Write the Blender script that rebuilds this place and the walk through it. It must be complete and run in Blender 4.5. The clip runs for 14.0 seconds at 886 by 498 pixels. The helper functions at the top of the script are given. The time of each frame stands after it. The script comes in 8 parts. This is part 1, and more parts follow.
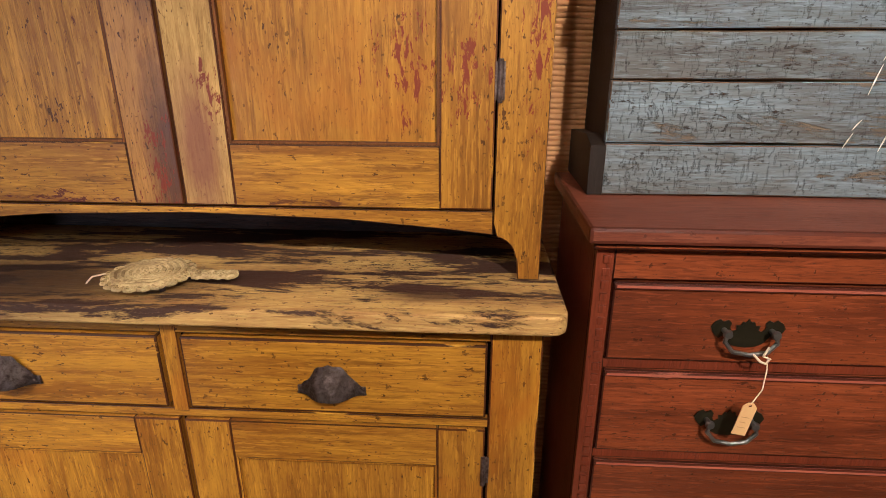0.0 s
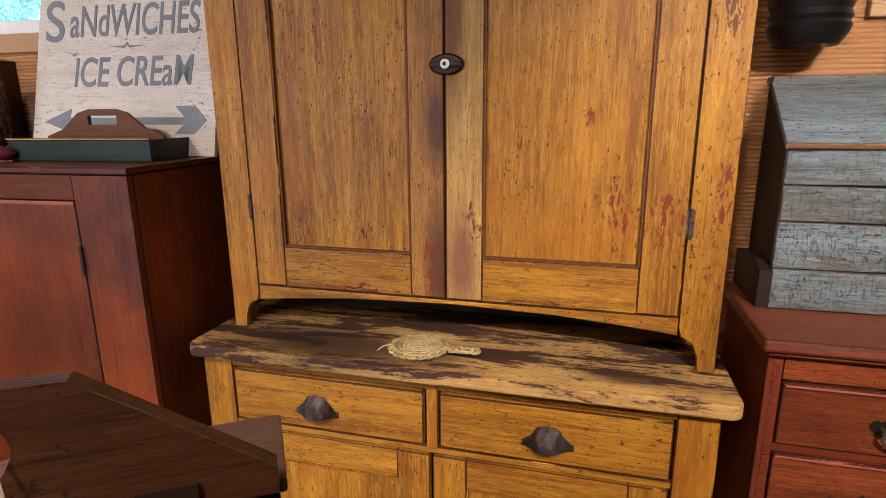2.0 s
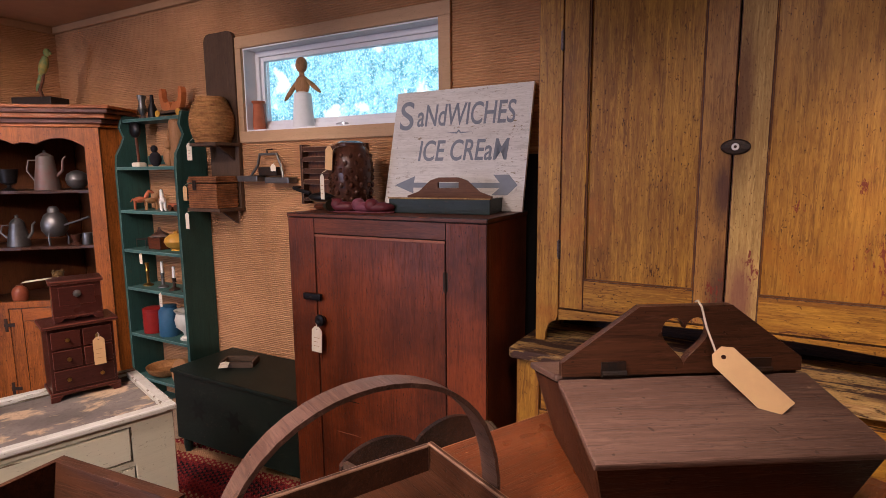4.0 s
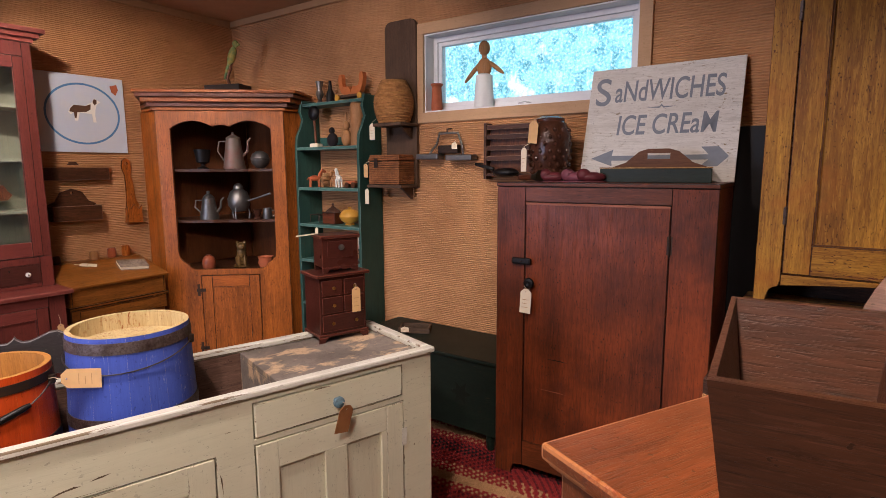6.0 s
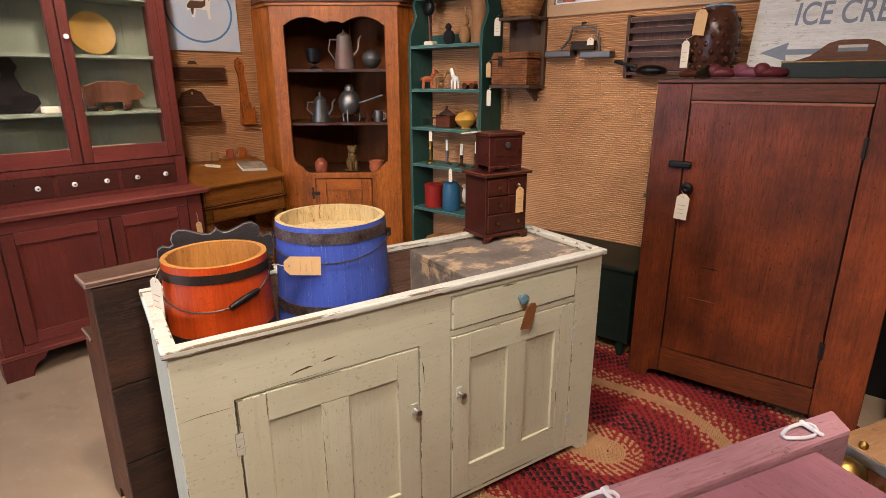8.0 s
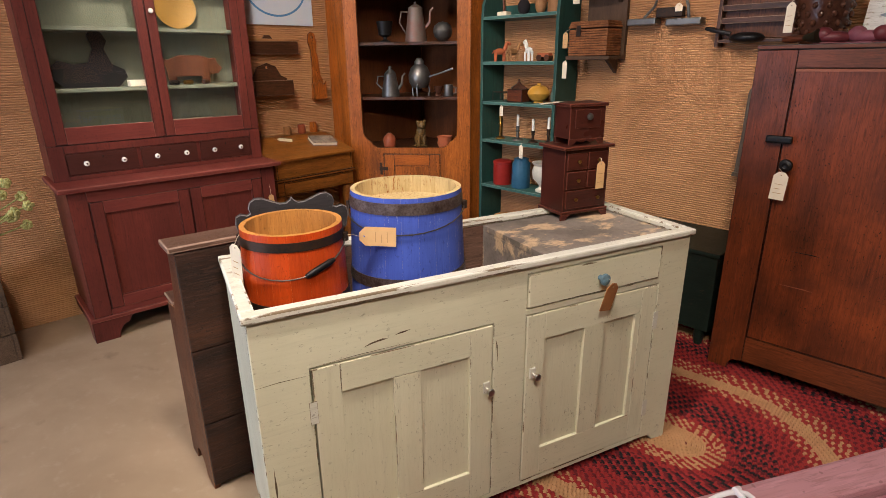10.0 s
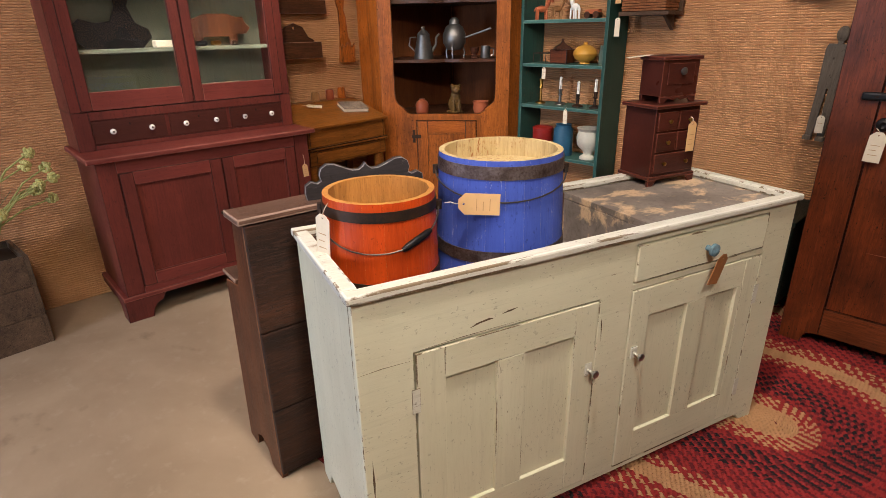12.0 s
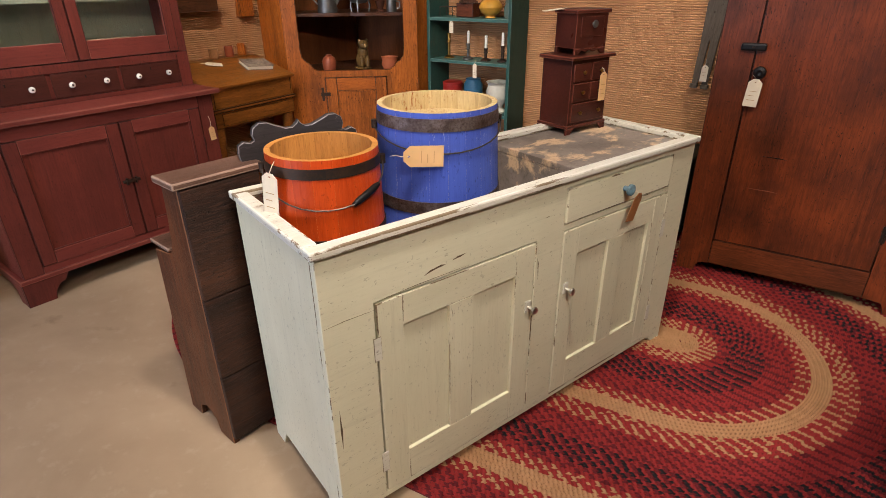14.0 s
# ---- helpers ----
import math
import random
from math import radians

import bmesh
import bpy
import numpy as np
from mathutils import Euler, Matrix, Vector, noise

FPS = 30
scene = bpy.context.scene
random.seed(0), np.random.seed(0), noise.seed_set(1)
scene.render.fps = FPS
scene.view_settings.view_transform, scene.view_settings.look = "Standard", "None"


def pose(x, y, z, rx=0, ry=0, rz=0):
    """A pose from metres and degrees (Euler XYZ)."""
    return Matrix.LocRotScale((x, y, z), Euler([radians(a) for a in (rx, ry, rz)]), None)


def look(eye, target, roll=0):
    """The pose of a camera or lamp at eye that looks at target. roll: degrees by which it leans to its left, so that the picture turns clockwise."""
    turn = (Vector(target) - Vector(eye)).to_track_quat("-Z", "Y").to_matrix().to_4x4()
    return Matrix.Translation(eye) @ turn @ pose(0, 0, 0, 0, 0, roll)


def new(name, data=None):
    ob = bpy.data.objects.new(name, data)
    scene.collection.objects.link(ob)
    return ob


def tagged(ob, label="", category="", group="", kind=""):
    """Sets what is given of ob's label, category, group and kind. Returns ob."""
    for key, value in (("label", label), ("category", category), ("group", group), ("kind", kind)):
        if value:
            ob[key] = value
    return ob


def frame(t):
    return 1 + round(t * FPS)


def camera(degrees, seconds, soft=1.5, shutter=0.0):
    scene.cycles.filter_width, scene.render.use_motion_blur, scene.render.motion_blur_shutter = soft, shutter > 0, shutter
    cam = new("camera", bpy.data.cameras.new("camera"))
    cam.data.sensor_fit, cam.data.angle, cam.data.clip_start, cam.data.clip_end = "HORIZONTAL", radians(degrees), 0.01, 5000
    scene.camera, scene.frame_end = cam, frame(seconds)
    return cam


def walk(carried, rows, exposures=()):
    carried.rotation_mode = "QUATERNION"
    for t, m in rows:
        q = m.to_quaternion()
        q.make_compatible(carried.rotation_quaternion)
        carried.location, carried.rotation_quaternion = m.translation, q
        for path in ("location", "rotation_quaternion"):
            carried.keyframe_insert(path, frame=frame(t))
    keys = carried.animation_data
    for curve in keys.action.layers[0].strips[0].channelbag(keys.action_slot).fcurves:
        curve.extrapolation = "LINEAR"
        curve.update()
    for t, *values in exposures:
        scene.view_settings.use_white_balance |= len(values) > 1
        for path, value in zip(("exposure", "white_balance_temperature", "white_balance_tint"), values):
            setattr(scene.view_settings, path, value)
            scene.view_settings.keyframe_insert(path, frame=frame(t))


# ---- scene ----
cam = camera(77.4, 14.0, 0.35)
PATH = [
    (0, (3.882, 2.799, 1.42), (3.683, 4.669, 0.739), 0.2),
    (0.5, (3.879, 2.779, 1.47), (3.662, 4.636, 0.76), 0.0),
    (1, (3.848, 2.69, 1.531), (3.574, 4.552, 0.855), -0.1),
    (1.5, (3.788, 2.566, 1.575), (3.372, 4.439, 1.01), -0.2),
    (2, (3.71, 2.403, 1.628), (3.111, 4.251, 1.153), -0.4),
    (2.5, (3.608, 2.246, 1.668), (2.905, 4.079, 1.284), -0.5),
    (3, (3.565, 2.085, 1.675), (2.767, 3.888, 1.34), -0.5),
    (3.5, (3.544, 1.864, 1.667), (2.608, 3.606, 1.369), -0.5),
    (4, (3.478, 1.697, 1.677), (2.394, 3.355, 1.398), -0.5),
    (4.2, (3.411, 1.616, 1.673), (2.283, 3.244, 1.397), -0.6),
    (6.3, (2.947, 1.086, 1.542), (1.676, 2.599, 1.239), 0.1),
    (6.5, (2.887, 1.041, 1.532), (1.608, 2.537, 1.181), 0.2),
    (7, (2.744, 0.948, 1.501), (1.441, 2.394, 1.04), 0.0),
    (7.5, (2.676, 0.887, 1.494), (1.357, 2.29, 0.95), -0.1),
    (8, (2.639, 0.855, 1.496), (1.303, 2.223, 0.911), -0.2),
    (8.2, (2.635, 0.848, 1.496), (1.289, 2.203, 0.901), -0.3),
    (10.3, (2.52, 0.858, 1.453), (1.041, 2.029, 0.789), -0.8),
    (10.5, (2.476, 0.88, 1.452), (0.992, 2.038, 0.775), -0.9),
    (11, (2.365, 0.905, 1.435), (0.879, 2.045, 0.736), -0.8),
    (11.5, (2.299, 0.868, 1.417), (0.814, 1.996, 0.695), -0.8),
    (12, (2.26, 0.733, 1.396), (0.827, 1.916, 0.655), -1.1),
    (12.5, (2.244, 0.651, 1.389), (0.951, 1.975, 0.629), -0.8),
    (13, (2.244, 0.62, 1.383), (1.024, 1.99, 0.588), -0.7),
    (13.5, (2.233, 0.611, 1.377), (1.058, 1.994, 0.536), -0.6),
    (14, (2.217, 0.609, 1.396), (1.071, 1.995, 0.519), -0.5),
]
walk(cam, [(t, look(eye, target, roll)) for t, eye, target, roll in PATH],
     exposures=[(0, 0.86, 6500, 10), (1.0, 0.86, 6500, 10), (2.0, 0.84, 6500, 12), (3.0, 0.48, 6500, 21), (4.2, 0.3, 6500, 26), (6.3, 0.37, 6500, 18), (7.2, 0.44, 6500, 16), (8.0, 0.5, 6500, 11), (11.0, 0.45, 6500, 9), (14.0, 0.45, 6500, 9)])

# ---- world and light ----
world = bpy.data.worlds.new("sky")
world.use_nodes = True
scene.world = world
wn = world.node_tree
sky = wn.nodes.new("ShaderNodeTexSky")
sky.sky_type = "NISHITA"
sky.sun_disc = False
sky.sun_elevation, sky.sun_rotation = radians(42), radians(200)
wn.links.new(sky.outputs[0], wn.nodes["Background"].inputs[0])
wn.nodes["Background"].inputs[1].default_value = 0.1

CORNER = (-1.43, 3.79)
RM = pose(CORNER[0], CORNER[1], 0, 0, 0, 4)      # room frame: x along the north wall, -y into the room
CEIL = 2.785


def spot(name, eye, target, watts, angle, blend=0.6, size=0.06, colour=(1.0, 0.88, 0.79)):
    d = bpy.data.lights.new(name, "SPOT")
    d.energy, d.spot_size, d.spot_blend, d.shadow_soft_size, d.color = watts, radians(angle), blend, size, colour
    ob = new(name, d)
    ob.matrix_world = look(eye, target)
    return ob


# track lights under the ceiling
spot("track_light", (2.9, 0.5, 2.7), (1.6, 1.8, 0.5), 138, 95)
spot("track_light", (3.5, 1.75, 2.7), (3.55, 3.6, 0.95), 50, 68)
spot("track_light", (2.7, 1.5, 2.7), (2.8, 2.4, 0.9), 108, 54)
spot("track_light", (1.75, 1.8, 2.7), (1.85, 3.6, 1.25), 64, 74)
spot("track_light", (0.2, 1.6, 2.7), (-0.9, 2.6, 1.3), 96, 95)
spot("track_light", (1.0, 2.2, 2.7), (0.1, 3.9, 1.4), 45, 85)
spot("track_light", (0.6, 0.1, 2.7), (-0.9, 1.5, 0.8), 66, 100)
spot("track_light", (1.75, 1.25, 2.7), (1.3, 1.8, 0.8), 130, 60)
spot("track_light", (4.75, 1.6, 2.7), (4.4, 3.7, 1.05), 215, 58)


def ceiling_fill(name, x, y, w, h, watts, colour=(1.0, 0.89, 0.76)):
    d = bpy.data.lights.new(name, "AREA")
    d.shape, d.size, d.size_y, d.energy, d.color = "RECTANGLE", w, h, watts, colour
    ob = new(name, d)
    ob.matrix_world = pose(x, y, CEIL - 0.03)
    return ob


# unseen area lamps added as soft overhead fill, not fixtures of the room
ceiling_fill("ceiling_fixture", 2.2, 0.9, 1.2, 1.2, 3)
ceiling_fill("ceiling_fixture", 4.6, 0.6, 1.2, 1.2, 3)

# daylight from the glazed shop door behind the walk
d = bpy.data.lights.new("door_daylight", "AREA")
d.shape, d.size, d.size_y, d.energy, d.color = "RECTANGLE", 1.0, 1.9, 84, (0.62, 0.74, 1.0)
ob = new("door_daylight", d)
ob.matrix_world = look((0.3, -2.0, 1.15), (0.9, 1.2, 0.7))

# ---- materials ----


def srgb(r, g, b):
    return tuple(((v / 255 + 0.055) / 1.055) ** 2.4 if v > 10 else v / 255 / 12.92 for v in (r, g, b)) + (1.0,)


class Nodes:
    """Short-hand for building one node material."""

    def __init__(self, name, rough=0.5, metal=0.0):
        self.mat = bpy.data.materials.new(name)
        self.mat.use_nodes = True
        self.nt = self.mat.node_tree
        self.b = self.nt.nodes["Principled BSDF"]
        self.b.inputs["Roughness"].default_value = rough
        self.b.inputs["Metallic"].default_value = metal
        self.b.inputs["Specular IOR Level"].default_value = 0.26

    def add(self, kind, **kw):
        n = self.nt.nodes.new(kind)
        for k, v in kw.items():
            n.inputs[k].default_value = v
        return n

    def link(self, a, b):
        self.nt.links.new(a, b)

    def coords(self, vary=True):
        tc = self.add("ShaderNodeTexCoord")
        if not vary:
            return tc.outputs["Object"]
        oi = self.add("ShaderNodeObjectInfo")
        m = self.add("ShaderNodeVectorMath")
        m.operation = "MULTIPLY"
        self.link(oi.outputs["Random"], m.inputs[0])
        m.inputs[1].default_value = (7.3, 11.1, 5.7)
        a = self.add("ShaderNodeVectorMath")
        self.link(tc.outputs["Object"], a.inputs[0])
        self.link(m.outputs[0], a.inputs[1])
        return a.outputs[0]

    def noise(self, vec, scale, detail=4.0, rough=0.6, stretch=(1, 1, 1), distort=0.0):
        mp = self.add("ShaderNodeMapping")
        mp.inputs["Scale"].default_value = stretch
        self.link(vec, mp.inputs["Vector"])
        n = self.add("ShaderNodeTexNoise", Scale=scale, Detail=detail, Roughness=rough, Distortion=distort)
        self.link(mp.outputs[0], n.inputs["Vector"])
        return n.outputs["Fac"]

    def ramp(self, fac, lo, hi):
        r = self.add("ShaderNodeMapRange")
        r.inputs["From Min"].default_value, r.inputs["From Max"].default_value = lo, hi
        self.link(fac, r.inputs["Value"])
        return r.outputs["Result"]

    def mix(self, fac, a, b, mode="MIX"):
        m = self.add("ShaderNodeMix")
        m.data_type, m.blend_type = "RGBA", mode
        for s, v in ((0, fac), (6, a), (7, b)):
            if isinstance(v, bpy.types.NodeSocket):
                self.link(v, m.inputs[s])
            else:
                m.inputs[s].default_value = v
        return m.outputs[2]

    def math(self, op, a, b=0.0):
        m = self.add("ShaderNodeMath")
        m.operation = op
        for s, v in ((0, a), (1, b)):
            if isinstance(v, bpy.types.NodeSocket):
                self.link(v, m.inputs[s])
            else:
                m.inputs[s].default_value = v
        return m.outputs[0]

    def bump(self, height, strength=0.3, dist=0.002):
        n = self.add("ShaderNodeBump", Strength=strength, Distance=dist)
        self.link(height, n.inputs["Height"])
        self.link(n.outputs[0], self.b.inputs["Normal"])

    def colour(self, c):
        if isinstance(c, bpy.types.NodeSocket):
            self.link(c, self.b.inputs["Base Color"])
        else:
            self.b.inputs["Base Color"].default_value = c

    def roughness(self, fac, lo, hi):
        r = self.add("ShaderNodeMapRange")
        r.inputs["To Min"].default_value, r.inputs["To Max"].default_value = lo, hi
        self.link(fac, r.inputs["Value"])
        self.link(r.outputs[0], self.b.inputs["Roughness"])


AX = {"x": 0, "y": 1, "z": 2}
ARRIS = {}          # the rubbed look of the chamfers of a painted wood


def wood(name, base, dark, axis="z", rough=0.5, worn=None, wear=0.0, chip=None, chips=0.0, blotch=0.5, grain=0.5, bump=0.35, vary=True, streak=7.0, patch=None, marks=(), edge=None, rub_edge=0.5, comb=0.5, craze=0.0, fleck=0.25):
    """Wood or painted wood with grain along an axis; worn: the colour under rubbed paint; chip: the colour of small flakes;
    edge: the colour of knocked and rubbed arrises; comb: fine dark ticks along the grain; craze: fine cracks across it;
    fleck: small crisp dark dents and missing flakes."""
    n = Nodes(name, rough)
    v = n.coords(vary)
    st = [1.0, 1.0, 1.0]
    st[AX[axis]] = 0.07
    broad = n.noise(v, streak, 5, 0.65, st, 0.6)
    fine = n.noise(v, 110, 3, 0.7, st)
    big = n.noise(v, 2.6, 4, 0.6)
    c = n.mix(n.math("MULTIPLY", n.ramp(broad, 0.32, 0.72), grain), base, dark)
    c = n.mix(n.math("MULTIPLY", n.ramp(fine, 0.45, 0.75), grain * 0.6), c, dark)
    c = n.mix(n.math("MULTIPLY", n.ramp(big, 0.4, 0.75), blotch), c, dark)
    lines = n.ramp(n.noise(v, 46, 5, 0.75, [q if q < 1 else 1.3 for q in st], 0.3), 0.56, 0.64)
    c = n.mix(n.math("MULTIPLY", lines, 0.55 * grain), c, tuple(q * 0.6 for q in dark[:3]) + (1,))
    rub = n.ramp(n.noise(v, 9, 6, 0.7, [q if q < 1 else 1.5 for q in st], 0.5), 0.55, 0.75)
    c = n.mix(n.math("MULTIPLY", rub, 0.3 * grain), c, tuple(min(1, q * 1.7 + 0.01) for q in base[:3]) + (1,))
    pores = n.ramp(n.noise(v, 330, 2, 0.6, [q if q < 1 else 0.9 for q in st]), 0.56, 0.66)
    c = n.mix(n.math("MULTIPLY", pores, 0.45 * grain), c, dark)
    sk = [q if q < 1 else 1.0 for q in st]
    sk[AX[axis]] = 0.09
    ticks = n.math("MULTIPLY", n.ramp(n.noise(v, 300, 3, 0.65, sk, 0.15), 0.54, 0.6), n.ramp(n.noise(v, 12, 4, 0.65), 0.36, 0.62))
    c = n.mix(n.math("MULTIPLY", ticks, comb * grain), c, tuple(q * 0.5 for q in dark[:3]) + (1,))
    pale = n.ramp(n.noise(v, 170, 3, 0.65, sk, 0.3), 0.56, 0.62)
    c = n.mix(n.math("MULTIPLY", pale, 0.4 * comb * grain), c, tuple(min(1, q * 1.6 + 0.015) for q in base[:3]) + (1,))
    nick = n.ramp(n.noise(v, 75, 2, 0.5), 0.69, 0.71)
    c = n.mix(n.math("MULTIPLY", nick, 0.15 + 0.5 * grain), c, tuple(q * 0.35 for q in dark[:3]) + (1,))
    h = n.math("SUBTRACT", n.math("MULTIPLY", n.math("SUBTRACT", fine, n.math("MULTIPLY", lines, 0.5)), 0.6), n.math("ADD", n.math("MULTIPLY", pores, 0.3), nick))
    h = n.math("SUBTRACT", h, n.math("MULTIPLY", ticks, 0.5 * comb))
    if fleck:
        sf = [1.0, 1.0, 1.0]
        sf[AX[axis]] = 0.4
        fk = n.noise(v, 150, 4, 0.6, sf, 0.2)
        fl = n.math("MULTIPLY", n.ramp(n.math("ADD", fk, n.math("MULTIPLY", n.noise(v, 7, 4, 0.65), 0.32)), 0.815, 0.835), fleck)
        c = n.mix(fl, c, tuple(q * 0.4 for q in dark[:3]) + (1,))
        h = n.math("SUBTRACT", h, fl)
    if craze:
        sc = [1.0, 1.0, 1.0]
        sc["xyz".index("z" if axis == "x" else "x")] = 0.25
        cr = n.math("MULTIPLY", n.ramp(n.noise(v, 150, 4, 0.7, sc, 0.6), 0.57, 0.61), n.ramp(n.noise(v, 8, 3, 0.6), 0.35, 0.6))
        c = n.mix(n.math("MULTIPLY", cr, craze), c, tuple(q * 0.4 for q in dark[:3]) + (1,))
        h = n.math("SUBTRACT", h, cr)
    if worn:
        sw = [2.4, 2.4, 2.4]
        sw[AX[axis]] = 0.5
        w = n.noise(v, 4.2, 9, 0.72, sw, 0.3)
        f = n.ramp(w, 0.62 - wear * 0.3, 0.66 - wear * 0.3)
        c = n.mix(f, c, worn)
        h = n.math("SUBTRACT", h, n.math("MULTIPLY", f, 0.8))
    if chip:
        sc = [1.6, 1.6, 1.6]
        sc[AX[axis]] = 0.45
        k = n.noise(v, 62, 6, 0.72, sc, 0.4)
        gate = n.noise(v, 3.4, 4, 0.6)
        f2 = n.math("MULTIPLY", n.ramp(k, 0.64 - chips * 0.15, 0.67 - chips * 0.15), n.ramp(gate, 0.46, 0.6))
        c = n.mix(f2, c, chip)
        h = n.math("SUBTRACT", h, n.math("MULTIPLY", f2, 0.8))
    if patch:
        p = n.noise(v, 1.9, 6, 0.65, (1, 1, 1), 0.4)
        c = n.mix(n.ramp(p, 0.55, 0.72), c, patch)
    if marks:
        o = n.add("ShaderNodeTexCoord").outputs["Object"]
        sk = [1.7, 1.7, 1.7]
        sk[AX[axis]] = 0.5
        ragged = n.noise(o, 40, 6, 0.75, sk, 0.5)
        for centre, radii, tone, hard in marks:
            mp = n.add("ShaderNodeMapping")
            mp.inputs["Scale"].default_value = tuple(1 / r for r in radii)
            mp.inputs["Location"].default_value = tuple(-q / r for q, r in zip(centre, radii))
            n.link(o, mp.inputs["Vector"])
            ln = n.add("ShaderNodeVectorMath")
            ln.operation = "LENGTH"
            n.link(mp.outputs[0], ln.inputs[0])
            near = n.math("SUBTRACT", 1.0, n.math("MINIMUM", ln.outputs["Value"], 1.0))
            f = n.math("ADD", ragged, n.math("MULTIPLY", near, 0.19))
            f = n.ramp(f, 0.665, 0.68) if hard else n.math("MULTIPLY", n.ramp(n.math("ADD", near, n.math("MULTIPLY", ragged, 0.5)), 0.3, 0.95), 0.85)
            c = n.mix(n.math("MULTIPLY", f, n.ramp(near, 0.0, 0.08)), c, tone)
            h = n.math("SUBTRACT", h, n.math("MULTIPLY", f, 0.5 if hard else 0.0))
    n.colour(c)
    n.bump(h, bump, 0.002)
    n.roughness(big, max(0.05, rough - 0.12), min(1, rough + 0.15))
    if edge:
        ARRIS[name] = wood(name + "_arris", edge, tuple(q * 0.55 for q in edge[:3]) + (1,), axis, rough, worn=base, wear=0.4 - 0.55 * rub_edge, grain=0.5, comb=0.2)
    return n.mat


def plain(name, base, rough=0.5, metal=0.0, dirt=None, scale=30, bump=0.15, amount=0.5):
    n = Nodes(name, rough, metal)
    v = n.coords()
    a = n.noise(v, scale, 6, 0.65)
    b = n.noise(v, scale * 0.15, 4, 0.6)
    d = dirt or tuple(x * 0.6 for x in base[:3]) + (1,)
    c = n.mix(n.math("MULTIPLY", n.ramp(a, 0.45, 0.75), amount), base, d)
    c = n.mix(n.math("MULTIPLY", n.ramp(b, 0.42, 0.7), amount), c, d)
    n.colour(c)
    n.bump(a, bump, 0.002)
    n.roughness(b, max(0.03, rough - 0.1), min(1, rough + 0.15))
    return n.mat


def glass(name, tint=(1, 1, 1, 1), rough=0.0):
    n = Nodes(name, rough)
    n.b.inputs["Base Color"].default_value = tint
    n.b.inputs["Transmission Weight"].default_value = 1.0
    n.b.inputs["IOR"].default_value = 1.45
    return n.mat


YEL, YELD = srgb(190, 137, 47), srgb(110, 63, 20)
yellow_v = wood("ochre_grained_paint_v", YEL, YELD, "z", 0.42, chip=srgb(92, 46, 22), chips=0.05, blotch=0.5, grain=0.95, streak=20, patch=srgb(158, 94, 28), edge=srgb(88, 44, 20), rub_edge=0.45, comb=0.5, fleck=0.9)
yellow_h = wood("ochre_grained_paint_h", YEL, YELD, "x", 0.42, chip=srgb(86, 42, 20), chips=0.1, blotch=0.5, grain=1.0, streak=20, edge=srgb(70, 36, 18), rub_edge=0.7, comb=0.5, fleck=0.9)
yellow_top = wood("worn_cream_worktop", srgb(216, 182, 112), srgb(150, 100, 58), "x", 0.6, worn=srgb(72, 48, 38), wear=0.44, chip=srgb(66, 44, 32), chips=0.5, bump=1.0, grain=0.9, vary=False, comb=0.45, edge=srgb(128, 74, 34), rub_edge=0.9, fleck=0.9,
                  marks=[((0.42, 0.1, 0.985), (0.46, 0.16, 0.1), srgb(50, 34, 28), False), ((1.23, 0.085, 0.985), (0.14, 0.05, 0.1), srgb(72, 46, 36), False)])
RED, PURPLE, SOOT = srgb(116, 48, 28), srgb(70, 42, 36), srgb(92, 52, 24)
yellow_panel = wood("ochre_panel_red_flecks", srgb(184, 130, 45), srgb(108, 62, 19), "z", 0.4, chip=srgb(100, 52, 24), chips=-0.1, blotch=0.4, grain=0.85, streak=20, patch=srgb(158, 96, 28), vary=False, comb=0.5, edge=srgb(84, 42, 22), rub_edge=0.5, fleck=0.9,
                    marks=[((1.19, 0.18, 1.40), (0.12, 0.1, 0.15), RED, True), ((1.2, 0.18, 1.36), (0.05, 0.1, 0.07), RED, True), ((1.11, 0.18, 1.61), (0.03, 0.1, 0.1), RED, True), ((0.94, 0.18, 1.555), (0.04, 0.1, 0.04), RED, True)])
yellow_flaky = wood("ochre_paint_flaking", YEL, YELD, "z", 0.45, chip=srgb(100, 50, 24), chips=0.0, blotch=0.4, grain=0.9, vary=False, comb=0.5, edge=srgb(84, 42, 22), rub_edge=0.5, fleck=0.9,
                    marks=[((1.285, 0.165, 1.38), (0.07, 0.1, 0.17), RED, True), ((1.42, 0.165, 1.43), (0.06, 0.1, 0.22), RED, True), ((1.43, 0.165, 1.42), (0.04, 0.1, 0.09), RED, True), ((1.40, 0.165, 1.9), (0.08, 0.1, 0.3), SOOT, True)])
yellow_stain = wood("ochre_paint_handled", srgb(172, 122, 58), srgb(100, 60, 30), "z", 0.4, chip=srgb(84, 44, 32), chips=0.1, blotch=0.4, grain=0.8, vary=False, comb=0.5, edge=srgb(84, 42, 22), rub_edge=0.5, fleck=0.9,
                    marks=[((0.722, 0.165, 1.60), (0.05, 0.1, 0.17), PURPLE, False), ((0.725, 0.165, 1.22), (0.06, 0.1, 0.25), PURPLE, False), ((0.70, 0.165, 1.2), (0.07, 0.1, 0.2), RED, True)])
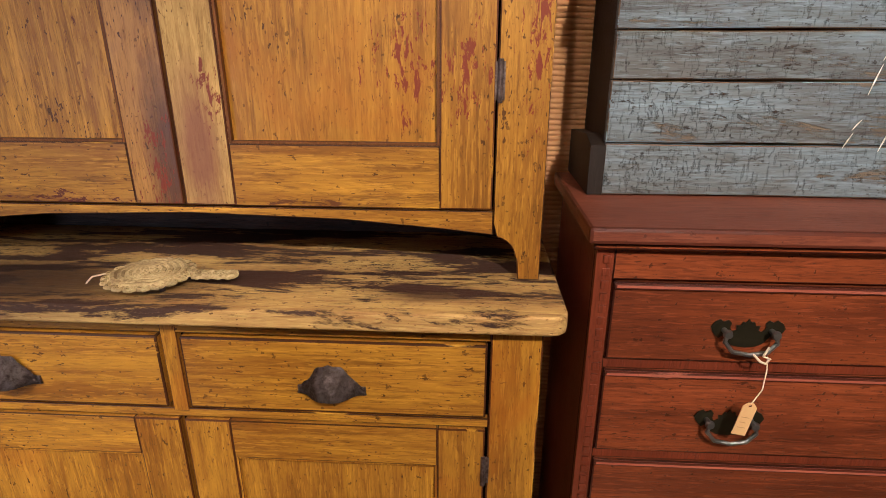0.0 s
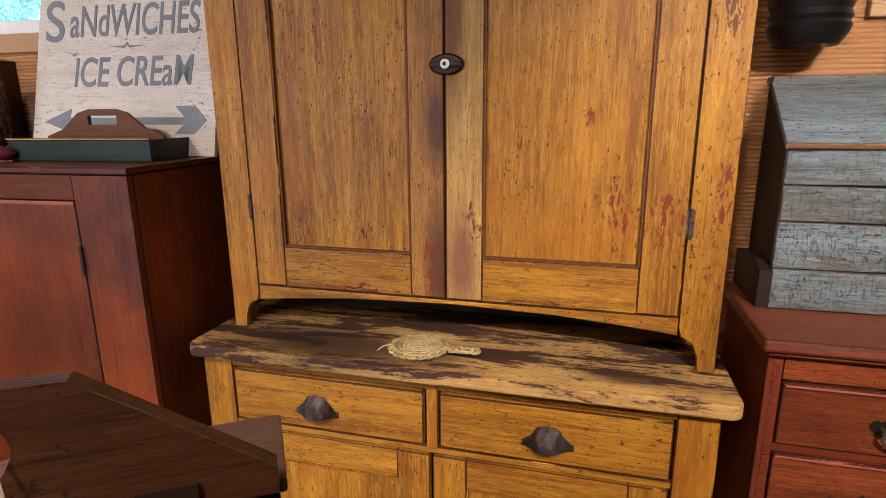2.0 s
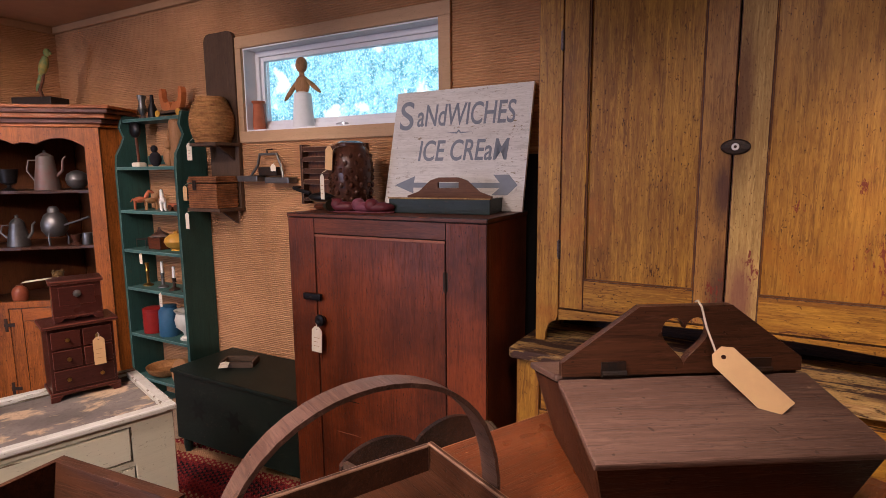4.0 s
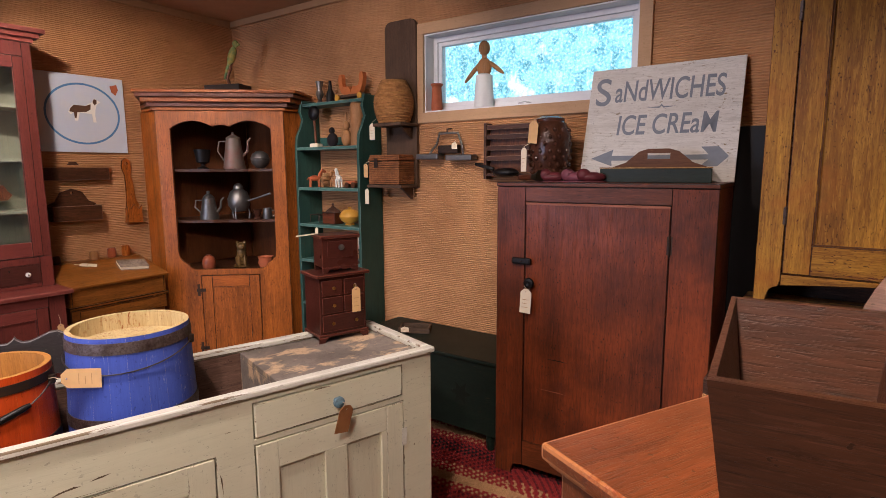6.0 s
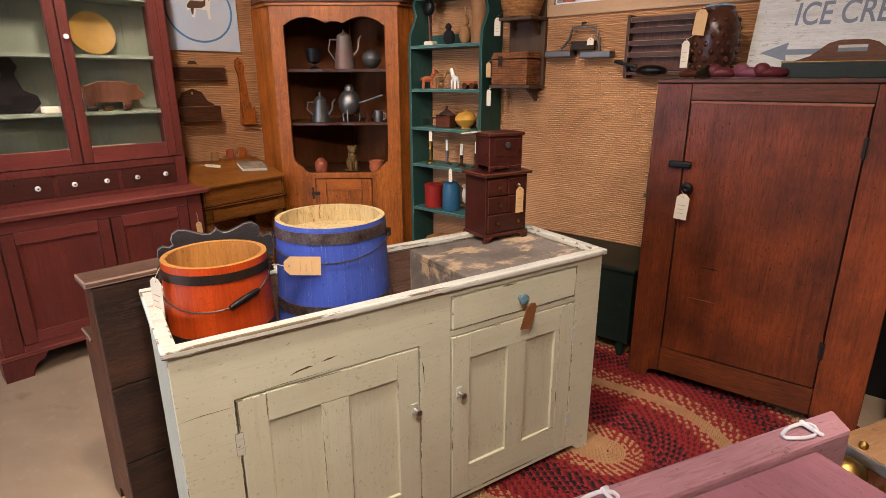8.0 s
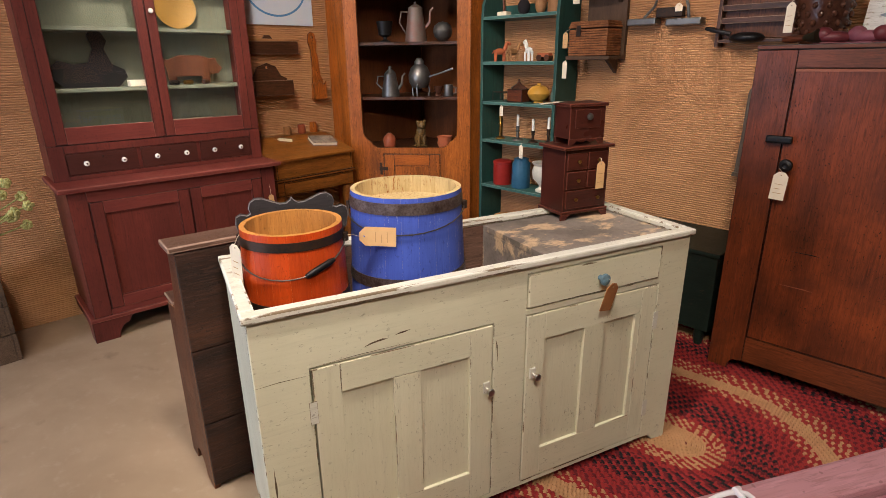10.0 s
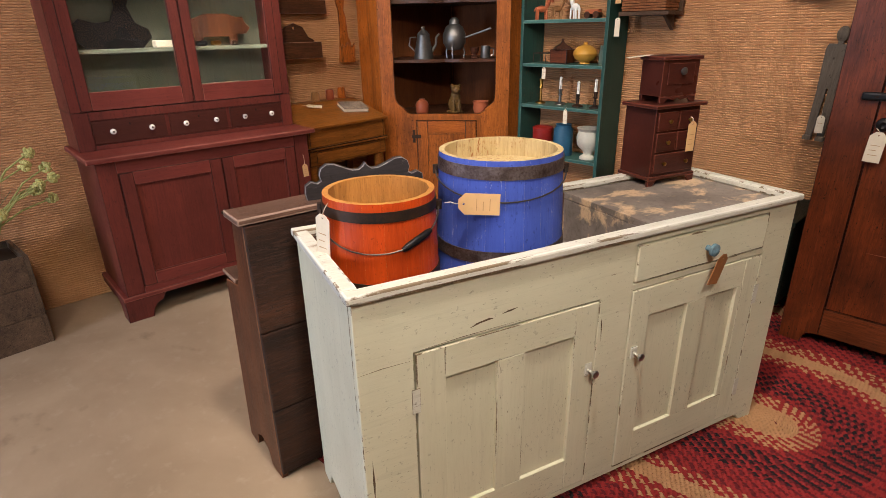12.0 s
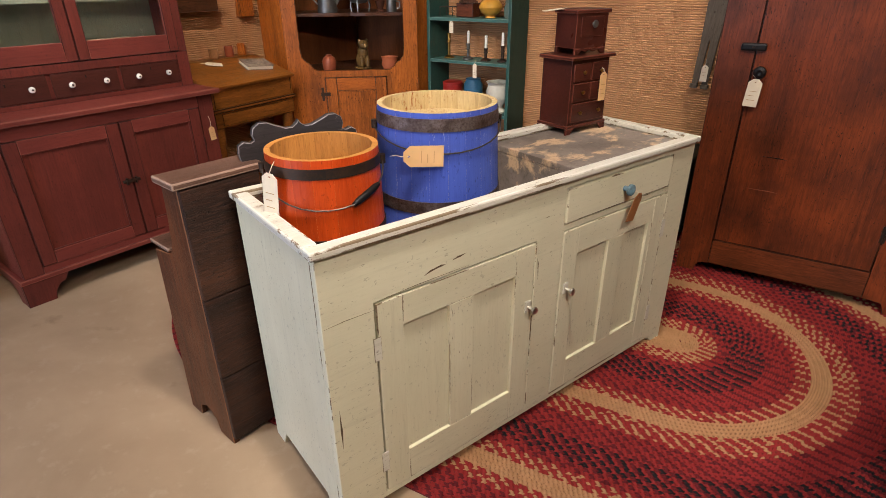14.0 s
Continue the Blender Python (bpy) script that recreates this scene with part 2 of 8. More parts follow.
yellow_pale = wood("ochre_paint_rubbed_pale", srgb(196, 160, 94), srgb(136, 96, 48), "z", 0.5, chip=srgb(96, 56, 34), chips=0.0, grain=0.9, blotch=0.5, vary=False, comb=0.5, edge=srgb(84, 42, 22), rub_edge=0.5, fleck=0.9,
                   marks=[((0.82, 0.165, 1.335), (0.05, 0.1, 0.12), RED, True), ((0.785, 0.165, 1.24), (0.06, 0.1, 0.2), srgb(120, 72, 56), False), ((0.76, 0.165, 1.9), (0.05, 0.1, 0.4), SOOT, False)])
yellow_rail = wood("ochre_rail_worn_edge", YEL, YELD, "x", 0.42, chip=srgb(86, 42, 20), chips=0.1, blotch=0.45, grain=1.0, streak=20, vary=False, comb=0.5, edge=srgb(84, 42, 22), rub_edge=0.5, fleck=0.9,
                   marks=[((0.5, 0.165, 1.138), (0.25, 0.1, 0.03), srgb(86, 36, 24), True), ((0.26, 0.165, 1.14), (0.08, 0.1, 0.05), srgb(86, 36, 24), True), ((1.0, 0.165, 1.135), (0.3, 0.1, 0.02), SOOT, True)])
gap_dark = plain("dark_gap", srgb(26, 18, 12), 0.9)
rust_v = wood("rust_red_stain_v", srgb(144, 68, 35), srgb(46, 24, 16), "z", 0.36, worn=srgb(84, 42, 26), wear=-0.02, blotch=0.9, grain=0.66, streak=6, chip=srgb(36, 20, 14), chips=0.0, patch=srgb(72, 36, 24), edge=srgb(48, 24, 17), rub_edge=0.7, comb=0.35, bump=0.5, fleck=0.8)
rust_h = wood("rust_red_stain_h", srgb(124, 62, 33), srgb(46, 24, 15), "x", 0.4, blotch=0.8, grain=0.75, streak=6, edge=srgb(40, 20, 15), rub_edge=0.6)
sink_v = wood("grey_cream_paint_v", srgb(212, 208, 182), srgb(178, 172, 142), "z", 0.5, chip=srgb(112, 98, 76), chips=-0.1, blotch=0.3, grain=0.2, bump=0.3, comb=0.0, edge=srgb(120, 102, 76), rub_edge=-0.45, fleck=0.4)
sink_h = wood("grey_cream_paint_h", srgb(212, 208, 182), srgb(178, 172, 142), "x", 0.5, chip=srgb(112, 98, 76), chips=-0.1, blotch=0.3, grain=0.2, bump=0.3, comb=0.0, edge=srgb(120, 102, 76), rub_edge=-0.45, fleck=0.4)
sink_rim = wood("rubbed_white_rim", srgb(214, 212, 200), srgb(176, 170, 150), "x", 0.5, worn=srgb(138, 122, 100), wear=-0.06, chip=srgb(98, 82, 62), chips=0.3, edge=srgb(138, 120, 96), rub_edge=-0.3, comb=0.15)


def deck_material():
    n = Nodes("stained_zinc_deck", 0.45)
    v = n.coords(False)
    c = n.mix(n.ramp(n.noise(v, 5, 5, 0.6), 0.35, 0.7), srgb(138, 128, 120), srgb(92, 84, 78))
    w = n.noise(v, 6.5, 7, 0.62, (1, 1.5, 1), 0.3)
    c = n.mix(n.ramp(w, 0.53, 0.6), c, srgb(200, 172, 140))
    f = n.noise(v, 60, 5, 0.7)
    c = n.mix(n.math("MULTIPLY", n.ramp(f, 0.5, 0.7), 0.4), c, srgb(60, 50, 44))
    n.colour(c)
    n.bump(f, 0.2, 0.002)
    return n.mat


sink_deck = deck_material()
sec_v = wood("brick_red_paint_v", srgb(116, 54, 45), srgb(66, 28, 24), "z", 0.44, blotch=0.6, grain=0.5, bump=0.35, chip=srgb(56, 26, 22), chips=-0.1, edge=srgb(60, 26, 22), rub_edge=0.5, comb=0.3, fleck=0.5)
sec_h = wood("brick_red_paint_h", srgb(124, 58, 50), srgb(84, 36, 31), "x", 0.46, blotch=0.5, grain=0.4, bump=0.3, edge=srgb(150, 86, 74), rub_edge=0.55, comb=0.25)
sec_dark = wood("dark_red_drawer", srgb(78, 38, 30), srgb(52, 22, 18), "x", 0.45)
sec_inside = wood("pale_green_interior", srgb(122, 126, 106), srgb(92, 96, 78), "z", 0.6, grain=0.3)
pine_v = wood("honey_pine_v", srgb(196, 110, 42), srgb(88, 44, 16), "z", 0.36, chip=srgb(60, 28, 12), chips=0.0, blotch=0.55, grain=0.8, streak=9, edge=srgb(72, 34, 13), rub_edge=0.55, fleck=0.8)
pine_h = wood("honey_pine_h", srgb(192, 106, 40), srgb(92, 44, 15), "x", 0.36, blotch=0.5, grain=0.75, streak=9, edge=srgb(64, 30, 12), rub_edge=0.6)
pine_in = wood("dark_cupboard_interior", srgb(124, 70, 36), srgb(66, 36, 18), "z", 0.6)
green_v = wood("green_shelf_paint", srgb(48, 88, 80), srgb(26, 52, 48), "z", 0.5, chip=srgb(90, 74, 54), chips=0.1, edge=srgb(96, 128, 118), rub_edge=0.6, comb=0.3)
green_h = wood("green_shelf_paint_edge", srgb(72, 112, 104), srgb(38, 72, 66), "x", 0.5, chip=srgb(110, 92, 66), chips=0.3, edge=srgb(116, 150, 142), rub_edge=0.8, comb=0.3)
dkgreen = wood("dark_green_chest_paint", srgb(32, 44, 36), srgb(16, 22, 19), "x", 0.42, chip=srgb(70, 50, 30), chips=0.2)
chest_v = wood("red_cherry_v", srgb(122, 56, 34), srgb(66, 26, 17), "z", 0.4, edge=srgb(46, 20, 14), rub_edge=0.75)
chest_h = wood("red_cherry_h", srgb(150, 76, 42), srgb(70, 30, 18), "x", 0.34, blotch=0.7, grain=1.0, chip=srgb(50, 20, 14), chips=-0.1, edge=srgb(58, 24, 16), rub_edge=0.7, comb=0.45, fleck=0.7)
chest_top = wood("red_washed_top", srgb(134, 76, 56), srgb(84, 38, 26), "x", 0.42, grain=0.8, chip=srgb(176, 112, 76), chips=-0.1, edge=srgb(92, 44, 30), rub_edge=0.8)
chest_lip = wood("pink_rubbed_lip", srgb(172, 98, 78), srgb(120, 58, 42), "x", 0.4, edge=srgb(84, 38, 26), rub_edge=0.7)
blue_box = wood("weathered_blue_grey_paint", srgb(134, 156, 168), srgb(88, 82, 74), "x", 0.66, worn=srgb(118, 104, 88), wear=0.12, chip=srgb(70, 58, 48), chips=0.2, bump=1.1, grain=1.0, blotch=0.65, comb=0.4, craze=0.35, fleck=0.7, edge=srgb(112, 88, 68), rub_edge=0.2)
blue_edge = wood("raw_broken_edge", srgb(168, 126, 84), srgb(110, 72, 44), "x", 0.7)
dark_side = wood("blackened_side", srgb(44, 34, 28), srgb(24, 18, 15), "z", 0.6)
brown_v = wood("dark_brown_wood_v", srgb(116, 66, 38), srgb(46, 24, 15), "z", 0.45, grain=0.9, blotch=0.6, edge=srgb(150, 104, 72), rub_edge=0.35)
brown_h = wood("dark_brown_wood_h", srgb(88, 52, 32), srgb(38, 21, 14), "x", 0.38, grain=0.9, edge=srgb(140, 108, 86), rub_edge=0.5)
brown_grey = wood("greyed_brown_lid", srgb(122, 94, 80), srgb(70, 48, 38), "x", 0.36, blotch=0.6, grain=0.9, chip=srgb(150, 128, 110), chips=-0.2, edge=srgb(164, 138, 122), rub_edge=0.6)
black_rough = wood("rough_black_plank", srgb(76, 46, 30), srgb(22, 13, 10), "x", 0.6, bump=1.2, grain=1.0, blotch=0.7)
chair_m = wood("rubbed_black_chair_paint", srgb(58, 54, 54), srgb(26, 22, 22), "x", 0.4, chip=srgb(110, 104, 100), chips=0.1, edge=srgb(132, 126, 128), rub_edge=0.75)
# bead colour darkened for the shade line round the panels, plus some grime
bead_shade = wood("grimy_ochre_moulding", srgb(128, 78, 26), srgb(64, 34, 14), "z", 0.55, grain=0.7)
mahog = wood("mahogany_dark", srgb(76, 36, 28), srgb(36, 15, 13), "x", 0.3, bump=0.2, edge=srgb(112, 60, 46), rub_edge=0.5)
trunk_m = wood("orange_pine_trunk", srgb(126, 66, 32), srgb(62, 30, 15), "y", 0.28, blotch=0.75, grain=0.6, patch=srgb(100, 52, 28), chip=srgb(180, 128, 84), chips=-0.25, edge=srgb(164, 104, 62), rub_edge=0.1, comb=0.7)
pink_edge = wood("rubbed_mauve_cleat", srgb(166, 124, 132), srgb(128, 84, 84), "x", 0.42, grain=0.6, chip=srgb(90, 58, 50), chips=0.0)
pink_m = wood("mauve_painted_lid", srgb(148, 100, 110), srgb(112, 70, 76), "y", 0.42, blotch=0.4, worn=srgb(96, 58, 50), wear=0.05)
sign_m = wood("whitewashed_sign_board", srgb(224, 220, 212), srgb(176, 168, 156), "x", 0.6, chip=srgb(140, 124, 100), chips=0.3, blotch=0.3)
sign_ink = plain("grey_lettering", srgb(128, 134, 142), 0.6, amount=0.3)
desk_m = wood("mustard_grained_desk", srgb(160, 98, 38), srgb(66, 36, 14), "x", 0.42, grain=0.7, edge=srgb(58, 32, 14), rub_edge=0.7)
post_m = wood("grey_brown_board", srgb(98, 74, 56), srgb(58, 42, 31), "z", 0.65, bump=0.6)
trim_m = wood("tan_window_casing", srgb(190, 152, 116), srgb(166, 132, 92), "x", 0.55, grain=0.3, blotch=0.2)
white_m = plain("white_window_paint", srgb(226, 226, 226), 0.4, amount=0.15, bump=0.05)
iron = plain("dark_iron", srgb(52, 46, 42), 0.5, 0.7, dirt=srgb(90, 60, 40), scale=60)
iron_rust = plain("pitted_rusty_iron", srgb(116, 104, 100), 0.45, 0.7, dirt=srgb(60, 42, 36), scale=150, bump=1.0, amount=0.9)
brass = plain("aged_brass", srgb(150, 116, 60), 0.35, 1.0)
bronze = plain("green_brown_bronze", srgb(62, 58, 44), 0.42, 0.8)
zinc_m = plain("bright_zinc_wire", srgb(214, 214, 218), 0.3, 0.25, amount=0.25)
steel = plain("bright_steel", srgb(190, 190, 190), 0.3, 1.0)
pewter = plain("dull_pewter", srgb(128, 126, 122), 0.4, 0.9, amount=0.6)
china = plain("white_china", srgb(232, 228, 218), 0.25, amount=0.15)
paper = plain("manila_tag_paper", srgb(214, 172, 120), 0.8, amount=0.25)
paper_w = plain("cream_tag_paper", srgb(230, 216, 190), 0.8, amount=0.2)
string_m = plain("cotton_string", srgb(224, 206, 178), 0.9)
ink = plain("faded_ink", srgb(184, 142, 98), 0.9)
wire_m = plain("iron_wire", srgb(92, 84, 78), 0.45, 0.8)
red_pail = wood("orange_red_pail_paint", srgb(202, 76, 24), srgb(128, 36, 12), "z", 0.36, chip=srgb(70, 32, 20), chips=-0.05, blotch=0.5, grain=0.4, fleck=0.5)
pail_in = wood("bare_pine_inside", srgb(200, 140, 72), srgb(150, 96, 44), "z", 0.6)
blue_pail = wood("cobalt_blue_pail_paint", srgb(76, 98, 186), srgb(46, 62, 138), "z", 0.5, chip=srgb(168, 172, 194), chips=0.12, blotch=0.45, grain=0.35, comb=0.3, fleck=0.5)
blue_in = wood("cream_chipped_inside", srgb(206, 186, 140), srgb(160, 132, 84), "z", 0.6, chip=srgb(140, 84, 40), chips=0.6)
black_p = plain("black_paint", srgb(18, 16, 16), 0.4)
redware = plain("redware_glaze", srgb(150, 78, 52), 0.3)
clay = plain("terracotta", srgb(176, 96, 62), 0.6)
plate_glaze = plain("dull_ochre_plate", srgb(150, 112, 46), 0.5, amount=0.5)
yellowware = plain("yellow_ware", srgb(206, 152, 62), 0.3)
creamware = plain("cream_stoneware", srgb(208, 204, 188), 0.3)
tin_red = plain("red_tin", srgb(150, 40, 34), 0.4)
tin_blue = plain("blue_tin", srgb(46, 92, 120), 0.45)
wicker = plain("woven_wicker", srgb(150, 96, 58), 0.7, dirt=srgb(92, 52, 30), scale=90, bump=0.8, amount=0.8)
straw = plain("coiled_straw", srgb(176, 124, 72), 0.75, dirt=srgb(112, 72, 38), scale=70, bump=0.8, amount=0.7)
brown_glaze = plain("dark_brown_glaze", srgb(58, 34, 26), 0.15, dirt=srgb(96, 58, 40), scale=40, bump=1.0)
tan_wood = wood("carved_tan_wood", srgb(176, 128, 84), srgb(126, 84, 50), "z", 0.55)
cloth = plain("cotton_cloth", srgb(222, 224, 220), 0.9, amount=0.2)
leather = plain("maroon_leather", srgb(92, 36, 40), 0.45)
plank_old = wood("weathered_crate_plank", srgb(112, 90, 70), srgb(58, 44, 34), "x", 0.75, bump=0.8, grain=0.9, fleck=0.8)
stem_m = plain("dry_green_stem", srgb(156, 156, 92), 0.7)
pane = glass("clear_pane")

# ---- mesh helpers ----


def part(name, bm, material, parent=None, label="", smooth=False):
    """Links a bmesh as one mesh object under a thing or a part."""
    bmesh.ops.recalc_face_normals(bm, faces=bm.faces)
    me = bpy.data.meshes.new(name)
    bm.to_mesh(me)
    bm.free()
    me.materials.append(material)
    if smooth:
        me.polygons.foreach_set("use_smooth", [True] * len(me.polygons))
        me.set_sharp_from_angle(angle=radians(40))
    ob = new(name, me)
    if parent:
        ob.parent = parent
    if label:
        ob["label"] = label
    return ob


def thing(name, label, category, m, group=""):
    ob = new(name)
    ob.matrix_world = m
    ob.empty_display_size = 0.05
    return tagged(ob, label, category, group)


def cuboid(bm, x0, x1, y0, y1, z0, z1, bev=0.0):
    g = bmesh.ops.create_cube(bm, size=1.0, matrix=Matrix.Translation(((x0 + x1) / 2, (y0 + y1) / 2, (z0 + z1) / 2)) @ Matrix.Diagonal((abs(x1 - x0), abs(y1 - y0), abs(z1 - z0), 1)))
    if bev:
        es = {e for v in g["verts"] for e in v.link_edges}
        bmesh.ops.bevel(bm, geom=list(es), offset=bev, segments=2, profile=0.6, affect="EDGES")
    return bm


def chamfered(ob, material):
    """Gives the narrow slanting faces of a part the rubbed look of its wood."""
    if material.name in ARRIS:
        ob.data.materials.append(ARRIS[material.name])
        ob.data.polygons.foreach_set("material_index", [int(max(abs(q) for q in f.normal) < 0.985) for f in ob.data.polygons])
    return ob


def box(name, dims, material, parent=None, bev=0.003, label=""):
    return chamfered(part(name, cuboid(bmesh.new(), *dims, bev), material, parent, label), material)


def boxes(name, dims_list, material, parent=None, bev=0.002, label=""):
    bm = bmesh.new()
    for d in dims_list:
        cuboid(bm, *d, bev)
    return chamfered(part(name, bm, material, parent, label), material)


def outline(pts, holes=()):
    """A flat filled polygon in x, z, with holes."""
    bm = bmesh.new()
    edges = []
    for loop in (pts, *holes):
        vs = [bm.verts.new((x, 0, z)) for x, z in loop]
        edges += [bm.edges.new((vs[i], vs[(i + 1) % len(vs)])) for i in range(len(vs))]
    bmesh.ops.triangle_fill(bm, edges=edges, use_beauty=True)
    bmesh.ops.dissolve_limit(bm, angle_limit=0.01, verts=bm.verts, edges=bm.edges)
    return bm


def board(name, pts, y0, y1, material, parent=None, label="", holes=(), turn=None):
    """A board of that outline in x, z between two depths."""
    bm = outline(pts, holes)
    bm.normal_update()
    r = bmesh.ops.extrude_face_region(bm, geom=bm.faces[:])
    bmesh.ops.translate(bm, vec=(0, y1 - y0, 0), verts=[v for v in r["geom"] if isinstance(v, bmesh.types.BMVert)])
    bmesh.ops.translate(bm, vec=(0, y0, 0), verts=bm.verts)
    if abs(y1 - y0) > 0.009 and material.name in ARRIS:
        rim = [e for e in bm.edges if abs(e.verts[0].co.y - e.verts[1].co.y) < 1e-6 and len(e.link_faces) == 2 and abs(e.link_faces[0].normal.dot(e.link_faces[1].normal)) < 0.5]
        bmesh.ops.recalc_face_normals(bm, faces=bm.faces)
        bmesh.ops.bevel(bm, geom=rim, offset=0.002, segments=1, affect="EDGES", clamp_overlap=True)
        bm.normal_update()
        for f in bm.faces:
            f.material_index = int(0.2 < abs(f.normal.y) < 0.95)
    if turn:
        bmesh.ops.transform(bm, matrix=turn, verts=bm.verts)
    ob = part(name, bm, material, parent, label)
    if material.name in ARRIS:
        ob.data.materials.append(ARRIS[material.name])
    return ob


def lathe_bm(profile, n=28, at=(0, 0, 0), bm=None, squash=(1, 1), cap=True):
    bm = bm or bmesh.new()
    rings = []
    for r, z in profile:
        rings.append([bm.verts.new((at[0] + squash[0] * r * math.cos(2 * math.pi * i / n), at[1] + squash[1] * r * math.sin(2 * math.pi * i / n), at[2] + z)) for i in range(n)])
    for a, b in zip(rings, rings[1:]):
        for i in range(n):
            bm.faces.new((a[i], a[(i + 1) % n], b[(i + 1) % n], b[i]))
    for ring, top in ((rings[0], False), (rings[-1], True)):
        if cap and (profile[0] if not top else profile[-1])[0] > 0.0005:
            bm.faces.new(ring if top else ring[::-1])
    bmesh.ops.remove_doubles(bm, verts=rings[0] + rings[-1], dist=0.0004)
    return bm


def lathe(name, profile, material, parent=None, at=(0, 0, 0), n=28, label="", squash=(1, 1), cap=True):
    return part(name, lathe_bm(profile, n, at, None, squash, cap), material, parent, label, smooth=True)


def tube_bm(pts, radius, n=8, bm=None, flat=1.0):
    """A round (or flattened) rod through points; radius may be a list."""
    bm = bm or bmesh.new()
    pts = [Vector(p) for p in pts]
    rad = radius if isinstance(radius, (list, tuple)) else [radius] * len(pts)
    up = None
    rings = []
    for i, p in enumerate(pts):
        t = (pts[min(i + 1, len(pts) - 1)] - pts[max(i - 1, 0)]).normalized()
        if up is None:
            up = t.orthogonal().normalized()
        up = (up - t * up.dot(t)).normalized()
        side = t.cross(up)
        rings.append([bm.verts.new(p + rad[i] * (math.cos(2 * math.pi * k / n) * up * flat + math.sin(2 * math.pi * k / n) * side)) for k in range(n)])
    for a, b in zip(rings, rings[1:]):
        for k in range(n):
            bm.faces.new((a[k], a[(k + 1) % n], b[(k + 1) % n], b[k]))
    bm.faces.new(rings[0][::-1])
    bm.faces.new(rings[-1])
    return bm


def tube(name, pts, radius, material, parent=None, n=8, label="", flat=1.0):
    return part(name, tube_bm(pts, radius, n, None, flat), material, parent, label, smooth=True)


def arc(cx, cz, r, a0, a1, n=10, ry=None):
    return [(cx + r * math.cos(radians(a0 + (a1 - a0) * i / n)), cz + (ry or r) * math.sin(radians(a0 + (a1 - a0) * i / n))) for i in range(n + 1)]


def ribs(bm, u0, u1, z0, z1, pitch=0.0125, depth=0.0048, seam=0.0):
    """A sheet of horizontal corrugations in x, z, bulging to -y."""
    n = max(2, round((z1 - z0) / pitch))
    prev = None
    steps = 8
    for i in range(n * steps + 1):
        z = z0 + (z1 - z0) * i / (n * steps)
        y = -depth * abs(math.sin(math.pi * i / steps)) ** 0.8 - seam
        row = (bm.verts.new((u0, y, z)), bm.verts.new((u1, y, z)))
        if prev:
            bm.faces.new((prev[0], prev[1], row[1], row[0]))
        prev = row


def corrugated_material():
    n = Nodes("corrugated_kraft_board", 0.8)
    v = n.coords(False)
    a = n.noise(v, 2.2, 5, 0.6)
    b = n.noise(v, 60, 4, 0.7, (0.08, 1, 1))
    c = n.mix(n.ramp(a, 0.35, 0.7), srgb(190, 142, 100), srgb(164, 117, 79))
    c = n.mix(n.math("MULTIPLY", n.ramp(b, 0.5, 0.8), 0.4), c, srgb(136, 96, 62))
    scuff = n.noise(v, 9, 8, 0.75, (1, 1, 3))
    c = n.mix(n.ramp(scuff, 0.68, 0.74), c, srgb(206, 168, 126))
    n.colour(c)
    n.bump(b, 0.3, 0.002)
    return n.mat


wall_m = corrugated_material()
plaster = plain("plain_tan_wall", srgb(178, 140, 104), 0.85, amount=0.3, scale=12)
ceil_m = plain("tan_ceiling", srgb(176, 136, 98), 0.85, amount=0.3, scale=8)

# ---- the room ----
UW, VW = 7.4, 6.0          # room length along the north wall, and depth
W0, W1, WZ0, WZ1 = 2.032, 3.388, 1.925, 2.412      # window opening


def structure(ob, label, m=RM):
    ob.matrix_world = m
    return tagged(ob, label, "wall" if "wall" in ob.name else ob.name.split("_")[0], kind="structure")


bm = bmesh.new()
for u0, u1, z0, z1 in ((0.0, 0.92, 0, CEIL), (0.92, W0, 0, CEIL), (W0, W1, 0, WZ0), (W0, W1, WZ1, CEIL), (W1, 4.6, 0, CEIL), (4.6, 5.85, 0, CEIL), (5.85, UW, 0, CEIL)):
    ribs(bm, u0, u1, z0, z1, seam=random.uniform(0, 0.0025))
north = structure(part("wall_north", bm, wall_m), "wall covered with tan horizontal corrugated kraft board")
slab = boxes("wall_core", [(-0.2, W0, 0.004, 0.2, 0, CEIL), (W1, UW + 0.2, 0.004, 0.2, 0, CEIL), (W0, W1, 0.004, 0.2, 0, WZ0), (W0, W1, 0.004, 0.2, WZ1, CEIL)], plaster, north, 0)
bm = bmesh.new()
WR = RM @ pose(0, 0, 0, 0, 0, 90)      # x runs north along the west wall
for a, b in ((-6.0, -4.15), (-4.15, -2.93), (-2.93, -1.7), (-1.7, -0.48), (-0.48, 0)):
    ribs(bm, a, b, 0, CEIL, seam=random.uniform(0, 0.0025))
west = structure(part("wall_west", bm, wall_m), "wall covered with tan horizontal corrugated kraft board", WR)
boxes("wall_core", [(-VW - 0.2, 0.0, 0.004, 0.2, 0, CEIL)], plaster, west, 0)
structure(box("wall_east", (UW, UW + 0.2, -VW, 0, 0, CEIL), plaster, bev=0), "plain tan wall closing the room")
structure(box("wall_south", (0, UW, -VW - 0.2, -VW, 0, CEIL), plaster, bev=0), "plain tan wall closing the room")
structure(box("ceiling", (-0.2, UW + 0.2, -VW - 0.2, 0.2, CEIL, CEIL + 0.15), ceil_m, bev=0), "flat tan painted ceiling")
boxes_c = [(0, UW, -0.035, -0.006, CEIL - 0.05, CEIL - 0.001), (0.006, 0.035, -VW, -0.036, CEIL - 0.05, CEIL - 0.001)]
structure(boxes("trim", boxes_c, ceil_m, None, 0.008), "thin tan cove moulding under the ceiling")


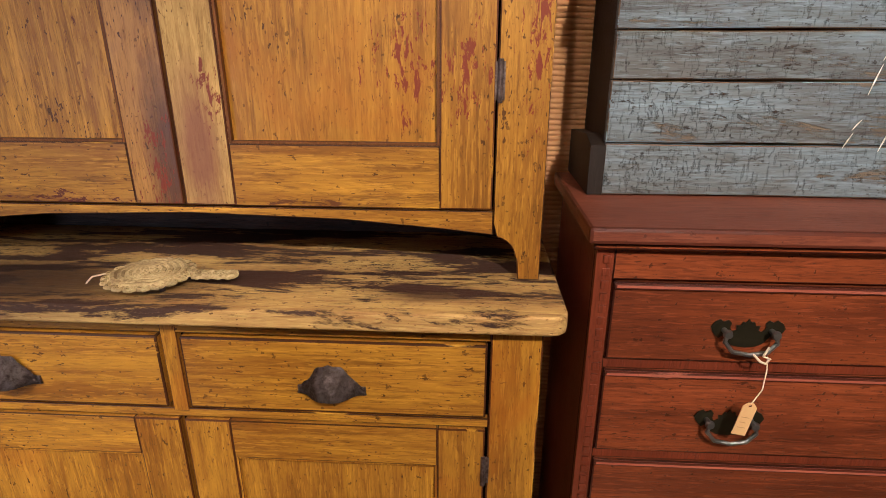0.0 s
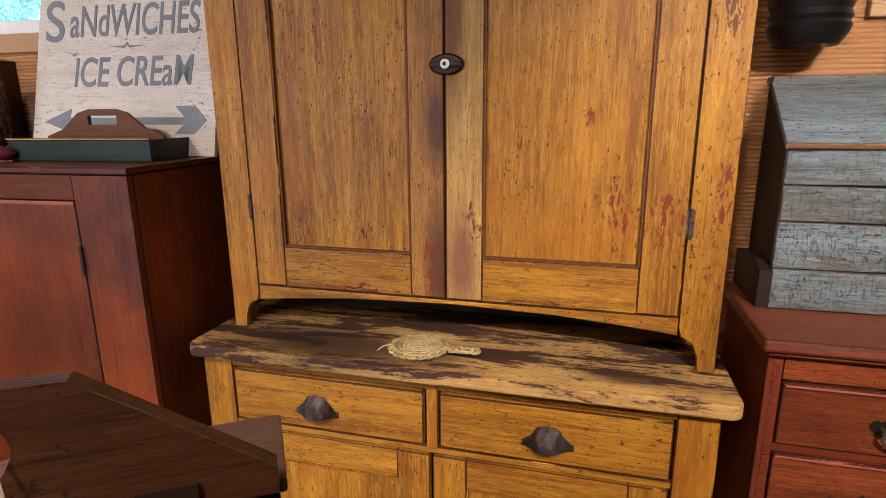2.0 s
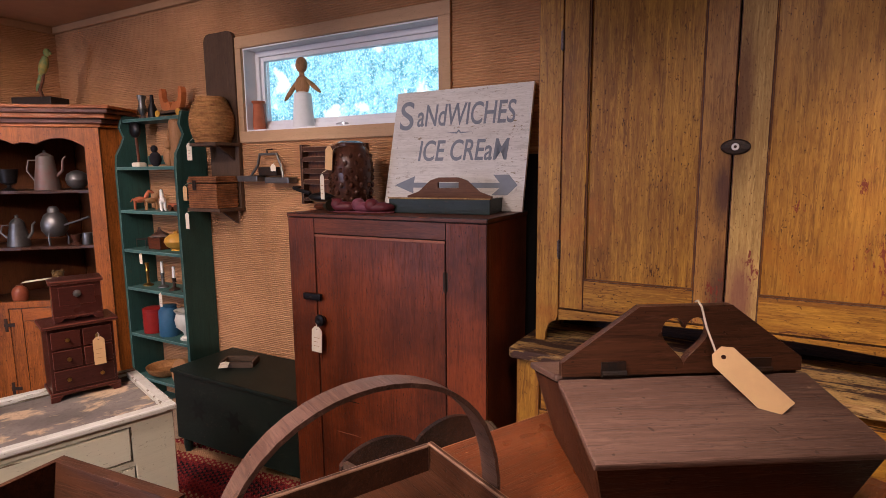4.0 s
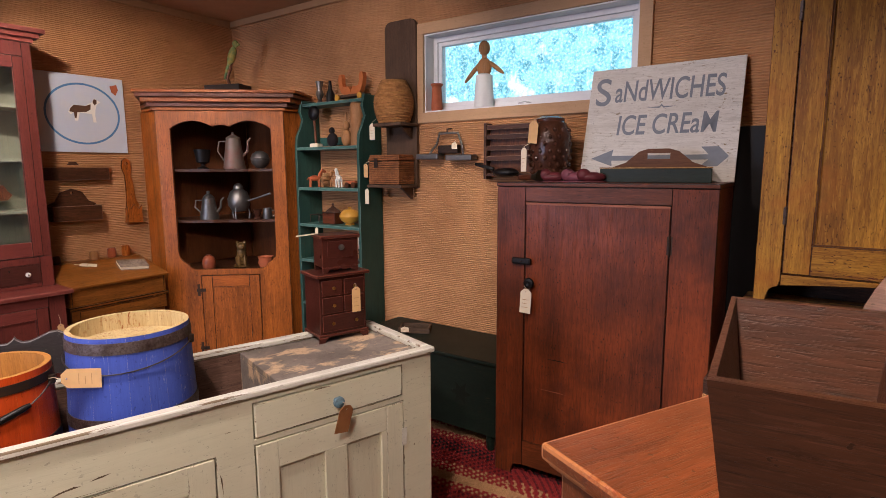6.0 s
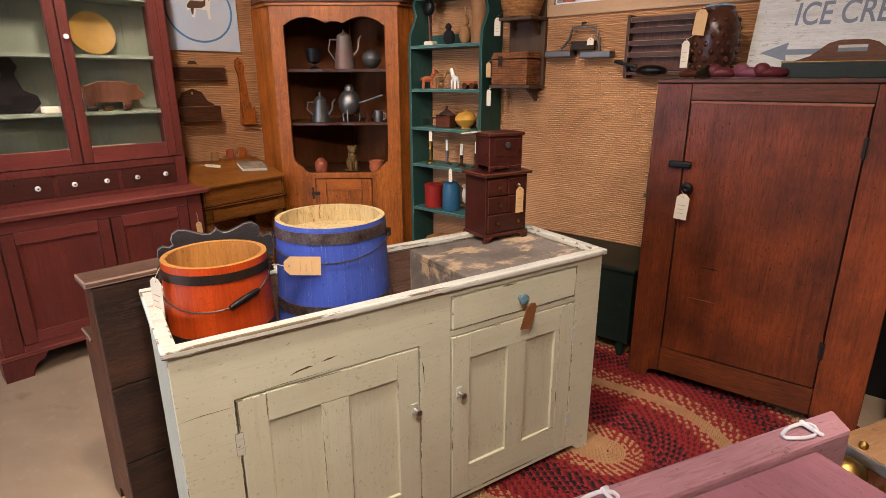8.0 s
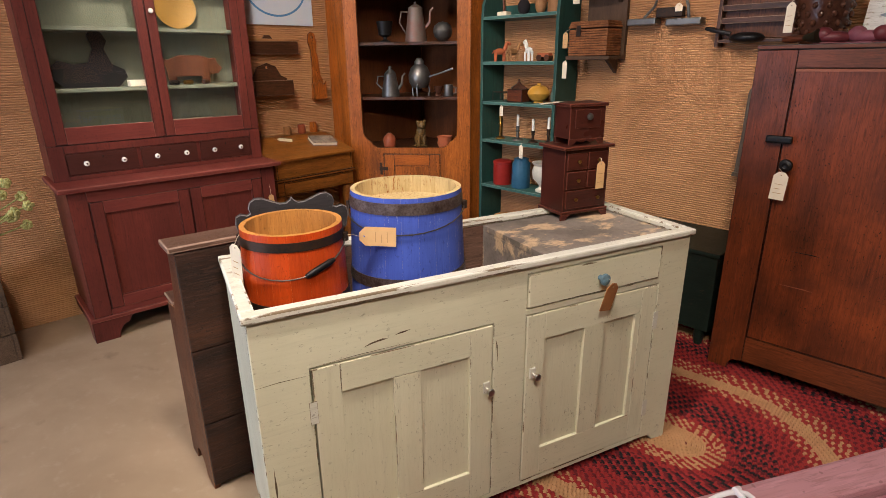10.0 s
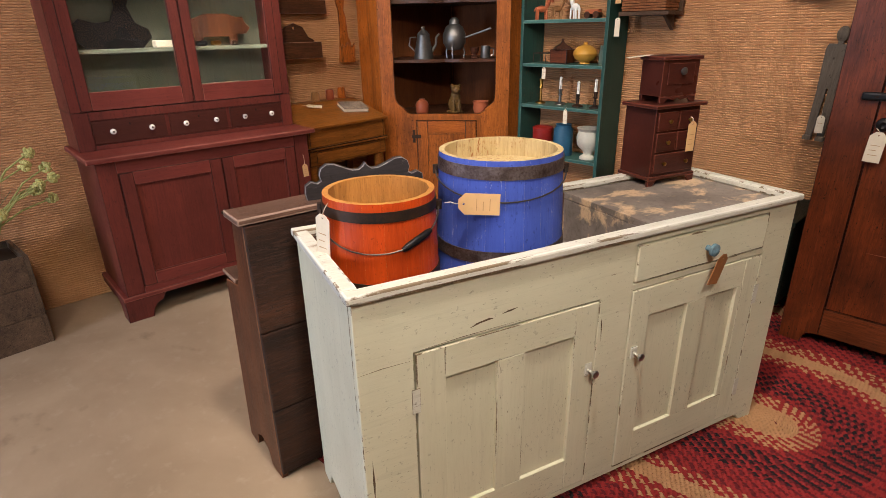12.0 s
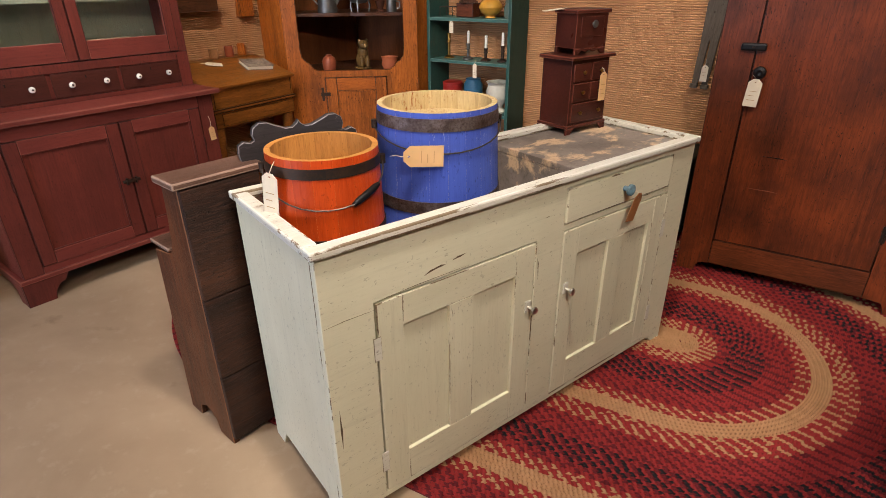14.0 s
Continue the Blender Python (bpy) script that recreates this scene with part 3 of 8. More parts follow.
def floor_material():
    n = Nodes("smooth_tan_concrete", 0.42)
    v = n.coords(False)
    a = n.noise(v, 1.3, 6, 0.6, (1, 1, 1), 0.5)
    b = n.noise(v, 14, 8, 0.7)
    f = n.noise(v, 180, 3, 0.6)
    c = n.mix(n.ramp(a, 0.35, 0.68), srgb(172, 150, 124), srgb(146, 124, 100))
    c = n.mix(n.math("MULTIPLY", n.ramp(b, 0.55, 0.7), 0.35), c, srgb(186, 168, 146))
    stain = n.noise(v, 2.3, 5, 0.55, (1, 1.4, 1))
    c = n.mix(n.math("MULTIPLY", n.ramp(stain, 0.64, 0.72), 0.55), c, srgb(96, 76, 56))
    n.colour(c)
    n.bump(n.math("ADD", f, b), 0.12, 0.002)
    n.roughness(a, 0.34, 0.58)
    return n.mat


structure(box("floor", (-0.2, UW + 0.2, -VW - 0.2, 0.2, -0.15, 0), floor_material(), bev=0), "worn tan concrete floor with faint stains")

# window
win = thing("window_1", "wide low window with tan wooden casing and white sash", "window", RM)
win["kind"] = "structure"
cw = 0.066
boxes("casing", [(W0 - cw, W1 + cw, -0.022, -0.0005, WZ1, WZ1 + cw), (W0 - cw, W1 + cw, -0.022, -0.0005, WZ0 - cw, WZ0),
                 (W0 - cw, W0, -0.022, -0.0005, WZ0, WZ1), (W1, W1 + cw, -0.022, -0.0005, WZ0, WZ1)], trim_m, win, 0.003)
boxes("reveal", [(W0, W0 + 0.008, -0.004, 0.195, WZ0, WZ1), (W1 - 0.008, W1, -0.004, 0.195, WZ0, WZ1),
                 (W0 + 0.008, W1 - 0.008, -0.004, 0.195, WZ1 - 0.008, WZ1), (W0 + 0.008, W1 - 0.008, -0.004, 0.195, WZ0, WZ0 + 0.01)], white_m, win, 0.001)
a0, a1, b0, b1 = W0 + 0.009, W1 - 0.009, WZ0 + 0.011, WZ1 - 0.009
boxes("window_frame", [(a0, a0 + 0.03, 0.082, 0.15, b0, b1), (a1 - 0.03, a1, 0.082, 0.15, b0, b1), (a0 + 0.03, a1 - 0.03, 0.082, 0.15, b0, b0 + 0.03), (a0 + 0.03, a1 - 0.03, 0.082, 0.15, b1 - 0.03, b1)], white_m, win, 0.003)
boxes("sash", [(a0 + 0.031, a0 + 0.058, 0.095, 0.14, b0 + 0.031, b1 - 0.031), (a1 - 0.058, a1 - 0.031, 0.095, 0.14, b0 + 0.031, b1 - 0.031),
               (a0 + 0.058, a1 - 0.058, 0.095, 0.14, b0 + 0.031, b0 + 0.055), (a0 + 0.058, a1 - 0.058, 0.095, 0.14, b1 - 0.055, b1 - 0.031)], white_m, win, 0.003)
p = box("pane", (a0 + 0.058, a1 - 0.058, 0.114, 0.118, b0 + 0.055, b1 - 0.055), pane, win, 0)
p.visible_shadow = False
crank = lathe("crank_handle", [(0.0, 0), (0.028, 0), (0.026, 0.012), (0.0, 0.02)], steel, win, (2.72, 0.06, b0 + 0.001), 16, "bright metal crank", (1.6, 0.8))

# trees outside, as a plain glowing backdrop


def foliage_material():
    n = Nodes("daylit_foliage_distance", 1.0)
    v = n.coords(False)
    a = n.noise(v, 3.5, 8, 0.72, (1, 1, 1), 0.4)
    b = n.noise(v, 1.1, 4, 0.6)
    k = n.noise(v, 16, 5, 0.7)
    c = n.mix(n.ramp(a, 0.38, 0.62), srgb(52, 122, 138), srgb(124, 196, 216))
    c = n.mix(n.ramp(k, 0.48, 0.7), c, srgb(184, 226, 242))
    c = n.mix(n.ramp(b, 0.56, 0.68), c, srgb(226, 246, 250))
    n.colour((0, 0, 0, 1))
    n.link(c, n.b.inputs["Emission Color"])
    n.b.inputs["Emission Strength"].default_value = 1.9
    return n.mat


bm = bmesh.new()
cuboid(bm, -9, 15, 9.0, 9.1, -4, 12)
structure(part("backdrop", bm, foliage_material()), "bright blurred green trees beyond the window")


# ---- rug ----


def rug_materials():
    out = []
    for nm, c in (("tan_braid", (166, 126, 88)), ("red_braid", (134, 38, 36)), ("dark_red_braid", (92, 24, 28)), ("charcoal_braid", (28, 22, 24)), ("orange_braid", (188, 84, 48))):
        out.append(plain(nm, srgb(*c), 0.9, scale=160, bump=0.6, amount=0.45))
    return out


def rug(focus, angle, length, radius):
    """An oval braided rug: rows of slanting stitches round a straight core."""
    rnd = random.Random(4)
    row = 0.0175
    verts, faces, mats = [], [], []
    tan, fleck, red, black = (0,), (1, 1, 0), (1, 1, 2), (3, 1, 2)
    bands = ((0.085, tan), (0.16, (0, 1)), (0.2, (1, 1, 2)), (0.33, black), (0.43, red), (0.485, fleck), (0.56, tan), (0.64, fleck), (0.75, red), (0.85, black), (0.9, red), (0.95, fleck), (1.02, tan), (1.06, fleck), (1.3, red))
    n = int(radius / row)
    for i in range(n):
        r = row * (i + 0.5)
        per = 2 * length + 2 * math.pi * r
        m = max(8, round(per / 0.0155))
        choice = next(c for lim, c in bands if r < lim)

        def at(s, rr):
            s = s % per
            if s < length:
                return s, -rr
            s -= length
            if s < math.pi * r:
                a = s / r - math.pi / 2
                return length + rr * math.cos(a), rr * math.sin(a)
            s -= math.pi * r
            if s < length:
                return length - s, rr
            a = (s - length) / r + math.pi / 2
            return rr * math.cos(a), rr * math.sin(a)
        for j in range(m):
            s = per * j / m
            d = per / m
            for half, sh in ((0, 1), (1, -1)):
                ra, rb = (r - row * 0.5, r + row * 0.02) if half == 0 else (r - row * 0.02, r + row * 0.5)
                k = len(verts)
                o = 0.35 * d
                pts = [at(s - (o if sh > 0 else -o), ra), at(s + d * 0.98 - (o if sh > 0 else -o), ra), at(s + d * 0.98 + (o if sh > 0 else -o) * 0.2, rb), at(s + (o if sh > 0 else -o) * 0.2, rb)]
                mx, my = sum(p[0] for p in pts) / 4, sum(p[1] for p in pts) / 4
                for x, y in pts:
                    verts.append((x, y, 0.006))
                verts.append((mx, my, 0.0145 + rnd.uniform(-0.001, 0.001)))
                faces.extend([(k, k + 1, k + 4), (k + 1, k + 2, k + 4), (k + 2, k + 3, k + 4), (k + 3, k, k + 4)])
                mats.extend([choice[(j + i + (rnd.random() < 0.06)) % len(choice)]] * 4)
    # a flat backing under the braids
    k = len(verts)
    back = arc(length, 0, radius - 0.01, -90, 90, 24) + arc(0, 0, radius - 0.01, 90, 270, 24)
    verts += [(x, y, 0.0062) for x, y in back]
    verts += [(x, y, 0.0005) for x, y in back]
    b = len(back)
    faces.append(tuple(range(k, k + b)))
    mats.append(2)
    for i in range(b):
        faces.append((k + i, k + b + i, k + b + (i + 1) % b, k + (i + 1) % b))
        mats.append(2)
    me = bpy.data.meshes.new("braided_rug")
    me.from_pydata(verts, [], faces)
    for m in rug_materials():
        me.materials.append(m)
    me.polygons.foreach_set("material_index", mats)
    ob = new("braided_rug", me)
    ob.matrix_world = pose(focus[0], focus[1], 0, 0, 0, angle)
    return tagged(ob, "oval braided rug in red, tan and charcoal on the concrete floor", "rug")


rug((1.745, 2.735), 190, 1.3, 1.2)

# ---- shared furniture makers ----


def tag(m, w=0.045, h=0.085, material=paper, label="manila price tag with string", cord=((0, 0, 0), (0.002, -0.004, 0.03), (0, 0, 0.06)), bars=3):
    """A price tag hanging from its string; origin at the tag's top edge, facing -y."""
    t = thing("price_tag", label, "tag", m)
    c = 0.3 * w
    pts = [(-w / 2, -h), (w / 2, -h), (w / 2, -c), (w / 2 - c, 0), (-w / 2 + c, 0), (-w / 2, -c)]
    board("card", pts, -0.0008, 0.0008, material, t, holes=[arc(0, -c * 0.8, 0.003, 0, 330, 10)])
    tube("string", [(0, 0.001, -c * 0.8), *cord], 0.0011, string_m, t, 5)
    for i in range(bars):
        z = -h * (0.45 + 0.16 * i)
        box("writing", (-w * 0.3, w * (0.26 - 0.14 * (i % 2)), -0.0014, -0.0009, z, z + h * 0.016), ink, t, 0)
    return t


def framed(parent, name, x0, x1, z0, z1, y, thick, stile, rail, mv, mh, mp, panels=((0, 1),), sink=0.009, bottom=None, bead=0.0):
    """A frame-and-panel leaf: stiles, rails, mullions and sunk panels, each a mesh. Returns the leaf."""
    bt = bottom or rail
    leaf = box(name, (x0, x0 + stile, y, y + thick, z0, z1), mv, parent, 0.003)
    box("stile", (x1 - stile, x1, y, y + thick, z0, z1), mv, leaf, 0.003)
    box("rail", (x0 + stile, x1 - stile, y + 0.0005, y + thick, z1 - rail, z1), mh, leaf, 0.002)
    box("rail", (x0 + stile, x1 - stile, y + 0.0005, y + thick, z0, z0 + bt), mh, leaf, 0.002)
    ix0, ix1 = x0 + stile, x1 - stile
    w = ix1 - ix0
    for i, (a, b) in enumerate(panels):
        pa, pb = ix0 + a * w, ix0 + b * w
        box("panel", (pa, pb, y + sink, y + thick - 0.003, z0 + bt, z1 - rail), mp, leaf, 0)
        if bead:
            e = bead
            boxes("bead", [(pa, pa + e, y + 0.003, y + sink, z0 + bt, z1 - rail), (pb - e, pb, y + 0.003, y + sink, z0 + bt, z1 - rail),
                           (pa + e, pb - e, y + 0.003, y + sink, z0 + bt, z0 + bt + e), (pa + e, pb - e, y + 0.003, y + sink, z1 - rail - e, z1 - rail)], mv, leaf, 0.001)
        if i + 1 < len(panels):
            box("mullion", (pb, ix0 + panels[i + 1][0] * w, y + 0.0005, y + thick, z0 + bt, z1 - rail), mv, leaf, 0.002)
    return leaf


def hinge(parent, x, y, z, h=0.07, w=0.012, material=iron_rust):
    bm = tube_bm([(x, y, z - h / 2), (x, y, z + h / 2)], 0.005, 8)
    cuboid(bm, x - w, x + w, y + 0.002, y + 0.006, z - h / 2 + 0.004, z + h / 2 - 0.004)
    return part("hinge", bm, material, parent)


def bin_pull(parent, x, y, z, w=0.135, h=0.062):
    """A cast cup pull with an embossed hood."""
    bm = bmesh.new()
    nx, nz = 30, 12
    grid = []
    for j in range(nz + 1):
        rowv = []
        for i in range(nx + 1):
            a = i / nx * 2 - 1
            b = j / nz
            edge = 0.4 * (1 - abs(a) ** 8) + 0.6 * math.exp(-(a / 0.58) ** 4) + 0.025 * math.cos(a * 16)
            zz = -h * 0.5 + h * b * edge
            dep = 0.034 * (0.22 + 0.78 * math.exp(-(a / 0.62) ** 4)) * math.sqrt(max(0, 1 - a * a)) * math.cos(b * 1.45) + 0.003
            rowv.append(bm.verts.new((x + a * w / 2, y - dep - 0.002 * math.sin(a * 17) * math.sin(b * 8), z + zz)))
        grid.append(rowv)
    for j in range(nz):
        for i in range(nx):
            bm.faces.new((grid[j][i], grid[j][i + 1], grid[j + 1][i + 1], grid[j + 1][i]))
    bmesh.ops.solidify(bm, geom=bm.faces[:], thickness=-0.003)
    cuboid(bm, x - w * 0.49, x - w * 0.38, y - 0.004, y, z - h * 0.55, z - h * 0.25, 0.001)
    cuboid(bm, x + w * 0.38, x + w * 0.49, y - 0.004, y, z - h * 0.55, z - h * 0.25, 0.001)
    return part("cup_pull", bm, iron_rust, parent, "pitted cast-iron cup pull", smooth=True)


def round_knob(parent, x, y, z, r=0.014, material=china, name="knob", out=0.024, label=""):
    bm = lathe_bm([(r * 0.45, 0), (r * 0.45, out * 0.45), (r, out * 0.6), (r * 0.95, out * 0.85), (r * 0.5, out), (0, out)], 18)
    bmesh.ops.transform(bm, matrix=Matrix.Translation((x, y, z)) @ Matrix.Rotation(radians(90), 4, "X"), verts=bm.verts)
    return part(name, bm, material, parent, label, smooth=True)


# ---- ochre step-back cupboard ----


def ochre_cupboard():
    t = thing("stepback_cupboard", "tall ochre grain-painted step-back cupboard with flaking paint", "cupboard", pose(2.535, 3.592, 0, 0, 0, 3))
    B, D = 0.04, 0.47
    base = box("base", (0.035, 1.435, B + 0.02, D, 0.09, 0.944), yellow_v, t, 0.002, "ochre-painted lower case")
    for x0, x1 in ((0.026, 0.122), (1.345, 1.44)):
        box("stile", (x0, x1, B, B + 0.019, 0.0, 0.944), yellow_v, base, 0.003)
    box("mullion", (0.716, 0.748, B + 0.0005, B + 0.019, 0.735, 0.944), yellow_v, base, 0.002)
    boxes("rail", [(0.122, 1.345, B + 0.001, B + 0.019, 0.912, 0.944), (0.122, 1.345, B + 0.001, B + 0.019, 0.722, 0.742)], yellow_h, base)
    pts = [(0.122, 0.16), (0.122, 0.0), (0.16, 0.0), *arc(0.22, 0.0, 0.06, 180, 90, 6), *arc(1.25, 0.0, 0.06, 90, 0, 6), (1.345, 0.0), (1.345, 0.16)]
    board("apron", pts, B + 0.001, B + 0.019, yellow_h, base)
    for x0, x1, px in ((0.126, 0.712, 0.394), (0.752, 1.341, 1.042)):
        dr = box("drawer", (x0 + 0.0025, x1 - 0.0025, B - 0.004, B + 0.018, 0.7475, 0.906), yellow_h, t, 0.004)
        bin_pull(dr, px, B - 0.004, 0.826)
    for x0, x1, hx in ((0.124, 0.727, 0.13), (0.7325, 1.341, 1.337)):
        d = framed(t, "door", x0 + 0.002, x1 - 0.002, 0.167, 0.7175, B - 0.003, 0.021, 0.094, 0.09, yellow_v, yellow_h, yellow_v, sink=0.012, bottom=0.11, bead=0.006)
        hinge(d, hx, B - 0.004, 0.62)
        hinge(d, hx, B - 0.004, 0.28)
    box("door_turn", (0.70, 0.76, B - 0.014, B - 0.004, 0.44, 0.462), iron, t, 0.004)
    # near-black sheet added behind the gaps, standing in for their shade
    box("inner_frame", (0.06, 1.41, B + 0.0192, B + 0.0198, 0.12, 0.93), gap_dark, base, 0)
    # worn worktop with rounded corners
    r = 0.03
    top = [(0.0 + r, 0.0), (1.478 - r, 0.0)] + [(1.478 - r + r * math.sin(radians(a)), r - r * math.cos(radians(a))) for a in (30, 60, 90)]
    top += [(1.478, D + 0.01), (0, D + 0.01)] + [(r - r * math.cos(radians(a)), r - r * math.sin(radians(a))) for a in (0, 30, 60)]
    bm = outline([(x, z) for x, z in top])
    g = bmesh.ops.extrude_face_region(bm, geom=bm.faces[:])
    bmesh.ops.translate(bm, vec=(0, 0.038, 0), verts=[v for v in g["geom"] if isinstance(v, bmesh.types.BMVert)])
    bmesh.ops.transform(bm, matrix=Matrix(((1, 0, 0, 0), (0, 0, 1, 0), (0, 1, 0, 0.947), (0, 0, 0, 1))), verts=bm.verts)
    bmesh.ops.bevel(bm, geom=[e for e in bm.edges if abs(e.verts[0].co.z - e.verts[1].co.z) < 1e-5], offset=0.008, segments=3, profile=0.6, affect="EDGES")
    part("worktop", bm, yellow_top, t, "scrubbed and worn cream and brown worktop", True)
    # upper case on arched feet
    U, UD = 0.165, 0.47
    T = 2.52
    up = box("upper_case", (0.062, 1.434, U + 0.0205, UD, 1.128, T), yellow_v, t, 0.002)
    # same added dark sheet to shade the upper door gaps
    box("inner_frame", (0.12, 1.37, U + 0.0197, U + 0.0203, 1.13, T - 0.02), gap_dark, up, 0)
    lo = 0.986
    left = [(0.056, T), (0.056, lo), (0.098, lo), (0.102, 1.03), *arc(0.15, 1.03, 0.045, 180, 100, 6), (0.15, 1.10), (0.15, T)]
    right = [(1.496 - x, z) for x, z in left][::-1]
    board("stile", left, U, U + 0.0195, yellow_v, up)
    board("stile", right, U, U + 0.0195, yellow_flaky, up, "red-flecked flaking paint")
    pts = [(0.1505, 1.126), (0.1505, 1.078), (0.25, 1.088), (0.45, 1.104), (0.75, 1.112), (1.05, 1.104), (1.25, 1.088), (1.3455, 1.078), (1.3455, 1.126)]
    board("apron", pts, U + 0.0005, U + 0.0195, yellow_h, up)
    for x0, x1 in ((0.062, 0.082), (1.414, 1.434)):
        board("side_foot", [(U + 0.02, 1.127), (U + 0.02, lo), (U + 0.07, lo), (U + 0.09, 1.06), (UD - 0.09, 1.06), (UD - 0.05, lo), (UD, lo), (UD, 1.127)], -x1, -x0, yellow_v, up, turn=Matrix.Rotation(radians(90), 4, "Z"))
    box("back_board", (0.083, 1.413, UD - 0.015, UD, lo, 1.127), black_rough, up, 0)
    box("cornice", (0.02, 1.476, U - 0.035, UD, T, T + 0.07), yellow_h, t, 0.015)
    dl = framed(t, "door", 0.154, 0.738, 1.13, T - 0.08, U - 0.004, 0.022, 0.096, 0.12, yellow_v, yellow_h, yellow_v, sink=0.014, bead=0.006)
    dr = framed(t, "door", 0.743, 1.342, 1.13, T - 0.08, U - 0.004, 0.022, 0.1, 0.12, yellow_v, yellow_h, yellow_v, sink=0.014, bead=0.006)
    for o in dl.children:
        if o.name.startswith("stile"):
            o.data.materials[0] = yellow_stain
    for o in (*dr.children, *dl.children):
        if o.name.startswith("panel") and o.parent == dr:
            o.data.materials[0] = yellow_panel
        if o.name.startswith("stile") and o.parent == dr:
            o.data.materials[0] = yellow_flaky
        # panel beads carry the painted shade line
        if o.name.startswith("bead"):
            o.data.materials[0] = bead_shade
        if o.name.startswith("rail"):
            o.data.materials[0] = yellow_rail
    dr.data.materials[0] = yellow_pale
    for z in (1.367, 2.16):
        hinge(dl, 0.151, U - 0.006, z, 0.075, 0.009)
        hinge(dr, 1.349, U - 0.006, z, 0.075, 0.009)
    # cast latch with a china button
    bm = lathe_bm([(0, 0), (0.021, 0), (0.026, 0.006), (0.022, 0.012), (0, 0.014)], 20, squash=(1.75, 1.0))
    bmesh.ops.transform(bm, matrix=Matrix.Translation((0.748, U - 0.004, 1.748)) @ Matrix.Rotation(radians(90), 4, "X"), verts=bm.verts)
    latch = part("latch", bm, iron, t, "black cast latch with white china button", True)
    box("latch_bar", (0.708, 0.79, U - 0.022, U - 0.016, 1.741, 1.755), iron, latch, 0.003)
    round_knob(latch, 0.748, U - 0.018, 1.748, 0.012, china, "china_button", 0.012)
    bm = lathe_bm([(0.004, 0), (0.005, 0.003), (0, 0.004)], 10)
    bmesh.ops.transform(bm, matrix=Matrix.Translation((0.748, U - 0.029, 1.748)) @ Matrix.Rotation(radians(90), 4, "X"), verts=bm.verts)
    part("screw", bm, iron, latch)
    return t


ochre_cupboard()
tag(pose(2.535, 3.592, 0, 0, 0, 3) @ pose(0.124, 0.026, 0.578, 0, -4, 0), 0.05, 0.1, paper, "manila price tag hanging on the lower cupboard hinge", cord=((0, 0, 0.0), (-0.002, 0.004, 0.02), (-0.004, 0.008, 0.032)))


# ---- rust-red cupboard ----


def rust_cupboard():
    t = thing("jelly_cupboard", "rust-red stained single-door wooden cupboard on the rug", "cupboard", RUST)
    W, H, D = 0.98, 1.497, 0.47
    A, B, Z0, Z1 = 0.152, 0.803, 0.2, 1.405          # door opening
    for nm, dd in (("side", (0.0, 0.022, 0.021, D, 0.0, H - 0.02)), ("side", (W - 0.022, W, 0.021, D, 0.0, H - 0.02)), ("back", (0.023, W - 0.023, D - 0.018, D, 0.1, H - 0.02)), ("bottom", (0.023, W - 0.023, 0.03, D - 0.019, 0.12, 0.14))):
        box(nm, dd, rust_v, t, 0.002)
    box("top", (-0.003, W + 0.004, -0.004, D + 0.005, H - 0.0195, H), rust_h, t, 0.004)
    foot_l = [(0, H - 0.0205), (0, 0.0), (0.085, 0.0), (0.092, 0.035), (0.105, 0.06), (A - 0.0025, 0.068), (A - 0.0025, H - 0.0205)]
    foot_r = [(B + 0.0025, H - 0.0205), (B + 0.0025, 0.068), (W - 0.1, 0.06), (W - 0.09, 0.035), (W - 0.08, 0.0), (W, 0.0), (W, H - 0.0205)]
    board("stile", foot_l, 0, 0.02, rust_v, t)
    board("stile", foot_r, 0, 0.02, rust_v, t)
    box("rail", (A - 0.002, B + 0.002, 0.0005, 0.02, Z1 + 0.002, H - 0.0205), rust_h, t, 0.002)
    box("rail", (A - 0.002, B + 0.002, 0.0005, 0.02, 0.068, Z0 - 0.002), rust_h, t, 0.002)
    door = box("door", (A, B, 0.001, 0.019, Z0, Z1), rust_v, t, 0.004)
    box("bead", (A, B, -0.002, 0.0008, Z1 - 0.012, Z1 - 0.001), rust_lip, door, 0.0012, "rubbed pale upper edge")
    for z in (0.382, 1.24):
        hinge(door, B + 0.001, -0.003, z, 0.085, 0.011, iron)
    turn = box("turn_button", (0.092, 0.192, -0.03, -0.01, 1.107, 1.139), black_p, t, 0.009, "dark turned wooden catch")
    lathe("screw", [(0.0, -0.002), (0.007, -0.002), (0.007, 0.002), (0, 0.002)], iron, turn, (0.142, -0.028, 1.123), 10)
    bm = lathe_bm([(0.012, 0), (0.012, 0.012), (0.022, 0.018), (0.027, 0.028), (0.024, 0.036), (0.012, 0.04), (0.006, 0.037), (0, 0.037)], 20)
    bmesh.ops.transform(bm, matrix=Matrix.Translation((0.186, 0.0, 1.02)) @ Matrix.Rotation(radians(90), 4, "X"), verts=bm.verts)
    part("door_knob", bm, black_p, t, "dark turned wooden knob", True)
    for x0, x1, z, mm in ((0.265, 0.375, 0.651, black_p), (0.235, 0.375, 0.492, rust_lip)):
        board("scratch", [(x0, z + 0.002), (x0 + 0.3 * (x1 - x0), z - 0.0005), (x1, z - 0.0025), (x0 + 0.7 * (x1 - x0), z + 0.003)], -0.0004, 0.0006, mm, door)
    return t


RUST = pose(1.507, 3.419, 0, 0, 0, 6.2)
rust_lip = wood("rubbed_rust_edge", srgb(150, 92, 66), srgb(92, 46, 30), "x", 0.5)
rust_cupboard()
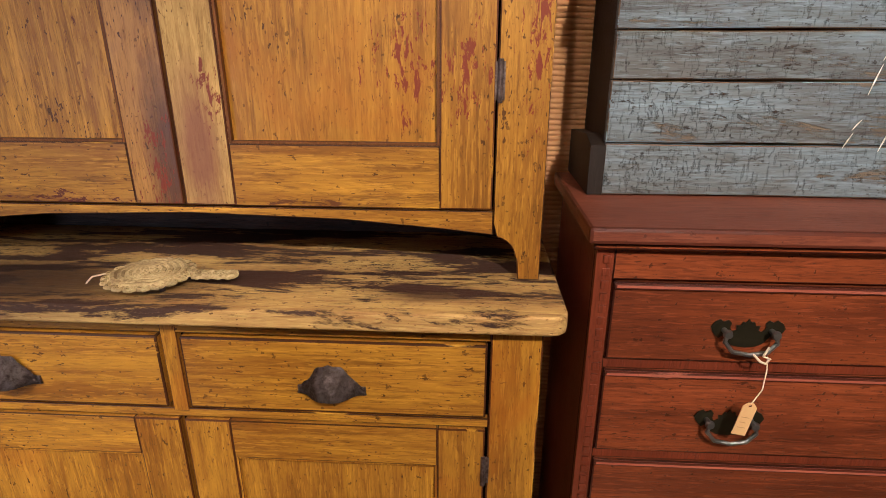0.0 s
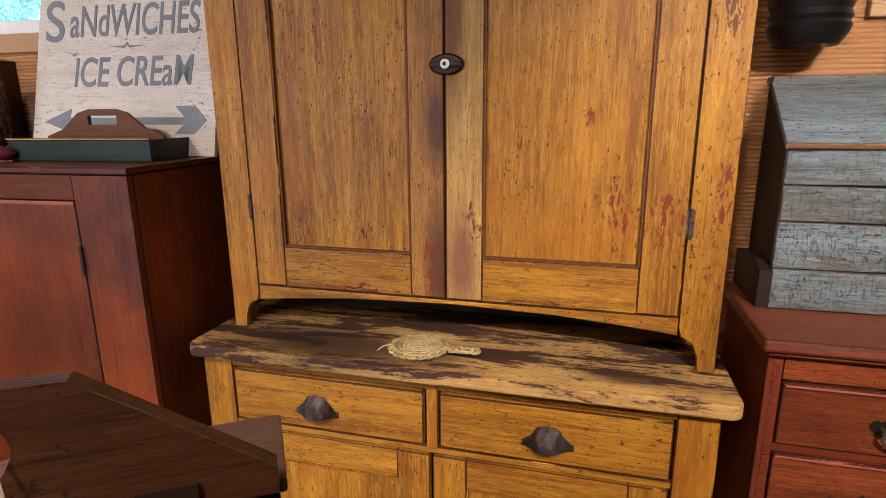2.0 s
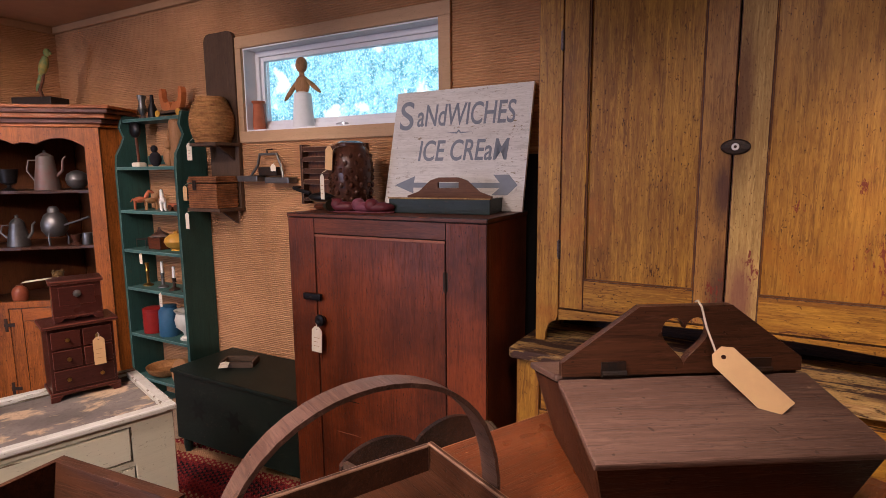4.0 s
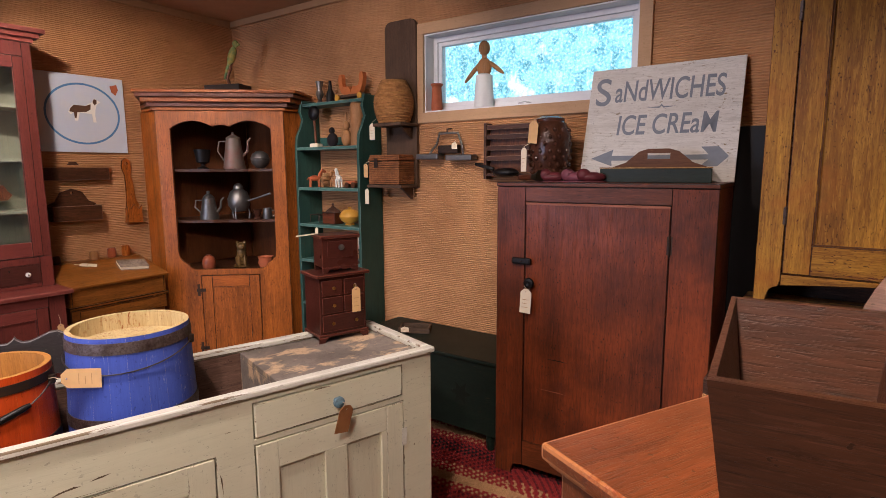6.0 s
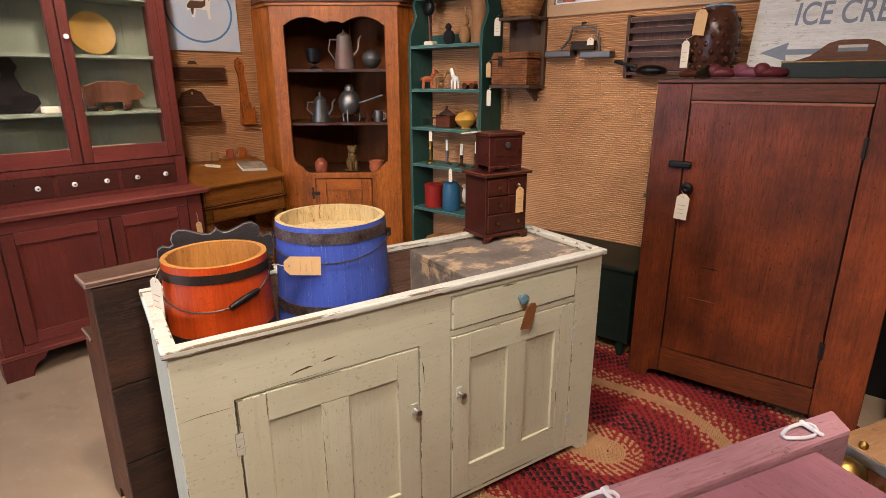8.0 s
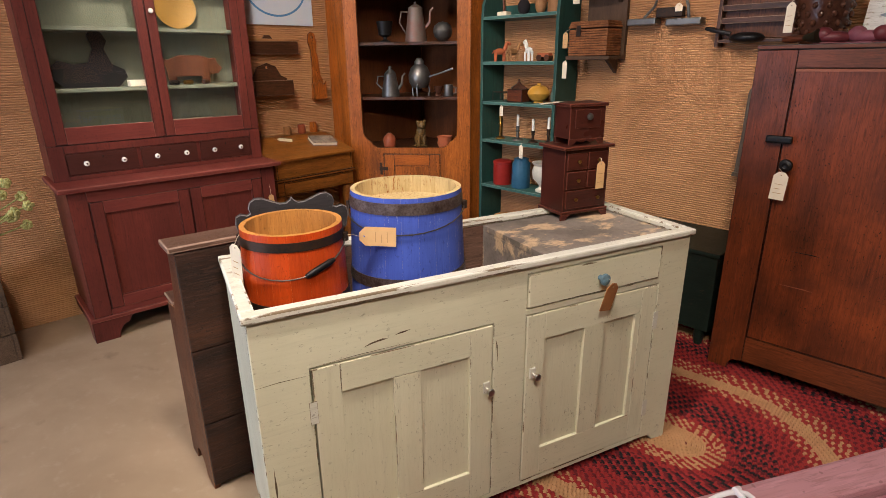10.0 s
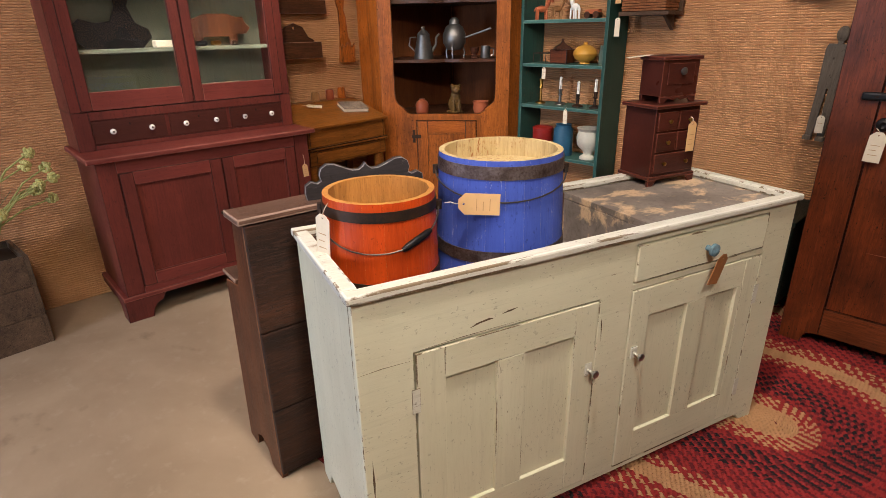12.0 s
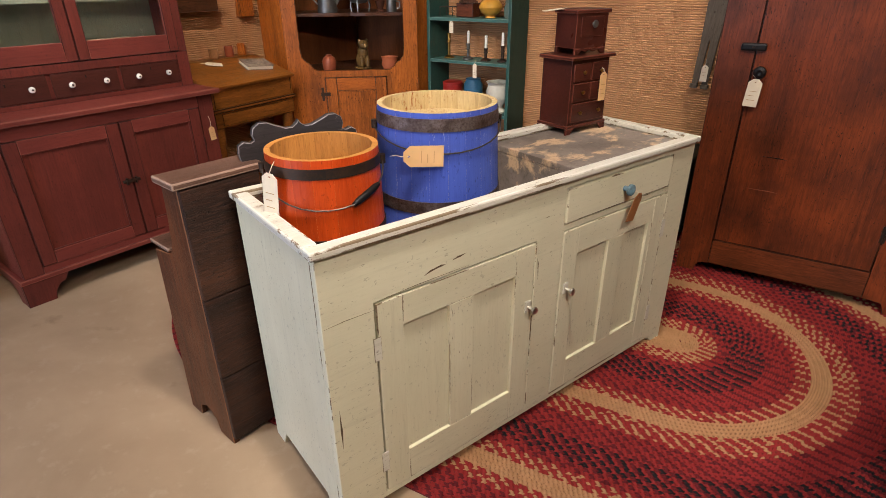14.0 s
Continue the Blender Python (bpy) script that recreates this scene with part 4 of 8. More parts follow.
tag(RUST @ pose(0.182, -0.046, 0.995, 0, 3, 0), 0.056, 0.118, paper_w, "cream price tag hanging from the cupboard knob", cord=((0, 0, 0.0), (-0.016, 0.01, 0.012), (-0.012, 0.02, 0.035)))


# ---- dry sink ----
SINK = pose(1.332, 1.242, 0, 0, 0, 77.1)
knob_blue = plain("verdigris_knob", srgb(112, 150, 168), 0.4, dirt=srgb(70, 72, 66), scale=60, amount=0.7)
scuff_m = plain("bare_scuffed_wood", srgb(104, 88, 64), 0.8, dirt=srgb(60, 48, 34), scale=90)


def dry_sink():
    t = thing("dry_sink", "grey-cream painted dry sink with open well and zinc deck", "dry sink", SINK)
    L, D, H = 1.515, 0.485, 0.88
    T = 0.022
    # front board with a foot cut-out
    front = [(0, H - 0.022), (0, 0.02), (0.05, 0.02), (0.06, 0.035), (0.09, 0.04), (1.40, 0.04), (1.43, 0.036), (1.45, 0.012), (L, 0.0), (L, H - 0.022)]
    door1, door2, drw = (0.14, 0.702, 0.058, 0.697), (0.82, 1.386, 0.058, 0.697), (0.82, 1.38, 0.716, 0.836)
    rects = [[(a, c), (b, c), (b, d), (a, d)] for a, b, c, d in (door1, door2, drw)]
    board("front", front, 0, T, sink_h, t, holes=rects)
    for x0 in (0.0, L - T):
        side = [(T + 0.0005, H - 0.022), (T + 0.0005, 0.0), (T + 0.05, 0.0), (T + 0.08, 0.06), (D - 0.09, 0.06), (D - 0.06, 0.0), (D, 0.0), (D, H - 0.022)]
        board("side", side, -x0 - T, -x0, sink_v, t, "", (), Matrix.Rotation(radians(90), 4, "Z"))
    box("back", (T + 0.001, L - T - 0.001, D - T, D, 0.06, H - 0.022), sink_h, t)
    wellx = 0.93
    box("well_floor", (T + 0.001, wellx, T + 0.001, D - T - 0.001, 0.66, 0.68), sink_deck, t, 0)
    boxes("well_lining", [(T + 0.001, wellx, T + 0.001, T + 0.006, 0.681, H - 0.024), (T + 0.001, wellx, D - T - 0.006, D - T - 0.001, 0.681, H - 0.024), (T + 0.001, T + 0.006, T + 0.007, D - T - 0.007, 0.681, H - 0.024)], brown_grey, t, 0, "grey-brown worn well sides")
    box("deck", (wellx + 0.001, L - T - 0.001, T + 0.001, D - T - 0.001, 0.835, 0.857), sink_deck, t, 0.003, "dark zinc deck stained with pale patches")
    box("well_end", (wellx + 0.001, wellx + 0.02, T + 0.001, D - T - 0.001, 0.66, 0.834), sink_deck, t, 0.001)
    e = 0.012
    for dd in ((-e, L + e, -e, T + 0.006, H - 0.0215, H), (-e, L + e, D - T - 0.006, D + e, H - 0.0215, H), (-e, T + 0.006, T + 0.0065, D - T - 0.0065, H - 0.0215, H + 0.0005), (L - T - 0.006, L + e, T + 0.0065, D - T - 0.0065, H - 0.0215, H + 0.0005)):
        box("rim", dd, sink_rim, t, 0.006)
    box("bottom", (T + 0.001, L - T - 0.001, T + 0.001, D - T - 0.001, 0.04, 0.056), sink_h, t, 0)
    g = 0.0045
    a, b, c, d = door1
    d1 = framed(t, "door", a + g, b - g, c + g, d - g, -0.002, 0.024, 0.078, 0.088, sink_v, sink_h, sink_v, ((0, 0.375), (0.59, 1)), 0.011, 0.112)
    a, b, c, d = door2
    d2 = framed(t, "door", a + g, b - g, c + g, d - g, -0.002, 0.024, 0.072, 0.094, sink_v, sink_h, sink_v, ((0, 0.395), (0.6, 0.945)), 0.011, 0.112)
    box("stile", (b - g - 0.0945, b - g - 0.0725, -0.0015, 0.022, c + g + 0.112, d - g - 0.094), sink_v, d2, 0.002)
    a, b, c, d = drw
    d3 = box("drawer", (a + g, b - g, -0.004, 0.02, c + g, d - g), sink_h, t, 0.004)
    round_knob(d3, 1.104, -0.004, 0.774, 0.02, knob_blue, "knob", 0.035, "blue-green verdigris knob")
    for pts in ([(0.002, 0.676), (0.06, 0.679), (0.139, 0.6785), (0.06, 0.6805)], [(0.15, 0.6995), (0.27, 0.7035), (0.44, 0.7045), (0.27, 0.705)], [(0.29, 0.722), (0.32, 0.728), (0.36, 0.732), (0.345, 0.736), (0.31, 0.731)], [(0.38, 0.737), (0.41, 0.739), (0.43, 0.7445), (0.40, 0.743)],
                [(0.172, 0.62), (0.186, 0.624), (0.182, 0.63)], [(0.71, 0.64), (0.714, 0.60), (0.718, 0.56), (0.7165, 0.62)], [(0.655, 0.52), (0.66, 0.50), (0.664, 0.53)], [(1.43, 0.5), (1.436, 0.504), (1.432, 0.51)], [(0.02, 0.3), (0.024, 0.36), (0.021, 0.43), (0.018, 0.36)]):
        board("scuff", pts, -0.0006, 0.0004, scuff_m, t)
    for dd, x, z in ((d1, 0.676, 0.483), (d2, 0.85, 0.486)):
        bm = bmesh.new()
        cuboid(bm, x - 0.012, x + 0.012, -0.007, -0.002, z - 0.02, z + 0.02, 0.003)
        tube_bm([(x, -0.007, z), (x, -0.03, z)], 0.004, 8, bm)
        part("latch_plate", bm, sink_rim, dd)
        round_knob(dd, x, -0.024, z, 0.012, steel, "knob", 0.016, "worn metal catch knob")
    for dd, x, z0, z1 in ((d1, 0.141, 0.18, 0.564), (d2, 1.385, 0.18, 0.552)):
        for z in (z0, z1):
            boxes("hinge", [(x - 0.011, x + 0.011, -0.0045, -0.0025, z - 0.035, z + 0.035)], sink_rim, dd, 0.001)
    return t


dry_sink()
tag(SINK @ pose(1.125, -0.05, 0.765, 8, 12, 10), 0.058, 0.1, plain("brown_leather_tag", srgb(178, 124, 78), 0.7), "folded brown paper tag on the sink drawer knob", cord=((0, 0.004, 0.0), (-0.01, 0.012, 0.006), (-0.018, 0.02, 0.008)), bars=0)


def pail(name, label, m, r0, r1, h, staves, paint, inside, bands, bail_side, grip, tilt, floor=0.02):
    """A coopered stave pail with iron hoops and a wire bail. r0 at the foot, r1 at the rim."""
    t = thing(name, label, "pail", m)
    th = 0.014
    prof = lambda z: r0 + (r1 - r0) * z / h
    bm = bmesh.new()
    a = math.pi / staves * 0.996
    rows = []
    for z in (0, h * 0.5, h):
        ro, ri = prof(z), prof(z) - th
        rows.append([bm.verts.new((r * math.cos(k), r * math.sin(k), z)) for r, k in ((ri, -a), (ro, -a), (ro, -a / 3), (ro, a / 3), (ro, a), (ri, a))])
    for p0, p1 in zip(rows, rows[1:]):
        for i in range(6):
            bm.faces.new((p0[i], p0[(i + 1) % 6], p1[(i + 1) % 6], p1[i]))
    bm.faces.new(rows[0][::-1])
    bm.faces.new(rows[-1])
    for f in bm.faces:
        c = f.calc_center_median()
        if math.hypot(c.x, c.y) < prof(c.z) - th * 0.4:
            f.material_index = 1
    first = part("stave", bm, paint, t)
    first.data.materials.append(inside)
    first.data.materials.append(inside)
    for f in first.data.polygons:
        if f.normal.x < -0.6 or f.normal.z > 0.9:
            f.material_index = 1
    for i in range(1, staves):
        s = new("stave", first.data)
        s.parent = t
        s.rotation_euler = (0, 0, 2 * math.pi * i / staves)
    lathe("bottom", [(prof(floor + 0.014) - th - 0.001, floor), (prof(floor + 0.014) - th - 0.001, floor + 0.014), (0, floor + 0.014)], inside, t, n=staves * 2)
    for z, w, mm in bands:
        lathe("hoop", [(prof(z) + 0.0006, z), (prof(z) + 0.003, z), (prof(z + w) + 0.003, z + w), (prof(z + w) + 0.0006, z + w), (prof(z) + 0.0006, z)], mm, t, n=staves * 2, cap=False)
    # ears and bail, fallen to one side
    R = prof(h * 0.88) + 0.006
    ca, sa = math.cos(radians(bail_side)), math.sin(radians(bail_side))
    pts = []
    for i in range(17):
        k = math.pi * i / 16
        x, out = R * math.cos(k), R * 1.06 * math.sin(k)
        y = -out * math.cos(radians(tilt))
        z = h * 0.86 - out * math.sin(radians(tilt))
        rr = math.hypot(x, y)
        need = prof(max(0, z)) + 0.008
        if rr < need:
            x, y = x * need / rr, y * need / rr
        pts.append((x * ca - y * sa, x * sa + y * ca, z))
    bail = tube("bail", pts, 0.0022, wire_m, t, 6, "bent wire bail")
    if grip:
        g = [Vector(p) for p in pts[3:7]]
        lathe_pts = [(g[0] * (1 - s) + g[-1] * s) for s in (0, 0.15, 0.5, 0.85, 1)]
        tube("grip", lathe_pts, [0.006, 0.009, 0.0105, 0.009, 0.006], black_p, bail, 10, "black turned wooden grip")
    for sx in (1, -1):
        x, y = sx * (R + 0.001) * ca, sx * (R + 0.001) * sa
        lathe("ear", [(0.0, -0.012), (0.010, -0.012), (0.010, 0.012), (0, 0.012)], iron, t, (x, y, h * 0.86), 10)
    return t


pail("wooden_pail", "orange-red painted stave pail with two dark hoops", pose(1.083, 1.492, 0.68, 0, 0, 0), 0.156, 0.145, 0.334, 18, red_pail, pail_in,
     ((0.288, 0.026, iron), (0.10, 0.03, iron)), 52, True, 28)
pail("firkin", "large cobalt-blue painted stave firkin with cream inside", pose(1.194, 1.826, 0.68, 0, 0, 0), 0.187, 0.17, 0.408, 22, blue_pail, blue_in,
     ((0.36, 0.034, iron_rust), (0.135, 0.034, iron_rust)), 48, False, 14, 0.34)
tag(pose(1.252, 1.618, 0.985, 0, 0, 48) @ pose(0, -0.004, 0, 0, -88, 0), 0.056, 0.105, paper, "manila price tag on the blue firkin", cord=((0, 0, 0.006), (0.003, 0.004, 0.02), (0.0, 0.006, 0.035)), bars=3)
tag(pose(1.095, 1.322, 0.985, 0, 0, 20) @ pose(0, -0.004, 0, 4, 8, 0), 0.042, 0.12, paper_w, "cream price tag hanging on the red pail", cord=((0, 0, 0.0), (0.006, 0.006, 0.02), (0.01, 0.01, 0.03)))


# ---- stacked miniature chests ----


def mini_chest(m, w, d, h, label, drawers):
    t = thing("miniature_chest", label, "chest", m)
    box("case", (0.008, w - 0.008, 0.006, d - 0.004, 0.028, h - 0.014), mahog, t, 0.002)
    box("top", (-0.008, w + 0.008, -0.01, d + 0.004, h - 0.0135, h), mahog, t, 0.004)
    box("plinth", (0, w, 0, d, 0.022, 0.034), mahog, t, 0.003)
    for x in (0.0, w):
        for y in (0, d):
            s = 1 if x == 0 else -1
            sy = 1 if y == 0 else -1
            pts = [(x, 0.0215), (x, 0), (x + s * 0.025, 0), (x + s * 0.032, 0.012), (x + s * 0.045, 0.0215)]
            board("foot", pts, min(y, y + sy * 0.012), max(y, y + sy * 0.012), mahog, t)
    for x0, x1, z0, z1, knobs in drawers:
        dr = box("drawer", (x0, x1, -0.001, 0.0055, z0, z1), mahog, t, 0.002)
        for kx in knobs:
            round_knob(dr, kx, -0.001, (z0 + z1) / 2, 0.0075, brass, "knob", 0.013)
    return t


CH = pose(1.256, 2.51, 0.857, 0, 0, 76)
mini_chest(CH, 0.225, 0.155, 0.285, "dark mahogany miniature chest with small drawers on the sink deck",
           [(0.018, 0.108, 0.195, 0.258, (0.066,)), (0.116, 0.207, 0.195, 0.258, (0.16,)), (0.018, 0.108, 0.122, 0.187, (0.066,)), (0.116, 0.207, 0.122, 0.187, (0.16,)), (0.018, 0.207, 0.045, 0.114, (0.06, 0.165))])
C2 = CH @ pose(0.036, 0.026, 0.2855, 0, 0, -5)
c2 = thing("trinket_box", "small dark mahogany lidded box stacked on the miniature chest", "box", C2)
box("case", (0, 0.155, 0, 0.108, 0.022, 0.14), mahog, c2, 0.002)
box("drawer", (0.022, 0.133, -0.004, -0.0005, 0.062, 0.13), mahog, c2, 0.0015)
box("lid", (-0.008, 0.163, -0.008, 0.114, 0.1405, 0.154), mahog, c2, 0.004, "glossy overhanging lid")
board("apron", [(0, 0.0215), (0, 0), (0.02, 0), (0.035, 0.014), (0.06, 0.008), (0.0775, 0.015), (0.095, 0.008), (0.12, 0.014), (0.135, 0), (0.155, 0), (0.155, 0.0215)], 0, 0.01, mahog, c2)
box("back_foot", (0, 0.155, 0.093, 0.108, 0, 0.0215), mahog, c2, 0.001)
round_knob(c2, 0.0775, -0.004, 0.105, 0.013, pewter, "knob", 0.016)
tag(CH @ pose(0.16, -0.02, 0.222, 0, 0, 0), 0.038, 0.105, paper, "manila price tag on the miniature chest", cord=((0, 0, 0.0), (0.002, 0.004, 0.01), (0, 0.012, 0.014)))
tag(C2 @ pose(0.0, 0.07, 0.1565, 84, 0, 70), 0.04, 0.08, paper_w, "cream tag lying on the small lidded box", cord=((0, 0, 0.0), (0.0, 0.0, 0.01)), bars=0)

# ---- more makers ----


def plan(name, pts, z0, z1, material, parent=None, label="", bev=0.0):
    """An upright prism over an x, y outline."""
    bm = bmesh.new()
    lo = [bm.verts.new((x, y, z0)) for x, y in pts]
    hi = [bm.verts.new((x, y, z1)) for x, y in pts]
    bm.faces.new(lo[::-1])
    bm.faces.new(hi)
    for i in range(len(pts)):
        j = (i + 1) % len(pts)
        bm.faces.new((lo[i], lo[j], hi[j], hi[i]))
    if bev:
        bmesh.ops.bevel(bm, geom=bm.edges[:], offset=bev, segments=2, profile=0.6, affect="EDGES")
    return part(name, bm, material, parent, label)


def blob(bm, c, r, rot=(0, 0, 0), n=12):
    bmesh.ops.create_uvsphere(bm, u_segments=n, v_segments=max(6, n // 2 + 2), radius=1.0,
                              matrix=pose(c[0], c[1], c[2], *rot) @ Matrix.Diagonal((r[0], r[1], r[2], 1)))
    return bm


def single(ob, m, label, category, group=""):
    ob.matrix_world = m
    return tagged(ob, label, category, group)


# ---- brick-red secretary hutch ----


def secretary():
    t = thing("hutch_cupboard", "brick-red painted hutch cupboard with glazed doors and china knobs", "cupboard", pose(-0.735, 1.09, 0, 0, 0, 92))
    W, D = 1.145, 0.47
    base = box("base", (0.02, W - 0.02, 0.022, D, 0.11, 0.838), sec_v, t)
    for x in (0, 1):
        s = 1 if x == 0 else -1
        x0 = 0.0 if x == 0 else W
        pts = [(x0, 0.118), (x0, 0), (x0 + s * 0.11, 0), *[(x0 + s * (0.18 - 0.06 * math.cos(radians(a))), 0.09 * math.sin(radians(a)) * 0.9) for a in (0, 30, 60, 90)], (x0 + s * 0.2, 0.118)]
        board("bracket_foot", pts, 0.0, 0.02, sec_v, base)
        board("bracket_foot", [(0.021, 0.118), (0.021, 0), (0.1, 0), (0.12, 0.06), (0.17, 0.085), (D, 0.085), (D, 0.118)], -(x0 + 0.02) if x == 0 else -W, -x0 if x == 0 else -(W - 0.02), sec_v, base, turn=Matrix.Rotation(radians(90), 4, "Z"))
    box("plinth", (-0.004, W + 0.004, -0.006, D, 0.1185, 0.142), sec_h, base, 0.005)
    box("stile", (0.02, 0.105, 0.004, 0.0215, 0.1425, 0.838), sec_v, base, 0.002)
    box("stile", (W - 0.105, W - 0.02, 0.004, 0.0215, 0.1425, 0.838), sec_v, base, 0.002)
    box("rail", (0.1055, W - 0.1055, 0.0045, 0.0215, 0.776, 0.838), sec_h, base, 0.002)
    box("rail", (0.1055, W - 0.1055, 0.0045, 0.0215, 0.1425, 0.175), sec_h, base, 0.002)
    for x0, x1, hx in ((0.109, 0.604, 0.107), (0.609, W - 0.109, W - 0.107)):
        d = framed(t, "lower_door", x0, x1, 0.178, 0.773, 0.0, 0.021, 0.062, 0.062, sec_v, sec_h, sec_v, sink=0.012, bead=0.006)
        hinge(d, hx, 0.001, 0.58, 0.06, 0.008, sec_dark)
    bolt = box("door_bolt", (0.555, 0.64, -0.014, -0.001, 0.47, 0.486), iron, t, 0.003, "black iron slide bolt")
    boxes("bolt_keeper", [(0.57, 0.578, -0.018, -0.0005, 0.462, 0.494), (0.615, 0.623, -0.018, -0.0005, 0.462, 0.494)], iron, bolt, 0.001)
    box("ledge", (-0.02, W + 0.02, -0.03, D, 0.8385, 0.865), sec_h, t, 0.007, "worn red ledge with rounded nosing")
    # drawer row
    U = 0.19
    up = box("drawer_case", (0.004, W - 0.004, U + 0.012, D - 0.002, 0.8655, 1.05), sec_v, t)
    boxes("drawer_frame", [(0.004, 0.076, U, U + 0.0115, 0.8655, 1.05), (W - 0.07, W - 0.004, U, U + 0.0115, 0.8655, 1.05), (0.0765, W - 0.0705, U, U + 0.0115, 1.008, 1.05), (0.0765, W - 0.0705, U, U + 0.0115, 0.8655, 0.89)], sec_v, up)
    for x0, x1 in ((0.079, 0.42), (0.44, 0.745), (0.765, 1.072)):
        dr = box("drawer", (x0, x1, U + 0.002, U + 0.0118, 0.893, 1.005), sec_dark, t, 0.002, "darker small drawer")
        for f in (0.25, 0.78):
            round_knob(dr, x0 + (x1 - x0) * f, U + 0.001, 0.95, 0.014, china, "china_knob", 0.026)
            round_knob(dr, x0 + (x1 - x0) * f, U - 0.0235, 0.95, 0.0045, iron, "screw", 0.003)
        box("keyhole", ((x0 + x1) / 2 - 0.003, (x0 + x1) / 2 + 0.003, U + 0.0012, U + 0.002, 0.972, 0.985), black_p, dr, 0)
    # glazed upper part: sides, back, shelves
    Z0, Z1 = 1.0505, 2.30
    for x0 in (0.004, W - 0.026):
        box("side", (x0, x0 + 0.022, U + 0.0215, D - 0.002, Z0, Z1), sec_v, t, 0.002)
    box("back", (0.0265, W - 0.0265, D - 0.016, D - 0.002, Z0, Z1), sec_inside, t, 0, "pale green interior back")
    for z in (1.08, 1.33, 1.635, 1.945):
        box("shelf", (0.0265, W - 0.0265, U + 0.03, D - 0.0165, z - 0.018, z), sec_inside, t, 0.002, "pale green interior shelf")
    boxes("face_frame", [(0.004, 0.05, U, U + 0.021, Z0, Z1), (W - 0.05, W - 0.004, U, U + 0.021, Z0, Z1), (0.0505, W - 0.0505, U, U + 0.021, 2.22, Z1)], sec_v, t)
    for x0, x1 in ((0.05, 0.581), (0.585, W - 0.05)):
        s, rb, rt = 0.052, 0.086, 0.065
        z0, z1 = Z0 + 0.004, 2.216
        d = box("glazed_door", (x0, x0 + s, U - 0.004, U + 0.018, z0, z1), sec_v, t, 0.003)
        box("stile", (x1 - s, x1, U - 0.004, U + 0.018, z0, z1), sec_v, d, 0.003)
        box("rail", (x0 + s, x1 - s, U - 0.0035, U + 0.018, z0, z0 + rb), sec_h, d, 0.003)
        box("rail", (x0 + s, x1 - s, U - 0.0035, U + 0.018, z1 - rt, z1), sec_h, d, 0.003)
        g = box("pane", (x0 + s - 0.004, x1 - s + 0.004, U + 0.006, U + 0.009, z0 + rb - 0.004, z1 - rt + 0.004), pane, d, 0)
        g.visible_shadow = False
    round_knob(t, 0.608, U - 0.004, 1.72, 0.013, china, "china_knob", 0.024)
    for i, (e, z) in enumerate(((0.015, 2.3005), (0.04, 2.325), (0.065, 2.352))):
        box("cornice", (0.004 - e, W - 0.004 + e, U - e, D, z, z + 0.026), sec_h, t, 0.006)
    return t


secretary()
SEC = pose(-0.735, 1.09, 0, 0, 0, 92)
tag(SEC @ pose(1.085, -0.006, 0.66, 0, -4, 0), 0.034, 0.075, paper, "manila price tag hung on the red hutch")
single(lathe("plate", [(0.0, 0.012), (0.07, 0.008), (0.115, 0.022), (0.118, 0.024), (0.07, 0.003), (0, 0.0)], plate_glaze), SEC @ pose(0.80, 0.40, 1.6355 + 0.118, 80, 0, 0), "round yellow plate leaning inside the hutch", "plate")


def cutout(name, pts, material, m, label, scale=1.0):
    """A flat sawn animal silhouette standing on its feet."""
    return single(board(name, [(x * scale, z * scale) for x, z in pts], -0.011, 0.011, material), m, label, "carving")


PIG = [(-0.13, 0.0), (-0.09, 0.0), (-0.085, 0.045), (0.06, 0.045), (0.07, 0.0), (0.105, 0.0), (0.11, 0.055), (0.165, 0.06), (0.19, 0.09), (0.165, 0.115), (0.15, 0.15), (0.12, 0.145), (0.06, 0.165), (-0.06, 0.165), (-0.125, 0.14), (-0.165, 0.15), (-0.16, 0.13), (-0.14, 0.1), (-0.135, 0.05)]
HEN = [(-0.14, 0.0), (0.12, 0.0), (0.17, 0.05), (0.16, 0.09), (0.10, 0.12), (0.075, 0.2), (0.095, 0.24), (0.07, 0.29), (0.03, 0.3), (0.005, 0.27), (0.02, 0.2), (-0.01, 0.13), (-0.08, 0.12), (-0.15, 0.14), (-0.2, 0.1), (-0.18, 0.04)]
cutout("carved_hen", HEN, black_p, SEC @ pose(0.31, 0.36, 1.3305), "dark sawn wooden bird inside the hutch", 1.0)
cutout("carved_pig", PIG, brown_v, SEC @ pose(0.83, 0.36, 1.3305), "brown sawn wooden pig on the hutch shelf", 1.0)
single(box("paper_packet", (-0.06, 0.06, -0.025, 0.025, 0, 0.035), paper_w, bev=0.006), SEC @ pose(0.52, 0.28, 1.3305, 0, 0, 6), "folded pale paper packet on the hutch shelf", "packet")
for i, x in enumerate((0.70, 0.78, 0.88)):
    bm = lathe_bm([(0.0, -0.03), (0.012, -0.028), (0.014, 0.02), (0.008, 0.03), (0, 0.03)], 12)
    bmesh.ops.transform(bm, matrix=pose(0, 0, 0.014, 0, 90, 20 * i), verts=bm.verts)
    single(part("wooden_toy", bm, (black_p, brass, brown_h)[i], smooth=True), SEC @ pose(x, 0.27, 1.3305), "small dark toy lying on the hutch shelf", "toy", "toys on the hutch shelf")
single(box("fraktur_box", (-0.12, 0.12, -0.05, 0.05, 0, 0.05), plain("stencilled_cream", srgb(196, 180, 150), 0.7, dirt=srgb(110, 70, 50), scale=50, amount=0.8), bev=0.004), SEC @ pose(0.80, 0.33, 1.0805), "flat cream stencilled box in the hutch", "box")

